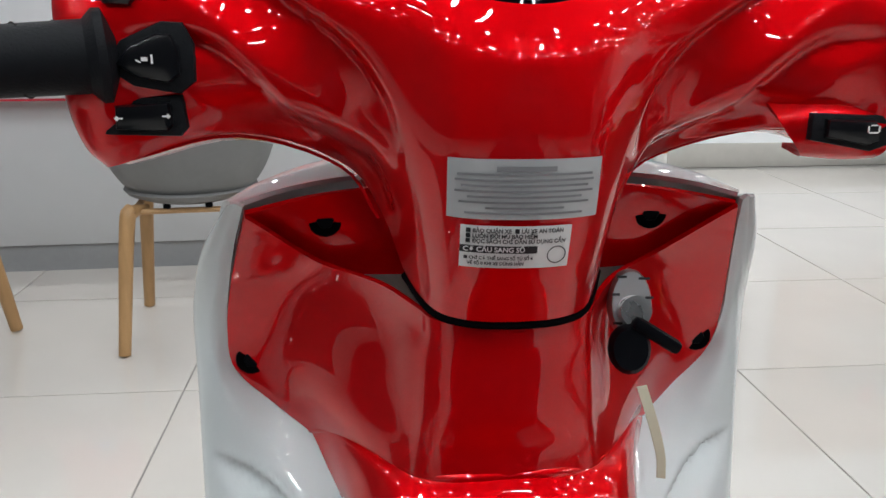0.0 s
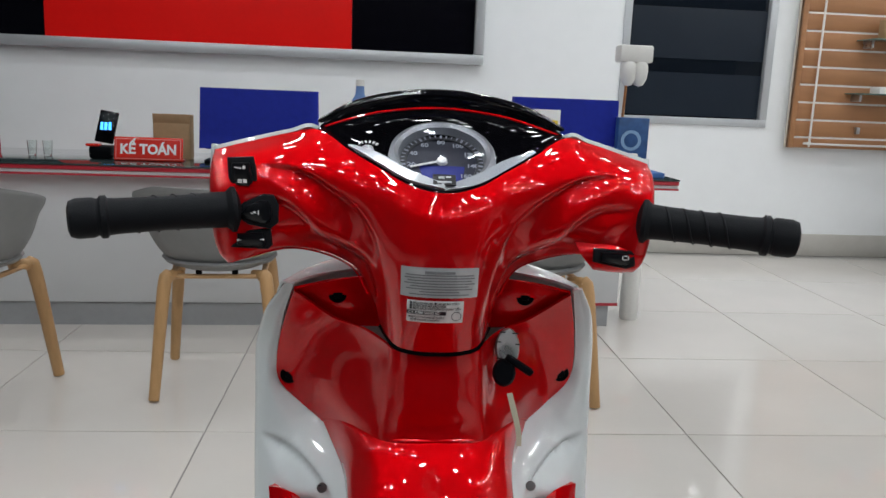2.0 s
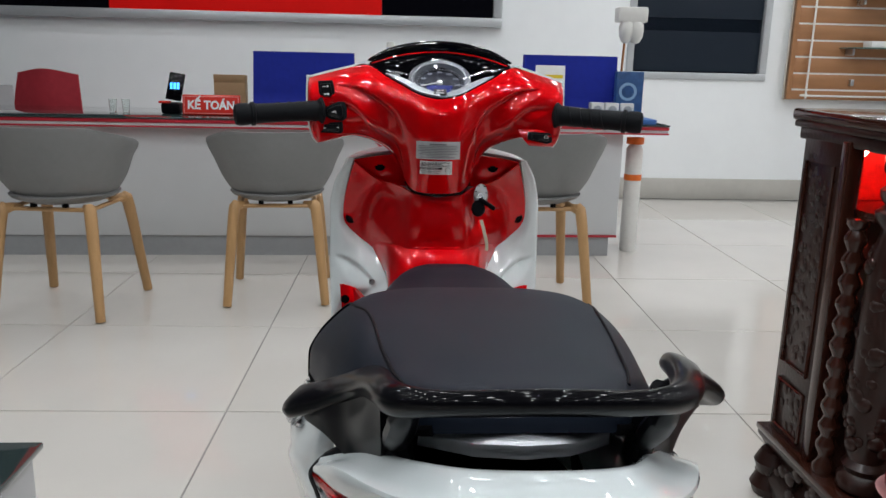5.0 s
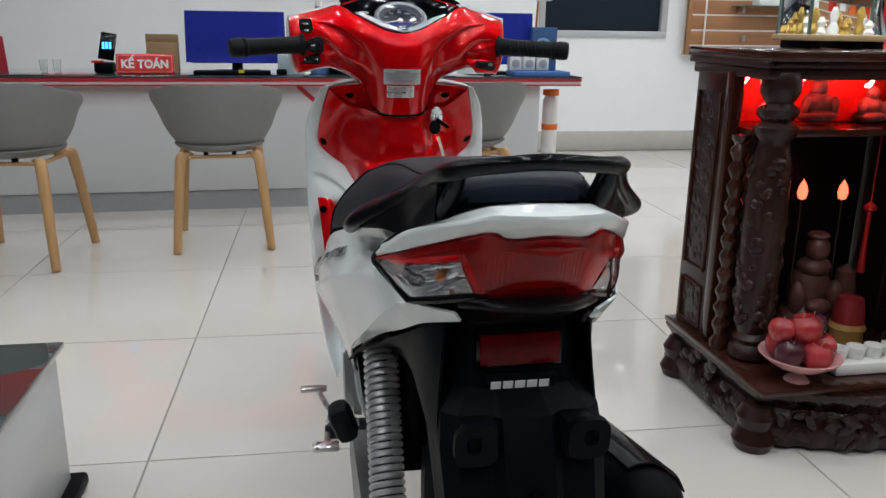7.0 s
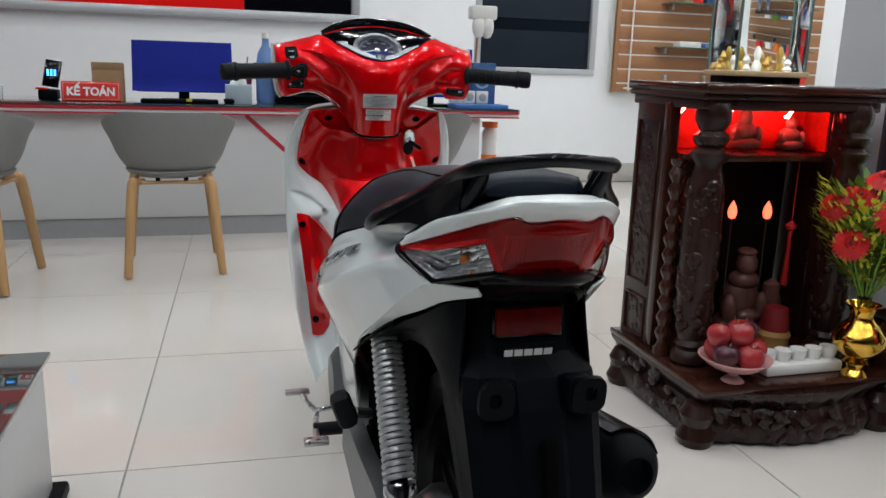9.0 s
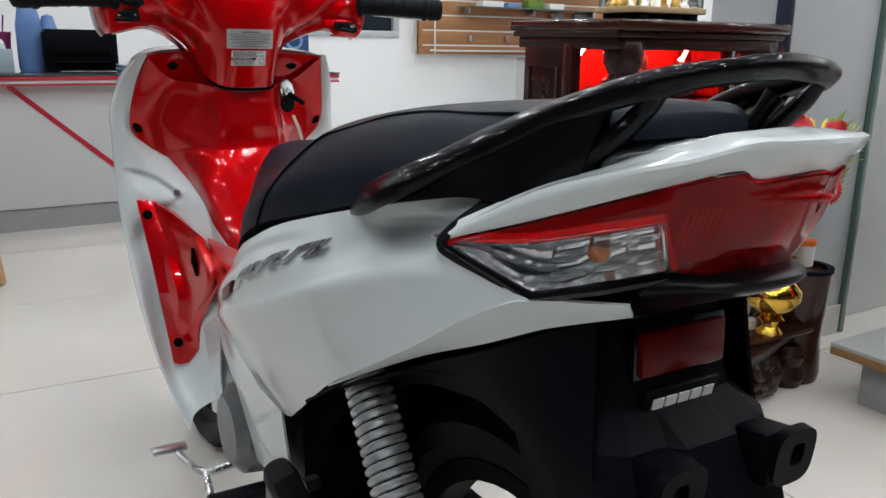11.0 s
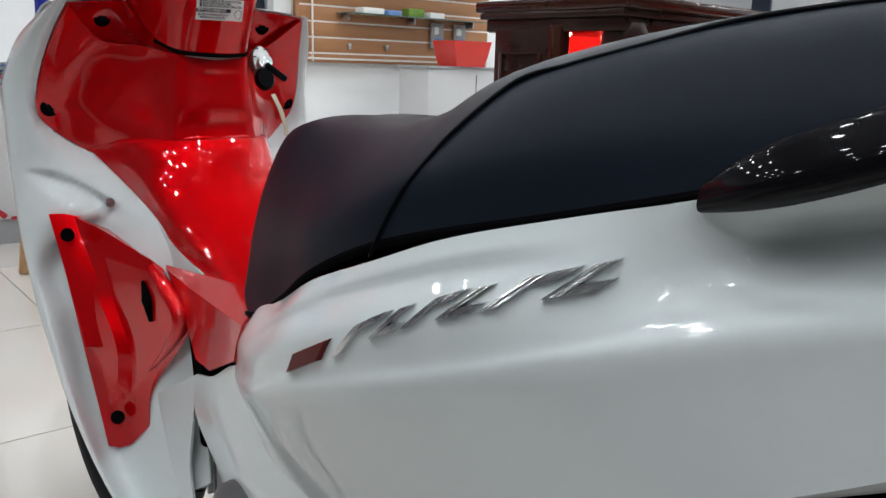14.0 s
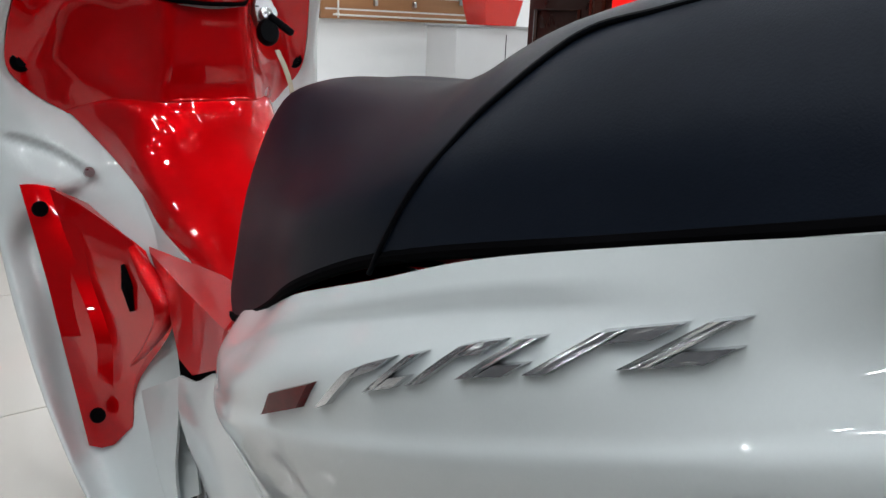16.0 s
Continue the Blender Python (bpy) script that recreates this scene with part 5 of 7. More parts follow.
part("exhaust_pipe", sweep(bmesh.new(), [(.03, .42, .34), (.08, .36, .25), (.13, .15, .24), (.165, -.02, .33), (.172, -.09, .40)], .016, 10, 5), "steel", ex)
for s in (-1, 1):
    pg = part("passenger_peg", sweep(bmesh.new(), [(s * .112, -.10, .40), (s * .145, -.135, .42), (s * .150, -.15, .43)], .010, 8, 4), "alloy", bike)
    part("peg_rubber", box_bm((s * .166, -.155, .437), (.036, .05, .062), .014, Matrix.Rotation(radians(20 * s), 3, "Y")), "rubber", pg, "black folded footpeg rubber")
    part("footpeg", sweep(bmesh.new(), [(s * .08, .12, .272), (s * .19, .12, .272)], .014, 10, 3), "rubber", bike, "black rubber footpeg")
ped = part("gear_pedal", sweep(bmesh.new(), [(-.13, .17, .30), (-.175, .19, .285), (-.19, .25, .278), (-.200, .285, .285)], [.007, .006, .006, .006], 8, 5), "steel", bike, "bright steel gear pedal")
part("pedal_pad", box_bm((-.209, .285, .288), (.055, .022, .010), .004), "steel", ped)
part("pedal_heel", box_bm((-.19, .06, .275), (.05, .026, .012), .004), "steel", ped)
part("pedal_arm", sweep(bmesh.new(), [(-.175, .19, .285), (-.185, .12, .275), (-.188, .06, .275)], .006, 8, 4), "steel", ped)
st = part("main_stand", sweep(bmesh.new(), [(-.06, .02, .26), (-.12, -.05, .10), (-.15, -.06, .012), (-.17, -.10, .012)], .012, 8, 4), "black", bike, "black main stand")
part("stand_leg", sweep(bmesh.new(), [(.06, .02, .26), (.12, -.05, .10), (.15, -.06, .012), (.17, -.10, .012)], .012, 8, 4), "black", st)
part("stand_bar", sweep(bmesh.new(), [(-.12, -.05, .10), (.12, -.05, .10)], .010, 8, 3), "black", st)
# front end
for s in (-1, 1):
    part("fork_leg", sweep(bmesh.new(), [(s * .07, .62, .75), (s * .072, .75, .50), (s * .074, .853, .283)], [.018, .018, .022], 12, 4), "alloy", bike)
front = [[(0, .585, .908), (.06, .57, .909), (.10, .556, .909), (.135, .538, .906), (.160, .522, .901)], [(0, .66, .906), (.07, .65, .906), (.12, .62, .902), (.155, .58, .895), (.178, .56, .884)], [(0, .77, .78), (.08, .74, .78), (.13, .70, .775), (.17, .66, .77), (.20, .645, .765)], [(0, .74, .65), (.08, .72, .64), (.13, .68, .635), (.17, .65, .63), (.20, .63, .63)], [(0, .66, .55), (.08, .64, .54), (.12, .62, .535), (.16, .60, .53), (.19, .59, .52)]]
part("front_fairing", sheet(patch(mirrored(front), 5, 5), .003), "white", bike, "pearl white front fairing")
fend = [[(0, y, z), (.035, y, z - .006), (.052, y - .01, z - .035)] for y, z in ((.60, .46), (.72, .55), (.853, .585), (1.0, .55), (1.09, .46))]
part("front_mudguard", sheet(patch(mirrored(fend), 4, 5), .003), "white", bike, "pearl white front mudguard")
part("headlight", sheet(patch(mirrored([[(0, .70, 1.05), (.06, .68, 1.05), (.12, .63, 1.05)], [(0, .735, 1.00), (.07, .71, 1.00), (.13, .65, 1.01)], [(0, .70, .95), (.05, .68, .95), (.10, .63, .97)]]), 4, 4), .004), "clear_lens", bike, "clear headlight lens")

# ---- furniture and fittings ----
M["wood_leg"] = mat("pale_oak", (0.46, 0.27, 0.12), 0.45, vary=0.18, noise_scale=60, stretch=(1, 1, 0.08), bump=0.1)
M["grey_shell"] = mat("grey_plastic_shell", (0.20, 0.20, 0.20), 0.55, vary=0.05)
M["desk_white"] = mat("white_laminate", (0.57, 0.58, 0.59), 0.35, vary=0.03, noise_scale=6)
M["desk_grey"] = mat("grey_plinth", (0.34, 0.35, 0.36), 0.4, vary=0.05)
M["desk_red"] = mat("red_edge_band", (0.42, 0.015, 0.03), 0.3, 0, 0.4, vary=0.05)
M["top_glass"] = mat("dark_glass_top", (0.03, 0.045, 0.045), 0.04, 0, 0.6, vary=0.1, noise_scale=4)
M["blue_cloth"] = mat("royal_blue_cloth", (0.005, 0.018, 0.30), 0.8, vary=0.15, noise_scale=30, bump=0.25, bump_scale=500)
M["sign_red"] = mat("red_acrylic", (0.62, 0.02, 0.012), 0.2, 0, 0.5, vary=0.03)
M["kraft"] = mat("brown_card", (0.36, 0.24, 0.13), 0.8, vary=0.1)
M["screen_glow"] = mat("blue_screen_figures", (0.05, 0.35, 1.0), 0.4, vary=0, emit=3.0)
M["black_panel"] = mat("black_sign_panel", (0.002, 0.002, 0.004), 0.1, 0, 0.0, 0.25, vary=0.05)
M["panel_red"] = mat("red_sign_panel", (0.75, 0.010, 0.008), 0.2, 0, 0.0, 0.2, vary=0.03)
M["white_plastic"] = mat("white_plastic", (0.72, 0.71, 0.68), 0.35, vary=0.05)
M["copper"] = mat("copper_rod", (0.55, 0.24, 0.10), 0.3, 0.8, vary=0.08)
M["slat"] = mat("walnut_slat_board", (0.36, 0.17, 0.075), 0.45, vary=0.16, noise_scale=22, stretch=(0.12, 1, 1), bump=0.05)
M["shrine"] = mat("dark_rosewood", (0.020, 0.007, 0.005), 0.33, 0, 0.25, 0.25, vary=0.35, noise_scale=40, bump=0.35, bump_scale=90, rough_vary=0.1)
M["shrine_top"] = mat("polished_rosewood", (0.034, 0.010, 0.006), 0.18, 0, 0.5, 0.3, vary=0.3, noise_scale=26, stretch=(0.2, 1, 1))
M["red_led"] = mat("red_led_strip", (1.0, 0.05, 0.04), 0.4, vary=0, emit=190.0)
M["red_bulb"] = mat("red_flame_bulb", (1.0, 0.10, 0.05), 0.3, vary=0, emit=3.5)
M["niche_red"] = mat("red_carved_back", (0.55, 0.05, 0.03), 0.45, vary=0.3, noise_scale=50, bump=0.5, bump_scale=60)
M["gold"] = mat("polished_gold", (0.83, 0.50, 0.08), 0.12, 1.0, vary=0.12, noise_scale=35)
M["apple"] = mat("red_apple_skin", (0.30, 0.018, 0.022), 0.22, 0, 0.4, vary=0.5, noise_scale=30)
M["plum"] = mat("dark_plum_skin", (0.05, 0.008, 0.018), 0.25, 0, 0.4, vary=0.3, noise_scale=30)
M["pink_bowl"] = mat("pink_glass_bowl", (0.62, 0.33, 0.33), 0.2, 0, 0.4, vary=0.08)
M["porcelain"] = mat("white_porcelain", (0.80, 0.80, 0.78), 0.18, 0, 0.4, vary=0.03)
M["petal"] = mat("red_petals", (0.52, 0.012, 0.014), 0.5, vary=0.25, noise_scale=70)
M["petal_dark"] = mat("dark_flower_heart", (0.10, 0.008, 0.012), 0.7, vary=0.3)
M["leaf"] = mat("green_leaf", (0.13, 0.25, 0.03), 0.5, vary=0.4, noise_scale=60)
M["leaf_yellow"] = mat("yellow_green_sprig", (0.62, 0.64, 0.06), 0.55, vary=0.3, noise_scale=60)
M["stone"] = mat("pale_figure_stone", (0.22, 0.19, 0.16), 0.5, vary=0.5, noise_scale=50)
M["grey_board"] = mat("grey_column_board", (0.50, 0.52, 0.54), 0.35, vary=0.03, noise_scale=5)
M["deck"] = mat("pale_glass_deck", (0.42, 0.43, 0.42), 0.04, 0, 0.5, vary=0.06, noise_scale=4)
M["glass_edge"] = mat("green_glass_edge", (0.10, 0.16, 0.14), 0.05, 0, 0.6, vary=0.05)
M["platform_wood"] = mat("brown_platform_edge", (0.30, 0.16, 0.07), 0.4, vary=0.15, noise_scale=30)
M["mesh_red"] = mat("red_mesh_fabric", (0.40, 0.025, 0.04), 0.7, vary=0.12, noise_scale=200, bump=0.3)
M["clear_case"] = mat("clear_glass_case", (0.92, 0.96, 0.95), 0.02, trans=1.0, vary=0)
M["gold_ornament"] = mat("gold_ornament", (0.60, 0.40, 0.10), 0.3, 0.8, vary=0.4, noise_scale=60)
M["blue_box"] = mat("blue_printed_card", (0.03, 0.09, 0.24), 0.35, vary=0.5, noise_scale=18)
M["purple"] = mat("purple_tumbler", (0.20, 0.02, 0.10), 0.3, vary=0.05)
M["pale_blue"] = mat("pale_blue_bottle", (0.13, 0.24, 0.50), 0.3, vary=0.2, noise_scale=12)
M["orange"] = mat("orange_cap", (0.75, 0.16, 0.02), 0.4, vary=0.05)

# wall sign: framed panel, red in the middle, black at the sides
sign = thing("wall_sign", pose(0, 0, 0), "black and red sign panel in a grey wall frame", "sign")
for x0, x1, z0, z1 in ((-4.0, 0.735, 1.325, 1.395), (-4.0, 0.735, 2.46, 2.53), (0.665, 0.735, 1.395, 2.46)):
    part("frame", box_bm(((x0 + x1) / 2, 5.41, (z0 + z1) / 2), (x1 - x0, 0.08, z1 - z0), 0.012), "frame_grey", sign)
for x0, x1, k in ((-4.0, -2.222, "black_panel"), (-2.222, -0.187, "panel_red"), (-0.187, 0.665, "black_panel")):
    part("panel", box_bm(((x0 + x1) / 2, 5.425, 1.928), (x1 - x0 - 0.002, 0.04, 1.066)), k, sign)
for k in range(5):
    part("letter_block", box_bm((-1.56 + k * 0.188, 5.39, 1.835), (0.15, 0.04, 0.22), 0.008), "steel", sign, "raised silver block")

# long reception desk
desk = thing("reception_desk", pose(1.42, 3.365, 0, 0, 0, 1.6), "long white reception desk with red edge bands and a glass top", "desk")
DL = 5.5
part("glass_top", box_bm((-DL / 2, 0.36, .752), (DL, 0.76, .008), .002), "top_glass", desk, "dark glass desk top")
part("edge_band", box_bm((-DL / 2, 0.36, .737), (DL - .004, 0.752, .018), .002), "desk_red", desk, "red edge band")
part("white_core", box_bm((-DL / 2, 0.362, .7195), (DL - .012, 0.744, .013)), "desk_white", desk)
part("lower_band", box_bm((-DL / 2, 0.36, .708), (DL - .004, 0.752, .009), .002), "desk_red", desk)
part("front_panel", box_bm((-DL / 2 - .11, .085, .408), (DL - .24, .03, .590), .003), "desk_white", desk, "white desk front")
part("end_panel", box_bm((-.245, .39, .408), (.03, .58, .590), .003), "desk_white", desk)
part("plinth", box_bm((-DL / 2 - .12, .10, .0565), (DL - .30, .03, .113)), "desk_grey", desk, "grey plinth")
part("plinth_end", box_bm((-.28, .39, .0565), (.03, .55, .113)), "desk_grey", desk)
part("red_strip", box_bm((-.62, .0675, .118), (.78, .004, .014)), "desk_red", desk)
a, b = Vector((-1.66, .0675, .70)), Vector((-1.03, .0675, .125))
part("diagonal_strip", box_bm((a + b) / 2, ((b - a).length, .004, .024), 0, Matrix.Rotation(-math.atan2(b.z - a.z, b.x - a.x), 3, "Y")), "desk_red", desk, "slanting red strip")


def tub_chair():
    ch = thing("tub_chair", pose(0, 0, 0), "grey plastic tub chair with pale wooden legs", "chair", "chairs at the desk")
    rows = []
    for z, rx, ry, yo in ((.445, .15, .14, 0.02), (.47, .185, .17, 0.0), (.53, .222, .20, -.005), (.60, .248, .222, -.012), (.67, .268, .238, -.02), (.715, .276, .246, -.026), (.735, .275, .247, -.03)):
        row = []
        for k in range(17):
            a = radians(-200 + k * 220 / 16)
            drop_z = 0 if z < .6 else -(z - .6) * .55 * max(0, abs(math.degrees(a) + 90) - 40) / 70
            row.append((rx * 1.04 * math.cos(a), yo + ry * 1.04 * math.sin(a), z + drop_z + .012))
        rows.append(row)
    part("shell", sheet(patch(rows, 2, 3), .006), "grey_shell", ch, "moulded grey shell", sharp=60)
    bm = lathe(bmesh.new(), [(.0005, .44), (.14, .442), (.19, .462), (.2, .475), (.19, .48), (.0005, .465)], 28)
    part("seat", bm, "grey_shell", ch)
    part("rear_rail", sweep(bmesh.new(), [(-.155, -.135, .424), (.155, -.135, .424)], .011, 8, 3, .8), "wood_leg", ch)
    part("front_rail", sweep(bmesh.new(), [(-.155, .15, .424), (.155, .15, .424)], .011, 8, 3, .8), "wood_leg", ch)
    for sx in (-1, 1):
        for sy in (-1, 1):
            part("leg", sweep(bmesh.new(), [(sx * .12, sy * .10, .428), (sx * .155, sy * .145, .425), (sx * .170, sy * .165, .39), (sx * .203, sy * .222, .005)], [.012, .021, .023, .018], 10, 6), "wood_leg", ch, "tapered pale wooden leg")
        part("side_rail", sweep(bmesh.new(), [(sx * .155, -.14, .424), (sx * .155, .15, .424)], .011, 8, 3, .8), "wood_leg", ch)
    for k in (-1, 1):
        part("mount", box_bm((k * .06, -.13, .438), (.02, .02, .02), .003), "black", ch)
    return ch


chair = tub_chair()
UP = Matrix.Diagonal((1.05, 1.05, 1.03, 1))
chair.matrix_basis = pose(-.612, 2.674, 0, 0, 0, 4) @ UP
copy_thing(chair, pose(-1.472, 2.468, 0, 0, 0, -5.5) @ UP)
copy_thing(chair, pose(.545, 2.602, 0, 0, 0, 3) @ UP)

# things on the desk
TZ = .757


def covered_monitor(x, y, w, h, turn):
    mo = thing("covered_monitor", pose(x, y, TZ, 0, 0, turn), "computer monitor under a royal blue dust cover", "monitor")
    rows = []
    for k, z in enumerate(np.linspace(.06, h, 7)):
        row = []
        for j in range(25):
            u = j / 24
            fold = .006 * math.sin(u * 40) * (1 - z / h) + .004 * math.sin(u * 17 + 2)
            ang = u * 2 * math.pi
            px = (w / 2) * max(-1, min(1, 1.35 * math.cos(ang)))
            py = .035 * max(-1, min(1, 1.35 * math.sin(ang)))
            row.append((px * (1 + .03 * (1 - z / h)), py + fold + (.012 if z < .1 else 0) * math.sin(ang), z))
        rows.append(row)
    bm = bmesh.new()
    vs = grid(bm, patch(rows, 2, 2))
    bm.faces.new(vs[-1][:-1])
    part("cover", bm, "blue_cloth", mo, "draped royal blue cloth")
    part("screen", box_bm((0, .0, h * .55), (w * .94, .03, h * .78), .006), "black", mo)
    part("stand", box_bm((0, .02, .04), (.06, .05, .08), .008), "black", mo)
    part("foot", box_bm((0, .02, .008), (.26, .18, .014), .006), "black", mo)
    return mo


covered_monitor(-.585, 3.62, .55, .345, 1)
covered_monitor(.905, 3.62, .53, .36, 2)

ds = thing("desk_sign", pose(-1.07, 3.47, TZ, 0, 0, 1), "red desk sign with white lettering", "sign")
part("plate", box_bm((0, 0, .055), (.305, .012, .108), .003, Matrix.Rotation(radians(-10), 3, "X")), "sign_red", ds)
part("base", box_bm((0, .03, .006), (.305, .08, .01), .003), "sign_red", ds)
part("border", box_bm((0, -.0076, .0555), (.29, .001, .093), 0, Matrix.Rotation(radians(-10), 3, "X")), mat("pale_red_border", (.75, .25, .22), .3), ds)
part("field", box_bm((0, -.0086, .0556), (.283, .001, .086), 0, Matrix.Rotation(radians(-10), 3, "X")), "sign_red", ds)
part("lettering", text_bm("KẾ TOÁN", .062, Matrix.Translation((0, -.0104, .053)) @ pose(0, 0, 0, -10, 0, 0), .001, .0022, stretch=.92), "white_ink", ds, "white lettering", smooth=False)
cb = thing("cardboard_box", pose(-1.0, 3.66, TZ, 0, 0, 4), "open brown cardboard box", "box")
part("carton", box_bm((0, 0, .105), (.17, .12, .21), .003), "kraft", cb)
part("flap", box_bm((0, -.062, .19), (.17, .004, .05), .001, Matrix.Rotation(radians(12), 3, "X")), "kraft", cb)
ps = thing("card_reader", pose(-1.30, 3.55, TZ, 0, 0, 0), "small black display stand with glowing blue figures", "display")
part("stand", box_bm((0, 0, .03), (.10, .10, .06), .012), "black", ps)
part("screen", box_bm((.02, .01, .145), (.085, .012, .15), .004, Matrix.Rotation(radians(-14), 3, "X") @ Matrix.Rotation(radians(9), 3, "Y")), "black_gloss", ps)
for k in range(3):
    part("figure", box_bm((.0 + k * .018, .0015, .15), (.012, .002, .035), .0, Matrix.Rotation(radians(-14), 3, "X")), "screen_glow", ps)
part("red_base", box_bm((-.03, -.03, .064), (.06, .05, .012), .004), "sign_red", ps)
gl = thing("glass_pair", pose(-1.60, 3.60, TZ), "two small clear drinking glasses", "glass")
for x in (-.035, .035):
    o = part("tumbler", lathe(bmesh.new(), [(.0005, 0), (.018, 0), (.022, .07), (.020, .07), (.016, .006), (.0005, .006)], 18, Matrix.Translation((x, 0, 0))), "clear_case", gl)
tp = thing("tissue_box", pose(-.275, 3.52, TZ), "pale blue tissue box with a white tissue", "box")
part("carton", box_bm((0, 0, .055), (.15, .12, .11), .004), mat("pale_blue_card", (.36, .44, .50), .6), tp)
part("tissue", sheet(patch([[(-.05, -.02, .11), (0, .02, .112), (.05, -.01, .11)], [(-.04, .0, .14), (.0, .01, .15), (.045, .0, .135)], [(-.03, .02, .15), (.01, .0, .17), (.04, .02, .15)]], 4, 4), .001), "porcelain", tp)
pc = thing("tumbler_cup", pose(-.235, 3.66, TZ), "purple lidded tumbler with a straw", "cup")
part("cup", lathe(bmesh.new(), [(.0005, 0), (.032, 0), (.045, .17), (.047, .175), (.047, .19), (.0005, .192)], 24), "purple", pc)
part("straw", rod(bmesh.new(), (.01, 0, .19), (.02, 0, .27), .004, seg=8), "purple", pc)
bo = thing("detergent_bottle", pose(-.11, 3.64, TZ), "pale blue bottle with a white handle", "bottle")
part("body", lathe(bmesh.new(), [(.0005, 0), (.055, 0), (.06, .02), (.06, .22), (.045, .30), (.022, .34), (.02, .38), (.0005, .38)], 24, Matrix.Diagonal((1, .7, 1, 1))), "pale_blue", bo)
part("cap", lathe(bmesh.new(), [(.0005, .38), (.022, .38), (.02, .41), (.0005, .412)], 18), "white_plastic", bo)
part("side_jug", lathe(bmesh.new(), [(.0005, 0), (.045, 0), (.05, .02), (.045, .2), (.025, .27), (.0005, .28)], 20, Matrix.Translation((.09, .03, 0))), "pale_blue", bo)
pr = thing("printer", pose(.11, 3.66, TZ), "flat black desktop printer", "printer")
part("body", box_bm((0, 0, .10), (.34, .28, .19), .012), "black", pr)
part("lid", box_bm((0, 0, .20), (.32, .26, .014), .005), "black_gloss", pr)
part("slot", box_bm((.0, -.142, .09), (.26, .004, .02)), "dark", pr)
part("tray", box_bm((0, -.16, .05), (.24, .06, .008), .002), "black", pr)
pa = thing("paper_stack", pose(.42, 3.55, TZ), "loose stack of white papers", "papers")
for k in range(6):
    part("sheet", box_bm((.01 * math.sin(k * 2), .008 * math.cos(k * 3), .004 + k * .007), (.30, .21, .0055), .001, Matrix.Rotation(radians(6 * math.sin(k * 1.7)), 3, "Z")), "sticker_white" if k % 3 else "pale_blue", pa)
kb = thing("keyboard", pose(-.60, 3.46, TZ, 0, 0, 2), "black keyboard with a yellow tag", "keyboard")
part("body", box_bm((0, 0, .012), (.42, .13, .02), .006), "black", kb)
part("tag", box_bm((.05, -.066, .02), (.03, .004, .016), .001), mat("yellow_tag", (.7, .6, .02), .5), kb)
part("mouse", box_bm((.27, .0, .016), (.06, .1, .03), .012), "black", kb)
no = thing("notice_board", pose(.775, 3.50, TZ), "white standing notice with yellow and blue stripes", "notice")
part("sheet", box_bm((0, 0, .155), (.165, .006, .30), .002, Matrix.Rotation(radians(-6), 3, "X")), "sticker_white", no)
for k, (z, c) in enumerate(((.245, (.75, .55, .02)), (.215, (.05, .15, .55)), (.16, (.75, .55, .02)), (.12, (.5, .5, .52)))):
    part("stripe", box_bm((0, -.0045 - .0001 * k - (z - .155) * -.105, z), (.14, .003, .018), 0, Matrix.Rotation(radians(-6), 3, "X")), mat("notice_stripe", c, .5), no)
bx = thing("product_box", pose(1.235, 3.58, TZ, 0, 0, -4), "dark blue printed cardboard box", "box")
part("carton", box_bm((0, 0, .14), (.15, .12, .28), .003), "blue_box", bx)
part("picture", lathe(bmesh.new(), [(.035, -.001), (.05, -.001), (.05, .001), (.035, .001)], 24, Matrix.Translation((-.01, -.062, .17)) @ pose(0, 0, 0, 90, 0, 0)), mat("pale_print", (.25, .4, .6), .4), bx)
bb = thing("binder", pose(1.18, 3.47, TZ, 0, 0, 2), "flat blue document binder", "binder")
part("cover", box_bm((0, 0, .014), (.34, .20, .026), .004), mat("blue_binder", (.05, .15, .42), .4), bb)
sb = thing("switch_boxes", pose(1.10, 3.53, TZ + .028, 0, 0, 0), "row of small white boxes with round fronts", "box")
for k in range(3):
    part("case", box_bm((k * .085 - .05, 0, .04), (.075, .06, .078), .006), "white_plastic", sb)
    part("dial", lathe(bmesh.new(), [(.0005, 0), (.024, 0), (.024, .006), (.015, .009), (.0005, .009)], 20, Matrix.Translation((k * .085 - .05, -.03, .04)) @ pose(0, 0, 0, 90, 0, 0)), "desk_grey", sb)
fl = thing("desk_lamp", pose(1.215, 3.68, TZ), "white twin-lobed desk lamp on a thin copper rod", "lamp")
part("rod", sweep(bmesh.new(), [(0, 0, .01), (.004, 0, .25), (.012, 0, .47)], .007, 10, 4), "copper", fl)
part("foot", lathe(bmesh.new(), [(.0005, 0), (.06, 0), (.06, .008), (.0005, .014)], 24), "copper", fl)
part("head", box_bm((.04, 0, .592), (.17, .10, .085), .012), "white_plastic", fl)
for dx in (.0, .058):
    part("lobe", lathe(bmesh.new(), [(.0005, -.075), (.022, -.068), (.038, -.035), (.042, 0), (.040, .03), (.03, .045), (.0005, .05)], 22, Matrix.Translation((dx + .01, -.02, .508))), "white_plastic", fl)
hb = thing("side_canister", pose(1.31, 3.60, 0), "tall white canister with orange bands beside the desk", "canister")
part("body", lathe(bmesh.new(), [(.0005, 0), (.045, 0), (.048, .02), (.048, .60), (.03, .63), (.0005, .64)], 20), "white_plastic", hb)
for z in (.42, .63):
    part("band", lathe(bmesh.new(), [(.049, z), (.0505, z), (.0505, z + .035), (.049, z + .035)], 20), "orange", hb)

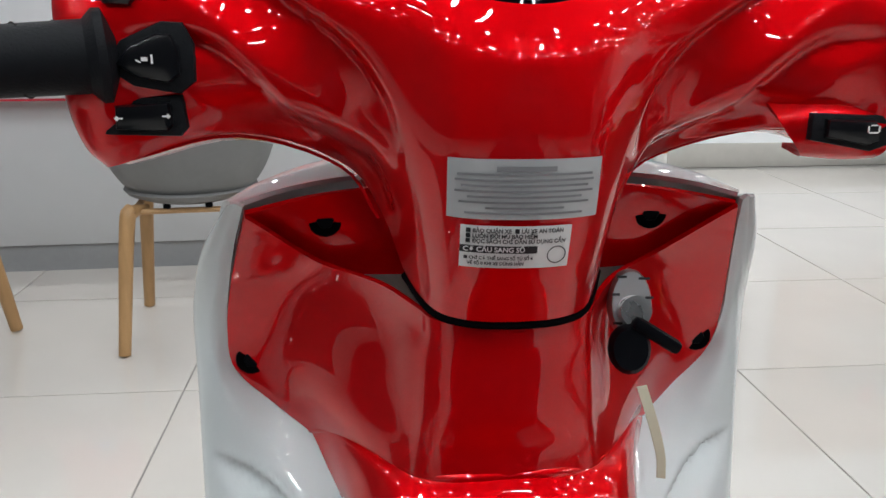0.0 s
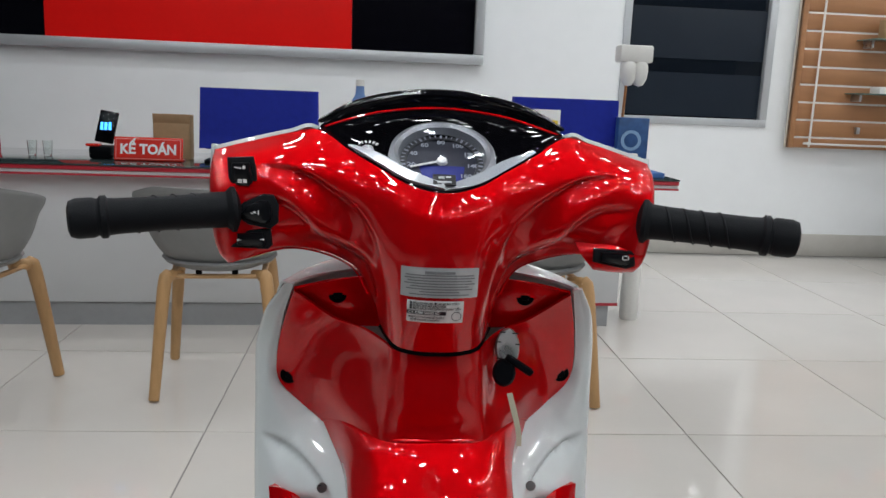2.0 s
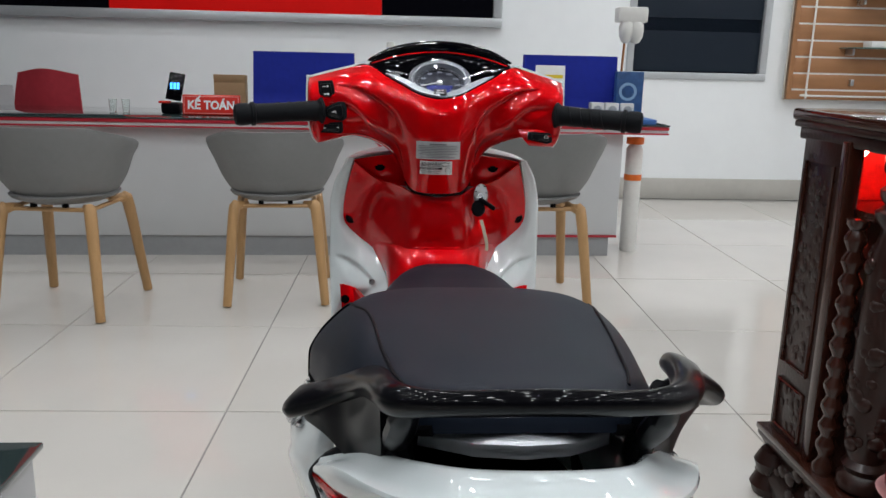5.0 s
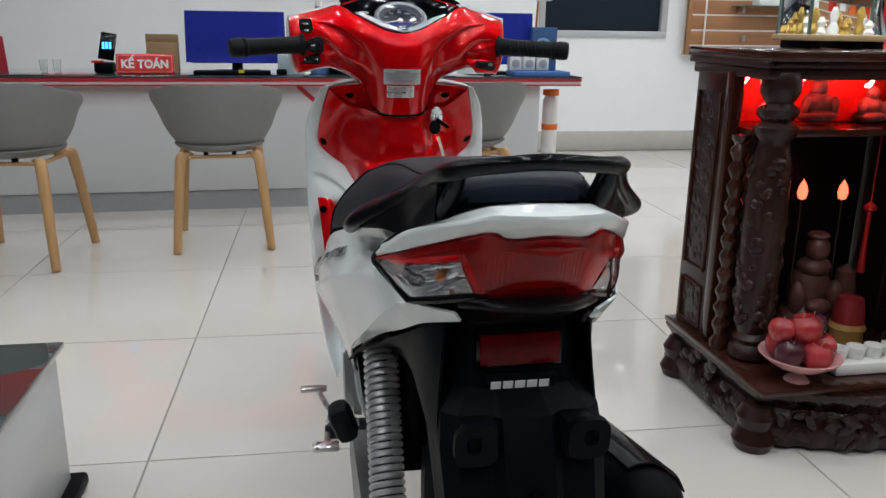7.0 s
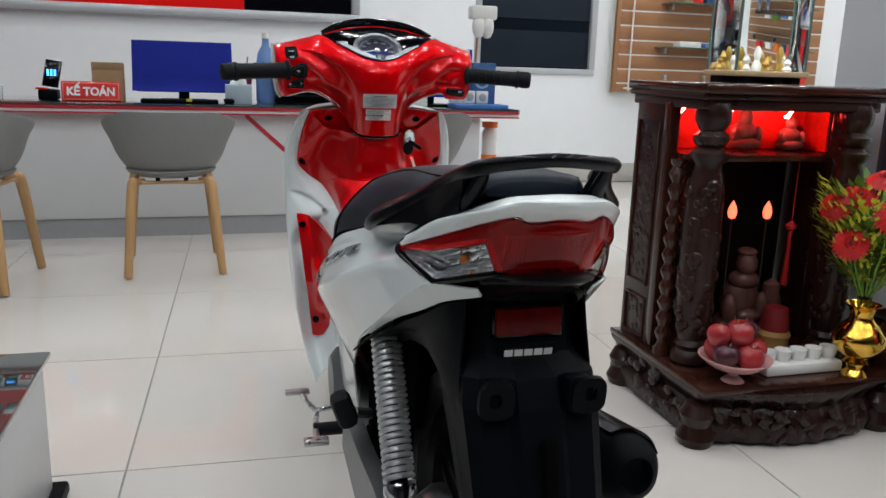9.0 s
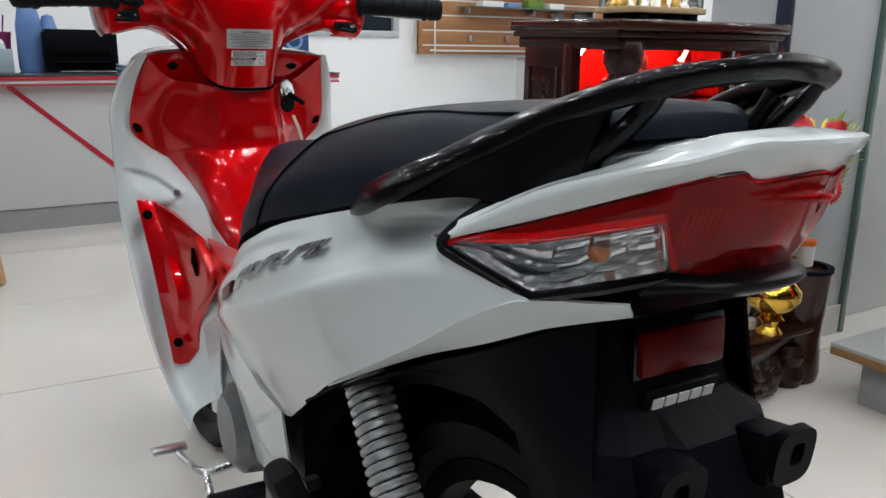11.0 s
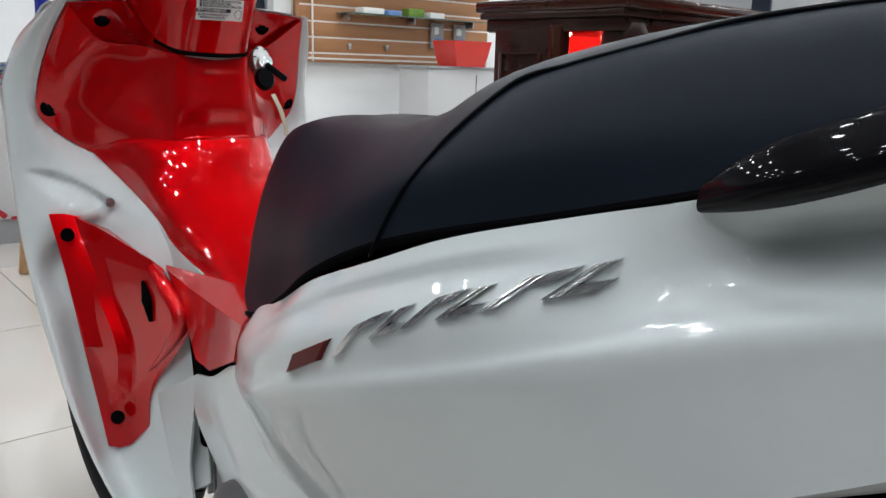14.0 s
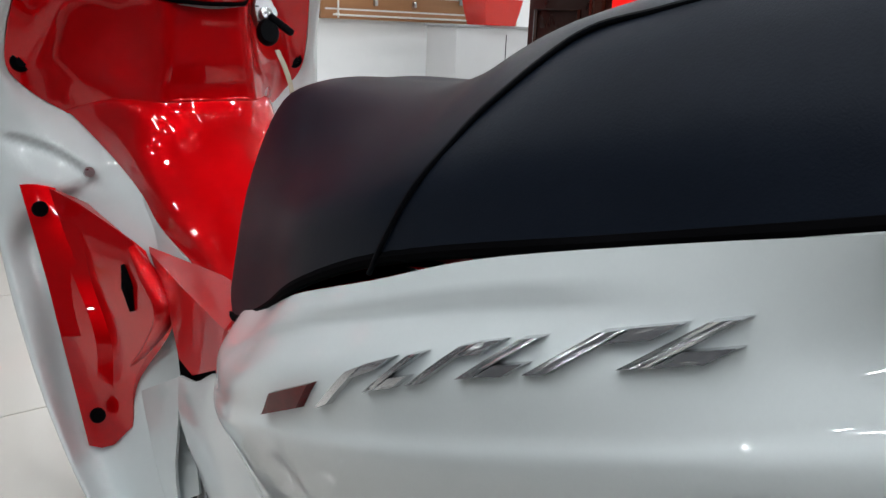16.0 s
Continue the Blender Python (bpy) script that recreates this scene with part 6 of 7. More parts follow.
oc = thing("office_chair", pose(-2.13, 4.35, 0, 0, 0, 160), "red mesh office chair behind the desk", "chair")
part("back", sheet(patch([[(-.24, .20, .50), (0, .23, .50), (.24, .20, .50)], [(-.25, .22, .72), (0, .26, .72), (.25, .22, .72)], [(-.22, .20, .94), (0, .23, .97), (.22, .20, .94)]], 6, 6), .012), "mesh_red", oc)
part("seat", box_bm((0, 0, .46), (.50, .48, .08), .03), "mesh_red", oc)
part("column", rod(bmesh.new(), (0, 0, .08), (0, 0, .42), .03), "black", oc)
for k in range(5):
    a = 2 * math.pi * k / 5
    part("foot", sweep(bmesh.new(), [(0, 0, .10), (.15 * math.cos(a), .15 * math.sin(a), .07), (.30 * math.cos(a), .30 * math.sin(a), .03)], [.03, .022, .03], 8, 4), "black", oc)
bs = thing("binder_shelf", pose(-3.25, 4.6, 0), "low dark cabinet with papers behind the desk", "cabinet")
part("body", box_bm((0, 0, .42), (1.1, .4, .84), .01), "desk_grey", bs)
for k in range(5):
    part("folder", box_bm((-.3 + k * .16, -.05, .89 + .01 * (k % 2)), (.13, .25, .10 + .03 * (k % 3)), .004), "sticker_white" if k % 2 else "black", bs)

# slatted display board with shelves
slats = thing("slat_board", pose(0, 0, 0), "walnut slatted display board with pale grooves and a white tube frame", "display board")
BX0, BX1, BZ0 = 3.03, 5.19, .83
part("backing", box_bm(((BX0 + BX1) / 2, 5.40, (BZ0 + 2.34) / 2), (BX1 - BX0, .03, 2.34 - BZ0)), mat("pale_groove", (.62, .55, .46), .5), slats)
zz = BZ0
heights = [.083] + [.127] * 11
for k, h in enumerate(heights):
    part("slat", box_bm(((BX0 + BX1) / 2, 5.372, zz + h / 2 - .005), (BX1 - BX0, .026, h - .014), .003), "slat", slats)
    zz += h
    part("groove_strip", box_bm(((BX0 + BX1) / 2, 5.373, zz - .005), (BX1 - BX0 - .01, .022, .0135)), "white_plastic", slats)
part("side_edge", box_bm((BX0 + .018, 5.365, (BZ0 + zz) / 2), (.036, .045, zz - BZ0), .003), "slat", slats)
part("tube_frame", sweep(bmesh.new(), [(BX0 + .15, 5.33, 2.3), (BX0 + .15, 5.33, 1.6), (BX0 + .15, 5.33, .90), (BX0 + .158, 5.33, .872), (BX0 + .185, 5.33, .862), (4.2, 5.33, .862), (5.18, 5.33, .862)], .008, 8, 3), "white_plastic", slats)
for x, z in ((3.55, .97), (3.95, .97)):
    part("hook", box_bm((x, 5.345, z), (.03, .03, .05), .004), "steel", slats)
for zs, x0, x1 in ((1.235, 3.42, 4.95), (1.615, 3.46, 4.95)):
    sh = thing("glass_shelf", pose(0, 0, 0), "green-edged glass shelf on the slat board", "shelf", "glass shelves")
    part("pane", box_bm(((x0 + x1) / 2, 5.24, zs), (x1 - x0, .23, .010), .002), "glass_edge", sh)
    for x in (x0 + .06, (x0 + x1) / 2, x1 - .06):
        part("bracket", box_bm((x, 5.30, zs - .03), (.02, .11, .05), .004), "steel", sh)
SHELF_ITEMS = [(3.68, 1.24, .22, .05, "porcelain"), (3.90, 1.24, .16, .04, "pale_blue"), (4.15, 1.24, .16, .07, "leaf"), (4.38, 1.24, .18, .05, "sticker_white"),
               (3.62, 1.62, .09, .14, "kraft"), (3.72, 1.62, .10, .15, "sign_red"), (3.85, 1.62, .12, .12, "blue_box"), (4.05, 1.62, .14, .13, "orange"), (4.3, 1.62, .14, .10, "porcelain"), (4.62, 1.62, .16, .14, "sign_red")]
for k, (x, z, w, h, c) in enumerate(SHELF_ITEMS):
    it = tagged(part("shelf_package", box_bm((x, 5.23, z + h / 2 + .0005), (w, .12, h), .006, Matrix.Rotation(radians(8 * math.sin(k * 2.3)), 3, "Z")), c), "small boxed accessory on the glass shelf", "package", "shelf goods")
for x in (4.52, 4.80):
    ph = thing("blister_pack", pose(x, 5.335, 1.10), "grey and blue blister pack hanging on the board", "package", "hanging packs")
    part("card", box_bm((0, 0, 0), (.15, .012, .22), .004), "desk_grey", ph)
    part("bubble_top", box_bm((-.02, -.012, .045), (.06, .02, .07), .01), "porcelain", ph)
    part("bubble_low", box_bm((.01, -.012, -.055), (.09, .02, .07), .01), "pale_blue", ph)
cabn = thing("low_cabinet", pose(3.76, 4.55, 0), "low white cabinet with a grey top", "cabinet")
part("body", box_bm((.55, .2, .405), (1.06, .38, .81), .006), "desk_white", cabn)
part("top", box_bm((.55, .2, .82), (1.10, .42, .02), .004), "desk_grey", cabn)
part("door_gap", box_bm((.55, .0085, .40), (.006, .003, .72)), "dark", cabn)
bk = thing("red_basket", pose(4.19, 4.62, .831), "tapered red plastic basket on the cabinet", "basket")
part("basket", sheet(np.array([[(sx * w, sy * w * .7, z) for sx, sy in ((-1, -1), (1, -1), (1, 1), (-1, 1), (-1, -1))] for w, z in ((.16, 0), (.185, .1), (.205, .205))]), .004), "sign_red", bk, smooth=False)
part("base", box_bm((0, 0, .004), (.32, .22, .006)), "sign_red", bk)

# low glass table
tab = thing("low_table", pose(-.742, .45, 0), "low white table with a black-green glass top", "table")
part("glass_top", box_bm((-.45, -.62, .352), (.90, 1.24, .014), .004), "top_glass", tab, "black-green glass top")
part("body", box_bm((-.45, -.62, .187), (.87, 1.21, .314), .006), "desk_white", tab)
part("door_line", box_bm((-.0135, -.5, .2), (.003, .003, .28)), "desk_grey", tab)
part("plinth", box_bm((-.435, -.605, .0175), (.90, 1.24, .033), .010), "black", tab)

# household shrine
shr = thing("wooden_shrine", pose(0, 0, 0), "carved dark rosewood household shrine lit red inside", "shrine")
SX0, SX1, SY0, SY1 = .895, 1.482, .435, .885
rows = []
for z, o in ((.012, .004), (.05, .014), (.085, .002), (.105, -.012), (.128, .0), (.152, .018), (.164, .018)):
    c = (SX0 + SX1) / 2
    row = []
    for k in range(41):
        u = k / 40
        px = SX0 - o + (SX1 - SX0 + .03 + 2 * o) * u
        bul = .07 * math.sin(math.pi * u) ** 1.5
        row.append((px, SY0 - .045 - bul - o - .006 * math.sin(u * 60) * (z < .13), z))
    rows.append(row)
front = np.array(rows)
bm = bmesh.new()
back = front.copy()
back[:, :, 1] = SY1 + .01
loop = np.concatenate([front, back[:, ::-1]], 1)
vs = grid(bm, loop, loop_v=True)
bm.faces.new(vs[-1])
bm.faces.new(vs[0])
part("plinth", bm, "shrine", shr, "carved bulging plinth", sharp=50)
for x, y in ((SX0 + .005, SY0 - .035), (SX0 + .015, SY1 - .03), (SX1 + .02, SY0 - .04), (SX1 + .02, SY1)):
    part("scroll_foot", lathe(bmesh.new(), [(.0005, 0), (.045, 0), (.055, .025), (.04, .06), (.05, .09), (.035, .12), (.0005, .13)], 14, Matrix.Translation((x, y, 0))), "shrine", shr)
rng = random.Random(5)
bm = bmesh.new()
for k in range(46):
    u = rng.random()
    x = SX0 + (SX1 - SX0 + .03) * u
    y = SY0 - .05 - .07 * math.sin(math.pi * u) ** 1.5 - .008
    bmesh.ops.create_icosphere(bm, subdivisions=1, radius=rng.uniform(.008, .02), matrix=Matrix.Translation((x, y, rng.uniform(.03, .11))) @ Matrix.Rotation(rng.uniform(-1, 1), 4, "Y") @ Matrix.Diagonal((1.7, .4, .8, 1)))
for k in range(26):
    bmesh.ops.create_icosphere(bm, subdivisions=1, radius=rng.uniform(.008, .02), matrix=Matrix.Translation((SX0 - .012, rng.uniform(SY0, SY1), rng.uniform(.03, .14))) @ Matrix.Diagonal((.5, 1.4, 1, 1)))
tagged(part("plinth_carving", bm, "shrine", shr), kind="stuff")
PT = .180
part("plinth_top", box_bm(((SX0 + SX1) / 2 + .012, .62, PT - .008), (SX1 - SX0 + .07, .56, .016), .004), "shrine_top", shr, "polished plinth board")
COLM = [(.040, PT), (.054, .188), (.054, .21), (.040, .225), (.048, .24), (.038, .255), (.046, .28), (.052, .36), (.054, .55), (.050, .70), (.040, .745), (.036, .765), (.052, .785), (.054, .80), (.036, .815), (.048, .83), (.050, .845), (.034, .86), (.048, .885), (.050, .91), (.042, .935)]
for x in (.955, 1.425):
    col = part("column", lathe(bmesh.new(), [(.0005, PT)] + COLM + [(.0005, .935)], 28, Matrix.Translation((x, .555, 0))), "shrine", shr, "turned and carved column", sharp=50)
    bm = bmesh.new()
    for k in range(90):
        a, z = rng.uniform(0, 6.28), rng.uniform(.29, .72)
        bmesh.ops.create_icosphere(bm, subdivisions=2, radius=rng.uniform(.008, .016), matrix=Matrix.Translation((x + .050 * math.cos(a), .555 + .050 * math.sin(a), z)) @ Matrix.Rotation(a, 4, "Z") @ Matrix.Diagonal((.6, 1.2, 1.2, 1)))
    tagged(part("relief", bm, "shrine", col), kind="stuff")
for x, nm in ((SX0 + .014, "side_panel"), (SX1 - .014, "side_panel")):
    sp = part(nm, box_bm((x, .785, .556), (.022, .19, .752), .004), "shrine", shr, "carved side panel")
    s = -1 if x < 1 else 1
    for y0, z0, h in ((.795, .62, .50), (.795, .26, .12)):
        part("raised_frame", sweep(bmesh.new(), [(x + s * .012, y0 - .06, z0 - h / 2), (x + s * .012, y0 + .06, z0 - h / 2), (x + s * .012, y0 + .06, z0 + h / 2), (x + s * .012, y0 - .06, z0 + h / 2), (x + s * .012, y0 - .06, z0 - h / 2)], .006, 6, 1, smooth=False), "shrine_top", sp)
        bm = bmesh.new()
        for k in range(int(80 * h / .5)):
            bmesh.ops.create_icosphere(bm, subdivisions=1, radius=rng.uniform(.007, .014), matrix=Matrix.Translation((x + s * .010, y0 + rng.uniform(-.045, .045), z0 + rng.uniform(-.45, .45) * h)) @ Matrix.Diagonal((.5, 1, 1.3, 1)))
        tagged(part("carving", bm, "shrine", sp), kind="stuff")
    part("corner_post", box_bm((x, .692, .556), (.034, .036, .752), .006), "shrine_top", sp)
    bal = [(.0005, PT), (.026, PT), (.026, .20), (.016, .215)]
    for k in range(11):
        z = .225 + k * .048
        bal += [(.016, z), (.0245, z + .018), (.0245, z + .028), (.016, z + .044)]
    part("baluster", lathe(bmesh.new(), bal + [(.024, .76), (.024, .772), (.0005, .774)], 16, Matrix.Translation((x, .632, 0))), "shrine_top", shr, "slim turned baluster")
part("back_panel", box_bm(((SX0 + SX1) / 2, .872, .556), (SX1 - SX0 - .06, .02, .752)), mat("black_lacquer", (.006, .003, .003), .3, vary=.2), shr, "black lacquered back")
part("inner_shelf", box_bm(((SX0 + SX1) / 2, .73, .776), (SX1 - SX0 - .064, .25, .020), .003), "shrine_top", shr, "upper shelf")
part("niche_back", box_bm(((SX0 + SX1) / 2, .80, .852), (SX1 - SX0 - .06, .012, .13)), "niche_red", shr, "red carved niche back")
for x in (SX0 + .032, SX1 - .032):
    part("niche_side", box_bm((x, .74, .852), (.010, .11, .13)), "niche_red", shr, "red niche side")
part("cornice_low", box_bm(((SX0 + SX1) / 2, .716, .932), (SX1 - SX0 - .005, .39, .03), .006), "shrine", shr)
part("cornice_mid", box_bm(((SX0 + SX1) / 2, .718, .953), (SX1 - SX0 + .012, .415, .016), .005), "shrine", shr)
part("cornice_top", box_bm(((SX0 + SX1) / 2 + .006, .722, .974), (SX1 - SX0 + .022, .445, .028), .008), "shrine_top", shr, "moulded top board")
for p in ([(.930, .70, .925), (.938, .70, .900), (.958, .70, .925)], [(1.298, .70, .893), (1.306, .70, .890), (1.326, .70, .922)]):
    part("led_strip", sweep(bmesh.new(), p, .005, 8, 1, smooth=False), "red_led", shr, "glowing red neon strip")
for k in range(6):
    part("led_dot", lathe(bmesh.new(), [(.0005, 0), (.005, .002), (.0005, .006)], 8, Matrix.Translation((1.061 + k * .0125, .70, .860 + .0155 * k - .0011 * k * k))), "red_led", shr)
for x, z in ((1.151, .603), (1.276, .600)):
    st = part("flame_lamp", lathe(bmesh.new(), [(.0005, -.024), (.010, -.02), (.014, -.004), (.011, .014), (.0005, .034)], 14, Matrix.Translation((x, .70, z))), "red_bulb", shr, "glowing red flame bulb")
    part("lamp_stem", rod(bmesh.new(), (x, .70, PT), (x, .70, z - .022), .003, seg=8), "shrine", st)
ts = thing("tassel", pose(1.37, .70, 0), "red tassel hanging under the shrine shelf", "tassel")
part("cord", rod(bmesh.new(), (0, 0, .765), (0, 0, .56), .0015, seg=6), "petal", ts)
part("knot", lathe(bmesh.new(), [(.0005, .535), (.016, .545), (.018, .555), (.0005, .57)], 12), "petal", ts)
part("fringe", lathe(bmesh.new(), [(.0005, .36), (.011, .36), (.007, .45), (.006, .54), (.0005, .54)], 10), "petal", ts)
M["figure_pink"] = mat("painted_figure", (0.12, 0.045, 0.038), 0.4, vary=0.5, noise_scale=45)
bm = bmesh.new()
for c, r in (((0, 0, .055), (.088, .062, .055)), ((0, .008, .135), (.062, .050, .085)), ((0, -.004, .205), (.050, .042, .032)), ((0, -.012, .258), (.033, .033, .040)), ((0, -.008, .296), (.030, .030, .014)), ((-.058, -.026, .118), (.022, .026, .050)), ((.058, -.026, .118), (.022, .026, .050)), ((0, -.048, .098), (.040, .024, .022))):
    bmesh.ops.create_icosphere(bm, subdivisions=3, radius=1, matrix=Matrix.Translation((1.215 + c[0], .70 + c[1], PT + c[2])) @ Matrix.Diagonal((*r, 1)))
fg = tagged(part("figurine", bm, "figure_pink"), "plain pinkish seated figurine inside the shrine", "figurine")
fg2 = tagged(part("figurine", lathe(bmesh.new(), [(.0005, PT), (.045, PT), (.05, .22), (.04, .28), (.028, .33), (.026, .36), (.0005, .38)], 18, Matrix.Translation((1.34, .72, 0))), "figure_pink"), "plain squat dark figurine inside the shrine", "figurine")
for x, k in ((1.185, 1.0), (1.350, .82)):
    bm = bmesh.new()
    for c, r in (((0, 0, .022), (.062, .036, .022)), ((0, .004, .055), (.046, .030, .036)), ((0, 0, .100), (.022, .022, .026)), ((-.042, -.012, .050), (.014, .014, .026)), ((.042, -.012, .050), (.014, .014, .026))):
        bmesh.ops.create_icosphere(bm, subdivisions=2, radius=k, matrix=Matrix.Translation((x + c[0] * k, .735 + c[1] * k, .7865 + c[2] * k)) @ Matrix.Diagonal((*r, 1)))
    tagged(part("figurine", bm, "stone"), "plain grey seated figurine on the red-lit shelf", "figurine", "figurines on the shelf")
ib = thing("incense_pot", pose(1.275, .60, PT), "yellow ceramic incense pot with a red rim", "pot")
part("pot", lathe(bmesh.new(), [(.0005, 0), (.036, 0), (.046, .02), (.044, .04), (.050, .055), (.044, .07), (.036, .065), (.0005, .06)], 24), mat("yellow_ceramic", (.40, .22, .07), .35), ib)
part("ash", lathe(bmesh.new(), [(.0005, .06), (.044, .06), (.042, .10), (.034, .14), (.0005, .15)], 18), mat("dark_red_paper", (.20, .008, .010), .6), ib, "red paper tips")

# offerings on the plinth
BX, BY, BZ = 1.0 - 1.02, .40 - .44, PT - .217
bw = thing("fruit_bowl", pose(1.0, .40, PT), "pink glass footed bowl", "bowl")
part("bowl", lathe(bmesh.new(), [(.0005, .028), (.025, .03), (.070, .045), (.098, .068), (.100, .072), (.095, .072), (.065, .052), (.0005, .038)], 32), "pink_bowl", bw)
part("foot", lathe(bmesh.new(), [(.0005, 0), (.032, 0), (.026, .008), (.013, .016), (.016, .03), (.0005, .032)], 20), "pink_bowl", bw)


def fruit(x, y, z, r, k, label):
    f = thing("apple", pose(x, y, z, 12 * math.sin(x * 90), 14 * math.cos(y * 70), x * 1000), label, "apple", "fruit in the bowl")
    part("flesh", lathe(bmesh.new(), [(.0005, -r * .82), (r * .45, -r * .9), (r * .86, -r * .5), (r, .05 * r), (r * .88, r * .55), (r * .5, r * .86), (r * .18, r * .8), (.0005, r * .66)], 20), k, f)
    part("stalk", rod(bmesh.new(), (0, 0, r * .66), (.003, 0, r * 1.05), .0014, seg=6), "kraft", f)


for x, y, z, r, k in ((.975, .415, .302, .038, "plum"), (1.035, .395, .300, .039, "apple"), (1.075, .44, .303, .039, "apple"), (.985, .475, .305, .038, "apple"), (1.045, .485, .304, .036, "apple"), (1.02, .432, .356, .041, "apple"), (.965, .445, .352, .034, "apple"), (1.06, .46, .355, .034, "plum")):
    fruit(x + BX, y + BY, z + BZ, r, k, "glossy red apple in the pink bowl" if k == "apple" else "dark purple-red apple in the pink bowl")
tr = thing("cup_tray", pose(1.235, .435, PT, 0, 0, 1), "white porcelain tray of five small cups", "tray")
part("tray", box_bm((0, 0, .018), (.26, .075, .034), .008), "porcelain", tr)
for k in range(5):
    part("cup", lathe(bmesh.new(), [(.0005, .034), (.018, .034), (.023, .05), (.025, .068), (.022, .068), (.018, .045), (.0005, .04)], 20, Matrix.Translation((-.104 + k * .052, 0, 0))), "porcelain", tr, "small white cup")
va = thing("gold_vase", pose(1.385, .378, PT) @ Matrix.Diagonal((1.38, 1.38, 1.38, 1)), "polished gold vase with red flowers", "vase")
part("vase", lathe(bmesh.new(), [(.0005, 0), (.026, 0), (.024, .006), (.016, .018), (.020, .032), (.027, .036), (.020, .046), (.040, .065), (.053, .09), (.052, .112), (.036, .135), (.024, .15), (.022, .165), (.030, .185), (.036, .192), (.034, .192), (.02, .165), (.0005, .16)], 32, Matrix.Diagonal((1, 1, .8, 1))), "gold", va, "bulbous gold vase")


def gerbera(x, y, z, r, tilt, turn):
    """A flower of many narrow petals round a dark heart."""
    m = pose(x, y, z, tilt, 0, turn)
    bm = bmesh.new()
    for ring, (n, rr, lift) in enumerate(((26, r, .0), (22, r * .80, .006), (16, r * .58, .011), (10, r * .38, .014))):
        for k in range(n):
            a = 2 * math.pi * k / n + ring * .15
            w = rr * 6.2 / n
            c, s2 = math.cos(a), math.sin(a)
            pts = [(rr * .15, -w * .3, lift), (rr * .6, -w * .75, lift + .006), (rr, 0, lift - .002), (rr * .6, w * .75, lift + .006), (rr * .15, w * .3, lift)]
            bm.faces.new([bm.verts.new(m @ Vector((px * c - py * s2, px * s2 + py * c, pz))) for px, py, pz in pts])
    return bm, m


fl_rng = random.Random(11)
FLOWERS = [(-0.055, -0.001, 0.281, 0.038, 72, -42), (-0.011, -0.051, 0.343, 0.039, 66, -38), (0.024, -0.066, 0.292, 0.032, 76, -30), (-0.035, 0.009, 0.373, 0.032, 55, -50), (-0.072, 0.033, 0.351, 0.036, 62, -64), (-0.004, -0.007, 0.407, 0.035, 28, -45), (0.049, -0.051, 0.365, 0.033, 50, -20), (0.057, -0.049, 0.396, 0.026, 40, -10), (0.09, 0.03, 0.35, 0.032, 50, 60), (-0.02, 0.05, 0.37, 0.03, 40, 170)]
for x, y, z, r, tilt, turn in FLOWERS:
    bm, m = gerbera(x, y, z, r, tilt, turn)
    f = part("flower", bm, "petal", va, "red gerbera-like flower", smooth=False)
    part("heart", lathe(bmesh.new(), [(.0005, .012), (r * .14, .014), (r * .12, .018), (.0005, .019)], 12, m), "petal_dark", f)
    part("stem", sweep(bmesh.new(), [(x * .15, y * .15, .17), (x * .6, y * .6, .17 + (z - .17) * .5), (x, y, z)], .0022, 6, 4), "leaf", f)
for name, k, n in (("leaf_spray", "leaf", 600), ("fern_spray", "leaf_yellow", 1300)):
    bm = bmesh.new()
    for i in range(n):
        a, t = fl_rng.uniform(0, 6.28), fl_rng.uniform(.25, 1.05)
        rad = .125 * t * (1 if k == "leaf_yellow" else .8)
        c = Vector((rad * math.cos(a) + .040, rad * math.sin(a) * .7 + .035, .18 + .165 * t + fl_rng.uniform(-.06, .05)))
        d = Vector((math.cos(a), math.sin(a), fl_rng.uniform(.2, 1.4))).normalized()
        s2 = d.cross(Vector((0, 0, 1))).normalized()
        L, w = (fl_rng.uniform(.025, .055), fl_rng.uniform(.005, .011)) if k == "leaf" else (fl_rng.uniform(.015, .035), fl_rng.uniform(.003, .006))
        bm.faces.new([bm.verts.new(p) for p in (c, c + d * L * .5 + s2 * w, c + d * L, c + d * L * .5 - s2 * w)])
    tagged(part(name, bm, k, va, "loose green leaves" if k == "leaf" else "yellow-green fern sprigs", smooth=False), kind="stuff")

wd = thing("wooden_drum", pose(1.565, .425, 0) @ Matrix.Diagonal((1, 1, .84, 1)), "dark wooden drum stool with a burnt rim", "stool")
part("body", lathe(bmesh.new(), [(.0005, 0), (.075, 0), (.08, .03), (.072, .15), (.08, .36), (.082, .385), (.07, .385), (.0005, .37)], 22), "shrine_top", wd)
part("rim", lathe(bmesh.new(), [(.066, .384), (.084, .384), (.084, .396), (.066, .396)], 22), "black", wd)
tp2 = thing("tea_light", pose(1.565, .425, .334), "small glass with an orange cap", "candle")
part("glass", lathe(bmesh.new(), [(.0005, 0), (.026, 0), (.028, .06), (.0005, .06)], 18), "white_plastic", tp2)
part("cap", lathe(bmesh.new(), [(.0005, .06), (.03, .06), (.03, .074), (.0005, .074)], 18), "orange", tp2)

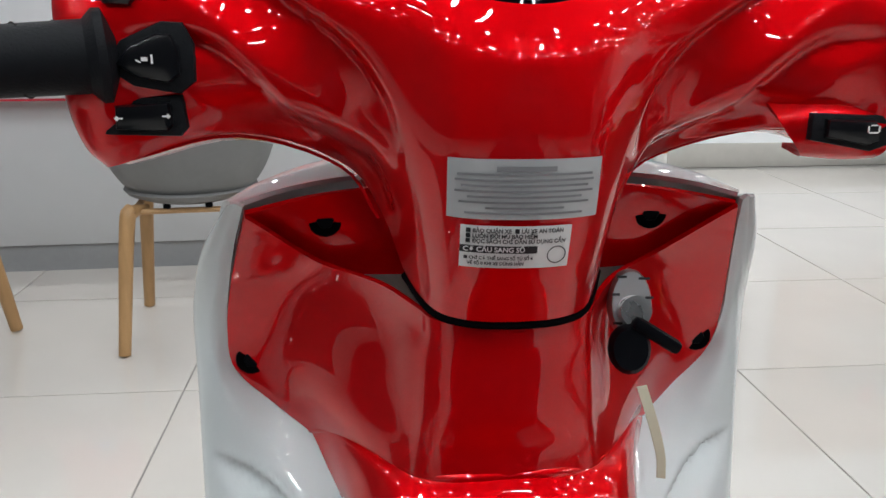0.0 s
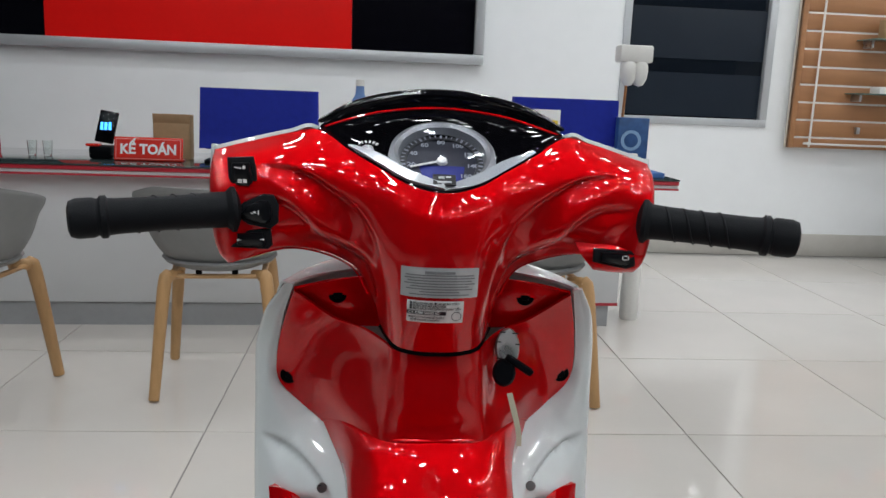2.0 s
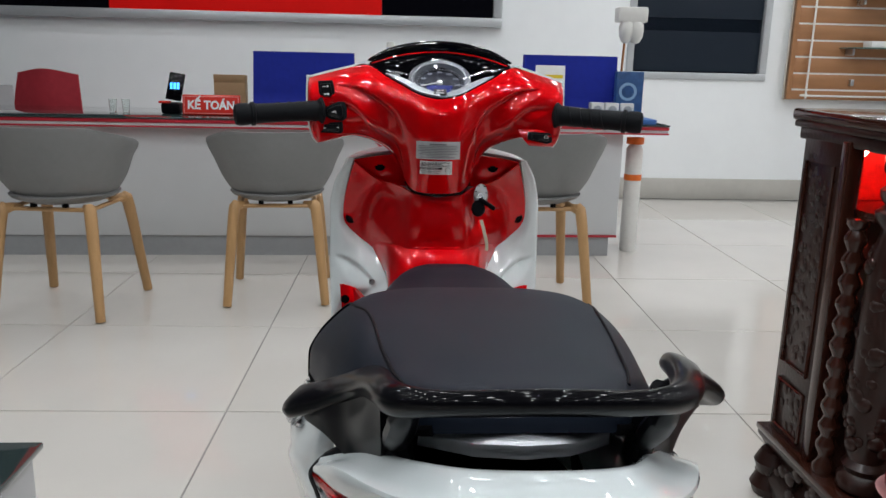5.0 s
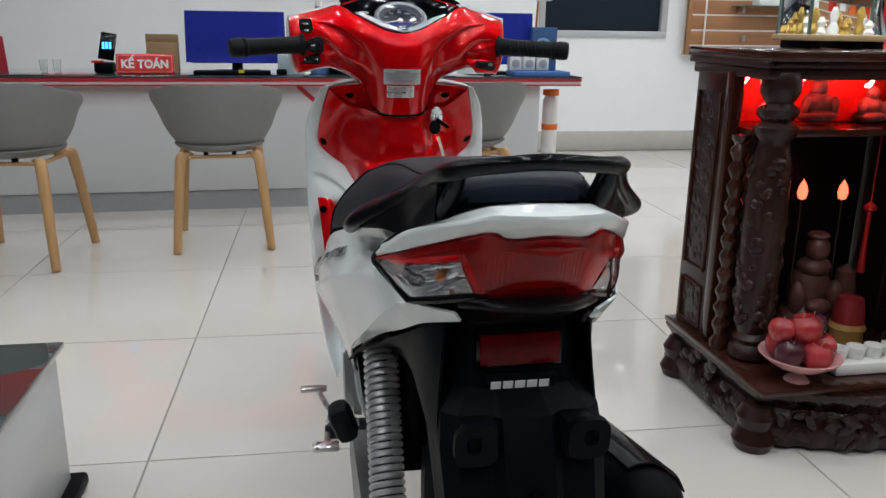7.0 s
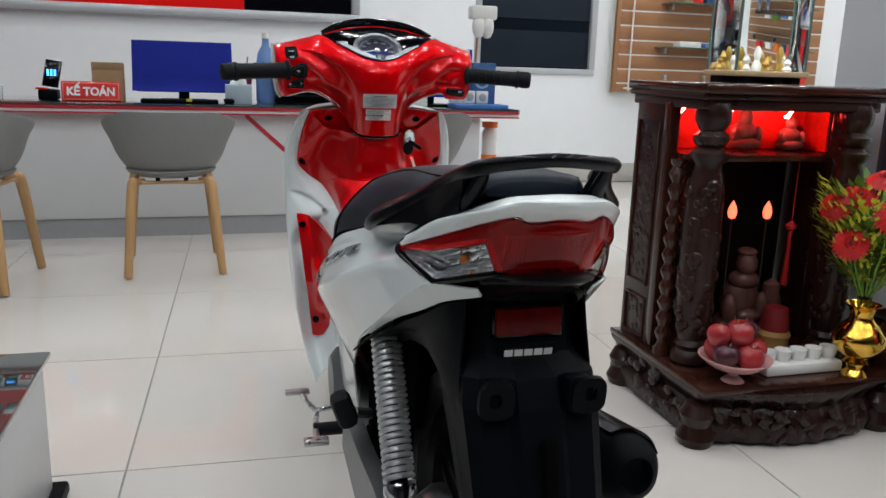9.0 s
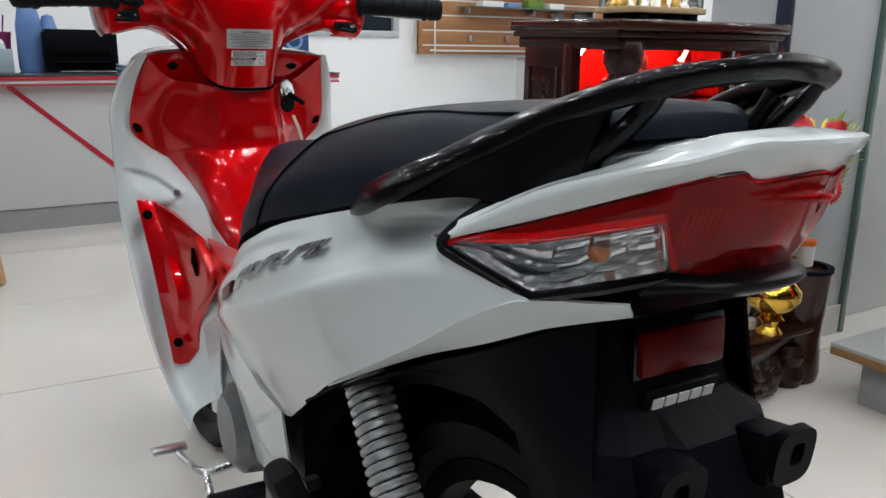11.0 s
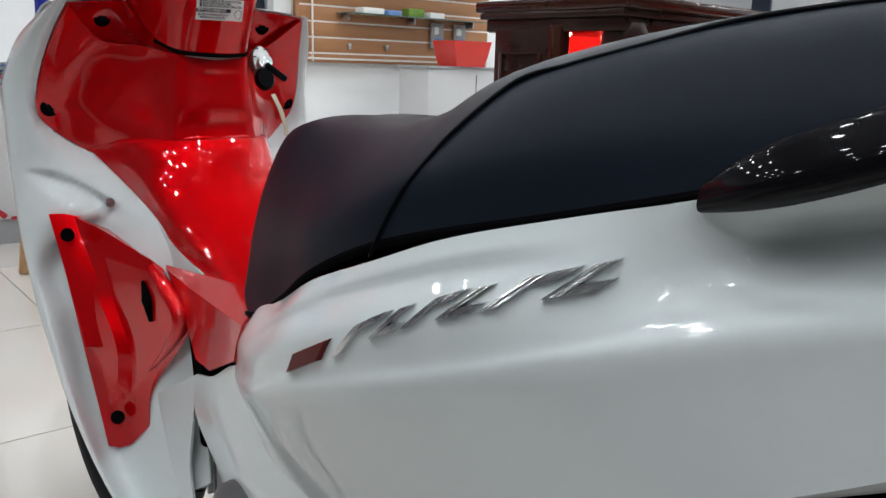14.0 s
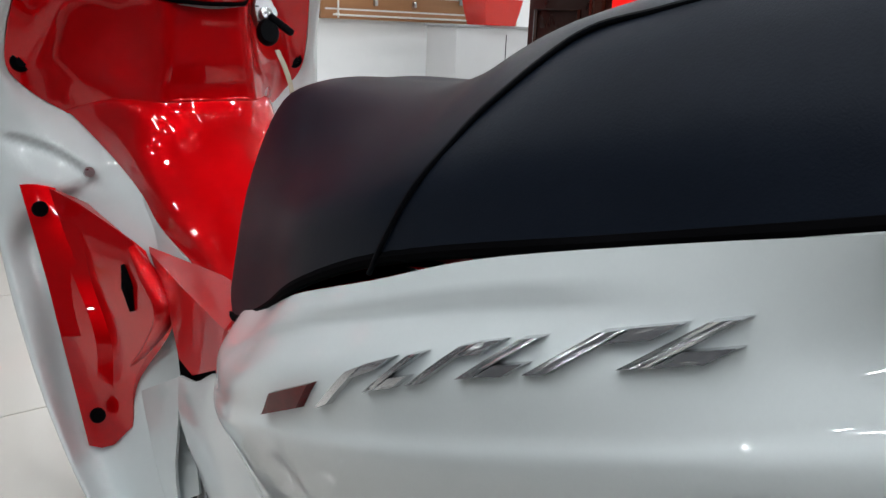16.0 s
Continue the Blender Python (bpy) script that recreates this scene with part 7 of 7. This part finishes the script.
# glass case with ornaments on the shrine
gc = thing("ornament_case", pose(1.175, .70, .989), "glass case of small gold ornaments on a wooden base", "display case")
part("base", box_bm((0, 0, .028), (.25, .16, .016), .003), mat("pale_wood_base", (.50, .36, .20), .4, vary=.2), gc)
for x in (-.09, .03, .09):
    part("foot", box_bm((x, 0, .010), (.03, .14, .02), .003), "black", gc)
o = part("case", box_bm((0, 0, .158), (.23, .14, .244), .002), "clear_case", gc, "clear glass case")
o.visible_shadow = False
for x0, y0 in ((-.115, -.07), (.115, -.07), (-.115, .07), (.115, .07)):
    part("post", box_bm((x0, y0, .158), (.006, .006, .244)), "glass_edge", gc)
o_rng = random.Random(3)
for k in range(14):
    x, y, h = o_rng.uniform(-.09, .09), o_rng.uniform(-.045, .045), o_rng.uniform(.03, .075)
    part("ornament", lathe(bmesh.new(), [(.0005, 0), (.014, 0), (.016, h * .2), (.008, h * .45), (.013, h * .7), (.005, h), (.0005, h)], 10, Matrix.Translation((x, y, .037))), "gold_ornament" if k % 4 else "porcelain", gc)

# grey column, glass partition and display platform
cl = thing("column_clad", pose(0, 0, 0), "grey clad column with a white side", "column", kind="structure")
part("cladding", box_bm((1.817, .735, ZC / 2), (.404, .30, ZC - .002), .003), "grey_board", cl)
part("white_side", box_bm((2.52, .79, ZC / 2), (.94, .24, ZC - .002), .003), "desk_white", cl)
part("glass_edge", box_bm((2.034, .62, ZC / 2), (.022, .10, ZC - .004), .002), "glass_edge", cl, "dark edge of a glass sheet")
part("dark_post", box_bm((1.606, .610, ZC / 2), (.016, .05, ZC - .004), .003), mat("blue_black_post", (.02, .03, .05), .3), cl)
part("skirting", box_bm((1.817, .580, .05), (.404, .008, .10)), "skirting", cl)
pf = thing("display_platform", pose(1.495, .265, 0), "low display platform with a glass top and brown edge", "platform")
part("deck", box_bm((1.0, -1.6, .163), (2.0, 3.2, .012), .002), "deck", pf, "glass deck")
part("edge", box_bm((1.0, -1.6, .146), (2.0, 3.2, .022), .003), "platform_wood", pf, "brown wooden edge")
part("body", box_bm((1.03, -1.63, .067), (1.94, 3.14, .134), .003), "desk_grey", pf)


def parked_bike(m):
    b2 = thing("parked_motorbike", m, "black and red motorbike standing on the platform", "motorbike")
    def tyre(y, r):
        mm = Matrix.Translation((0, y, r)) @ pose(0, 0, 0, 0, 90, 0)
        t = part("tyre", lathe(bmesh.new(), [(r - .075, -.03), (r - .05, -.042), (r - .015, -.042), (r, 0), (r - .015, .042), (r - .05, .042), (r - .075, .03)], 48, mm), "rubber", b2)
        part("rim", lathe(bmesh.new(), [(r - .1, -.02), (r - .076, -.032), (r - .072, 0), (r - .076, .032), (r - .1, .02)], 40, mm), "black_gloss", t)
        part("disc", lathe(bmesh.new(), [(.05, .03), (.10, .03), (.10, .034), (.05, .034)], 30, mm), "steel", t)
        part("hub", lathe(bmesh.new(), [(.012, -.05), (.045, -.04), (.045, .04), (.012, .05)], 20, mm), "alloy", t)
        for k in range(5):
            a = 2 * math.pi * k / 5 + .2
            part("spoke", sweep(bmesh.new(), [(0, y + .04 * math.cos(a), r + .04 * math.sin(a)), (0, y + (r - .09) * math.cos(a + .2), r + (r - .09) * math.sin(a + .2))], [.016, .012], 8, 3), "black_gloss", t)
    tyre(0, .27)
    tyre(1.25, .27)
    part("engine", box_bm((0, .30, .34), (.24, .50, .24), .05), "black", b2)
    part("muffler", lathe(bmesh.new(), [(.0005, 0), (.045, .02), (.055, .1), (.055, .36), (.03, .4), (.0005, .4)], 22, Matrix.Translation((.16, .28, .30)) @ Vector((.1, -1, .22)).to_track_quat("Z", "Y").to_matrix().to_4x4()), "black", b2)
    part("side_body", sheet(patch(mirrored([[(0, -.30, .80), (.08, -.28, .78), (.12, -.22, .70)], [(0, -.05, .82), (.12, -.05, .78), (.17, -.05, .64)], [(0, .25, .80), (.13, .25, .76), (.19, .25, .58)], [(0, .50, .74), (.12, .50, .70), (.17, .50, .52)]]), 4, 4), .004), "red", b2, "dark red side body")
    part("seat", box_bm((0, .10, .83), (.24, .72, .09), .04), "seat", b2)
    part("front_shield", sheet(patch(mirrored([[(0, .95, .95), (.10, .93, .95), (.17, .88, .93)], [(0, 1.08, .70), (.14, 1.04, .70), (.22, .95, .68)], [(0, 1.0, .42), (.12, .97, .42), (.18, .90, .40)]]), 5, 5), .004), "red", b2)
    part("floor_board", box_bm((0, .72, .34), (.30, .40, .05), .015), "black", b2)
    part("handlebar", sweep(bmesh.new(), [(-.34, .86, 1.03), (-.15, .93, 1.04), (0, .95, 1.03), (.15, .93, 1.04), (.34, .86, 1.03)], .018, 10, 5), "black", b2)
    part("fork", sweep(bmesh.new(), [(0, .98, .95), (.06, 1.12, .6), (.06, 1.25, .27)], .02, 8, 4), "alloy", b2)
    part("tail_lamp", box_bm((0, -.31, .75), (.16, .04, .06), .015), "red_lens", b2)
    part("mudguard", sheet(patch(mirrored([[(0, -.26, .50), (.05, -.25, .49)], [(0, -.12, .585), (.055, -.12, .575)], [(0, .08, .60), (.055, .08, .59)]]), 3, 4), .004), "black", b2)


parked_bike(pose(2.02, .02, .169, 0, 0, 197))

# ---- floor tiles ----
tile_data = tile_mesh()
for i in range(-6, 11):
    for j in range(-10, 7):
        ob = new("tile", tile_data)
        ob.parent = floor
        ob.location = (0.187 + (i + .5) * TILE, 0.535 + (j - .5) * TILE, 0)
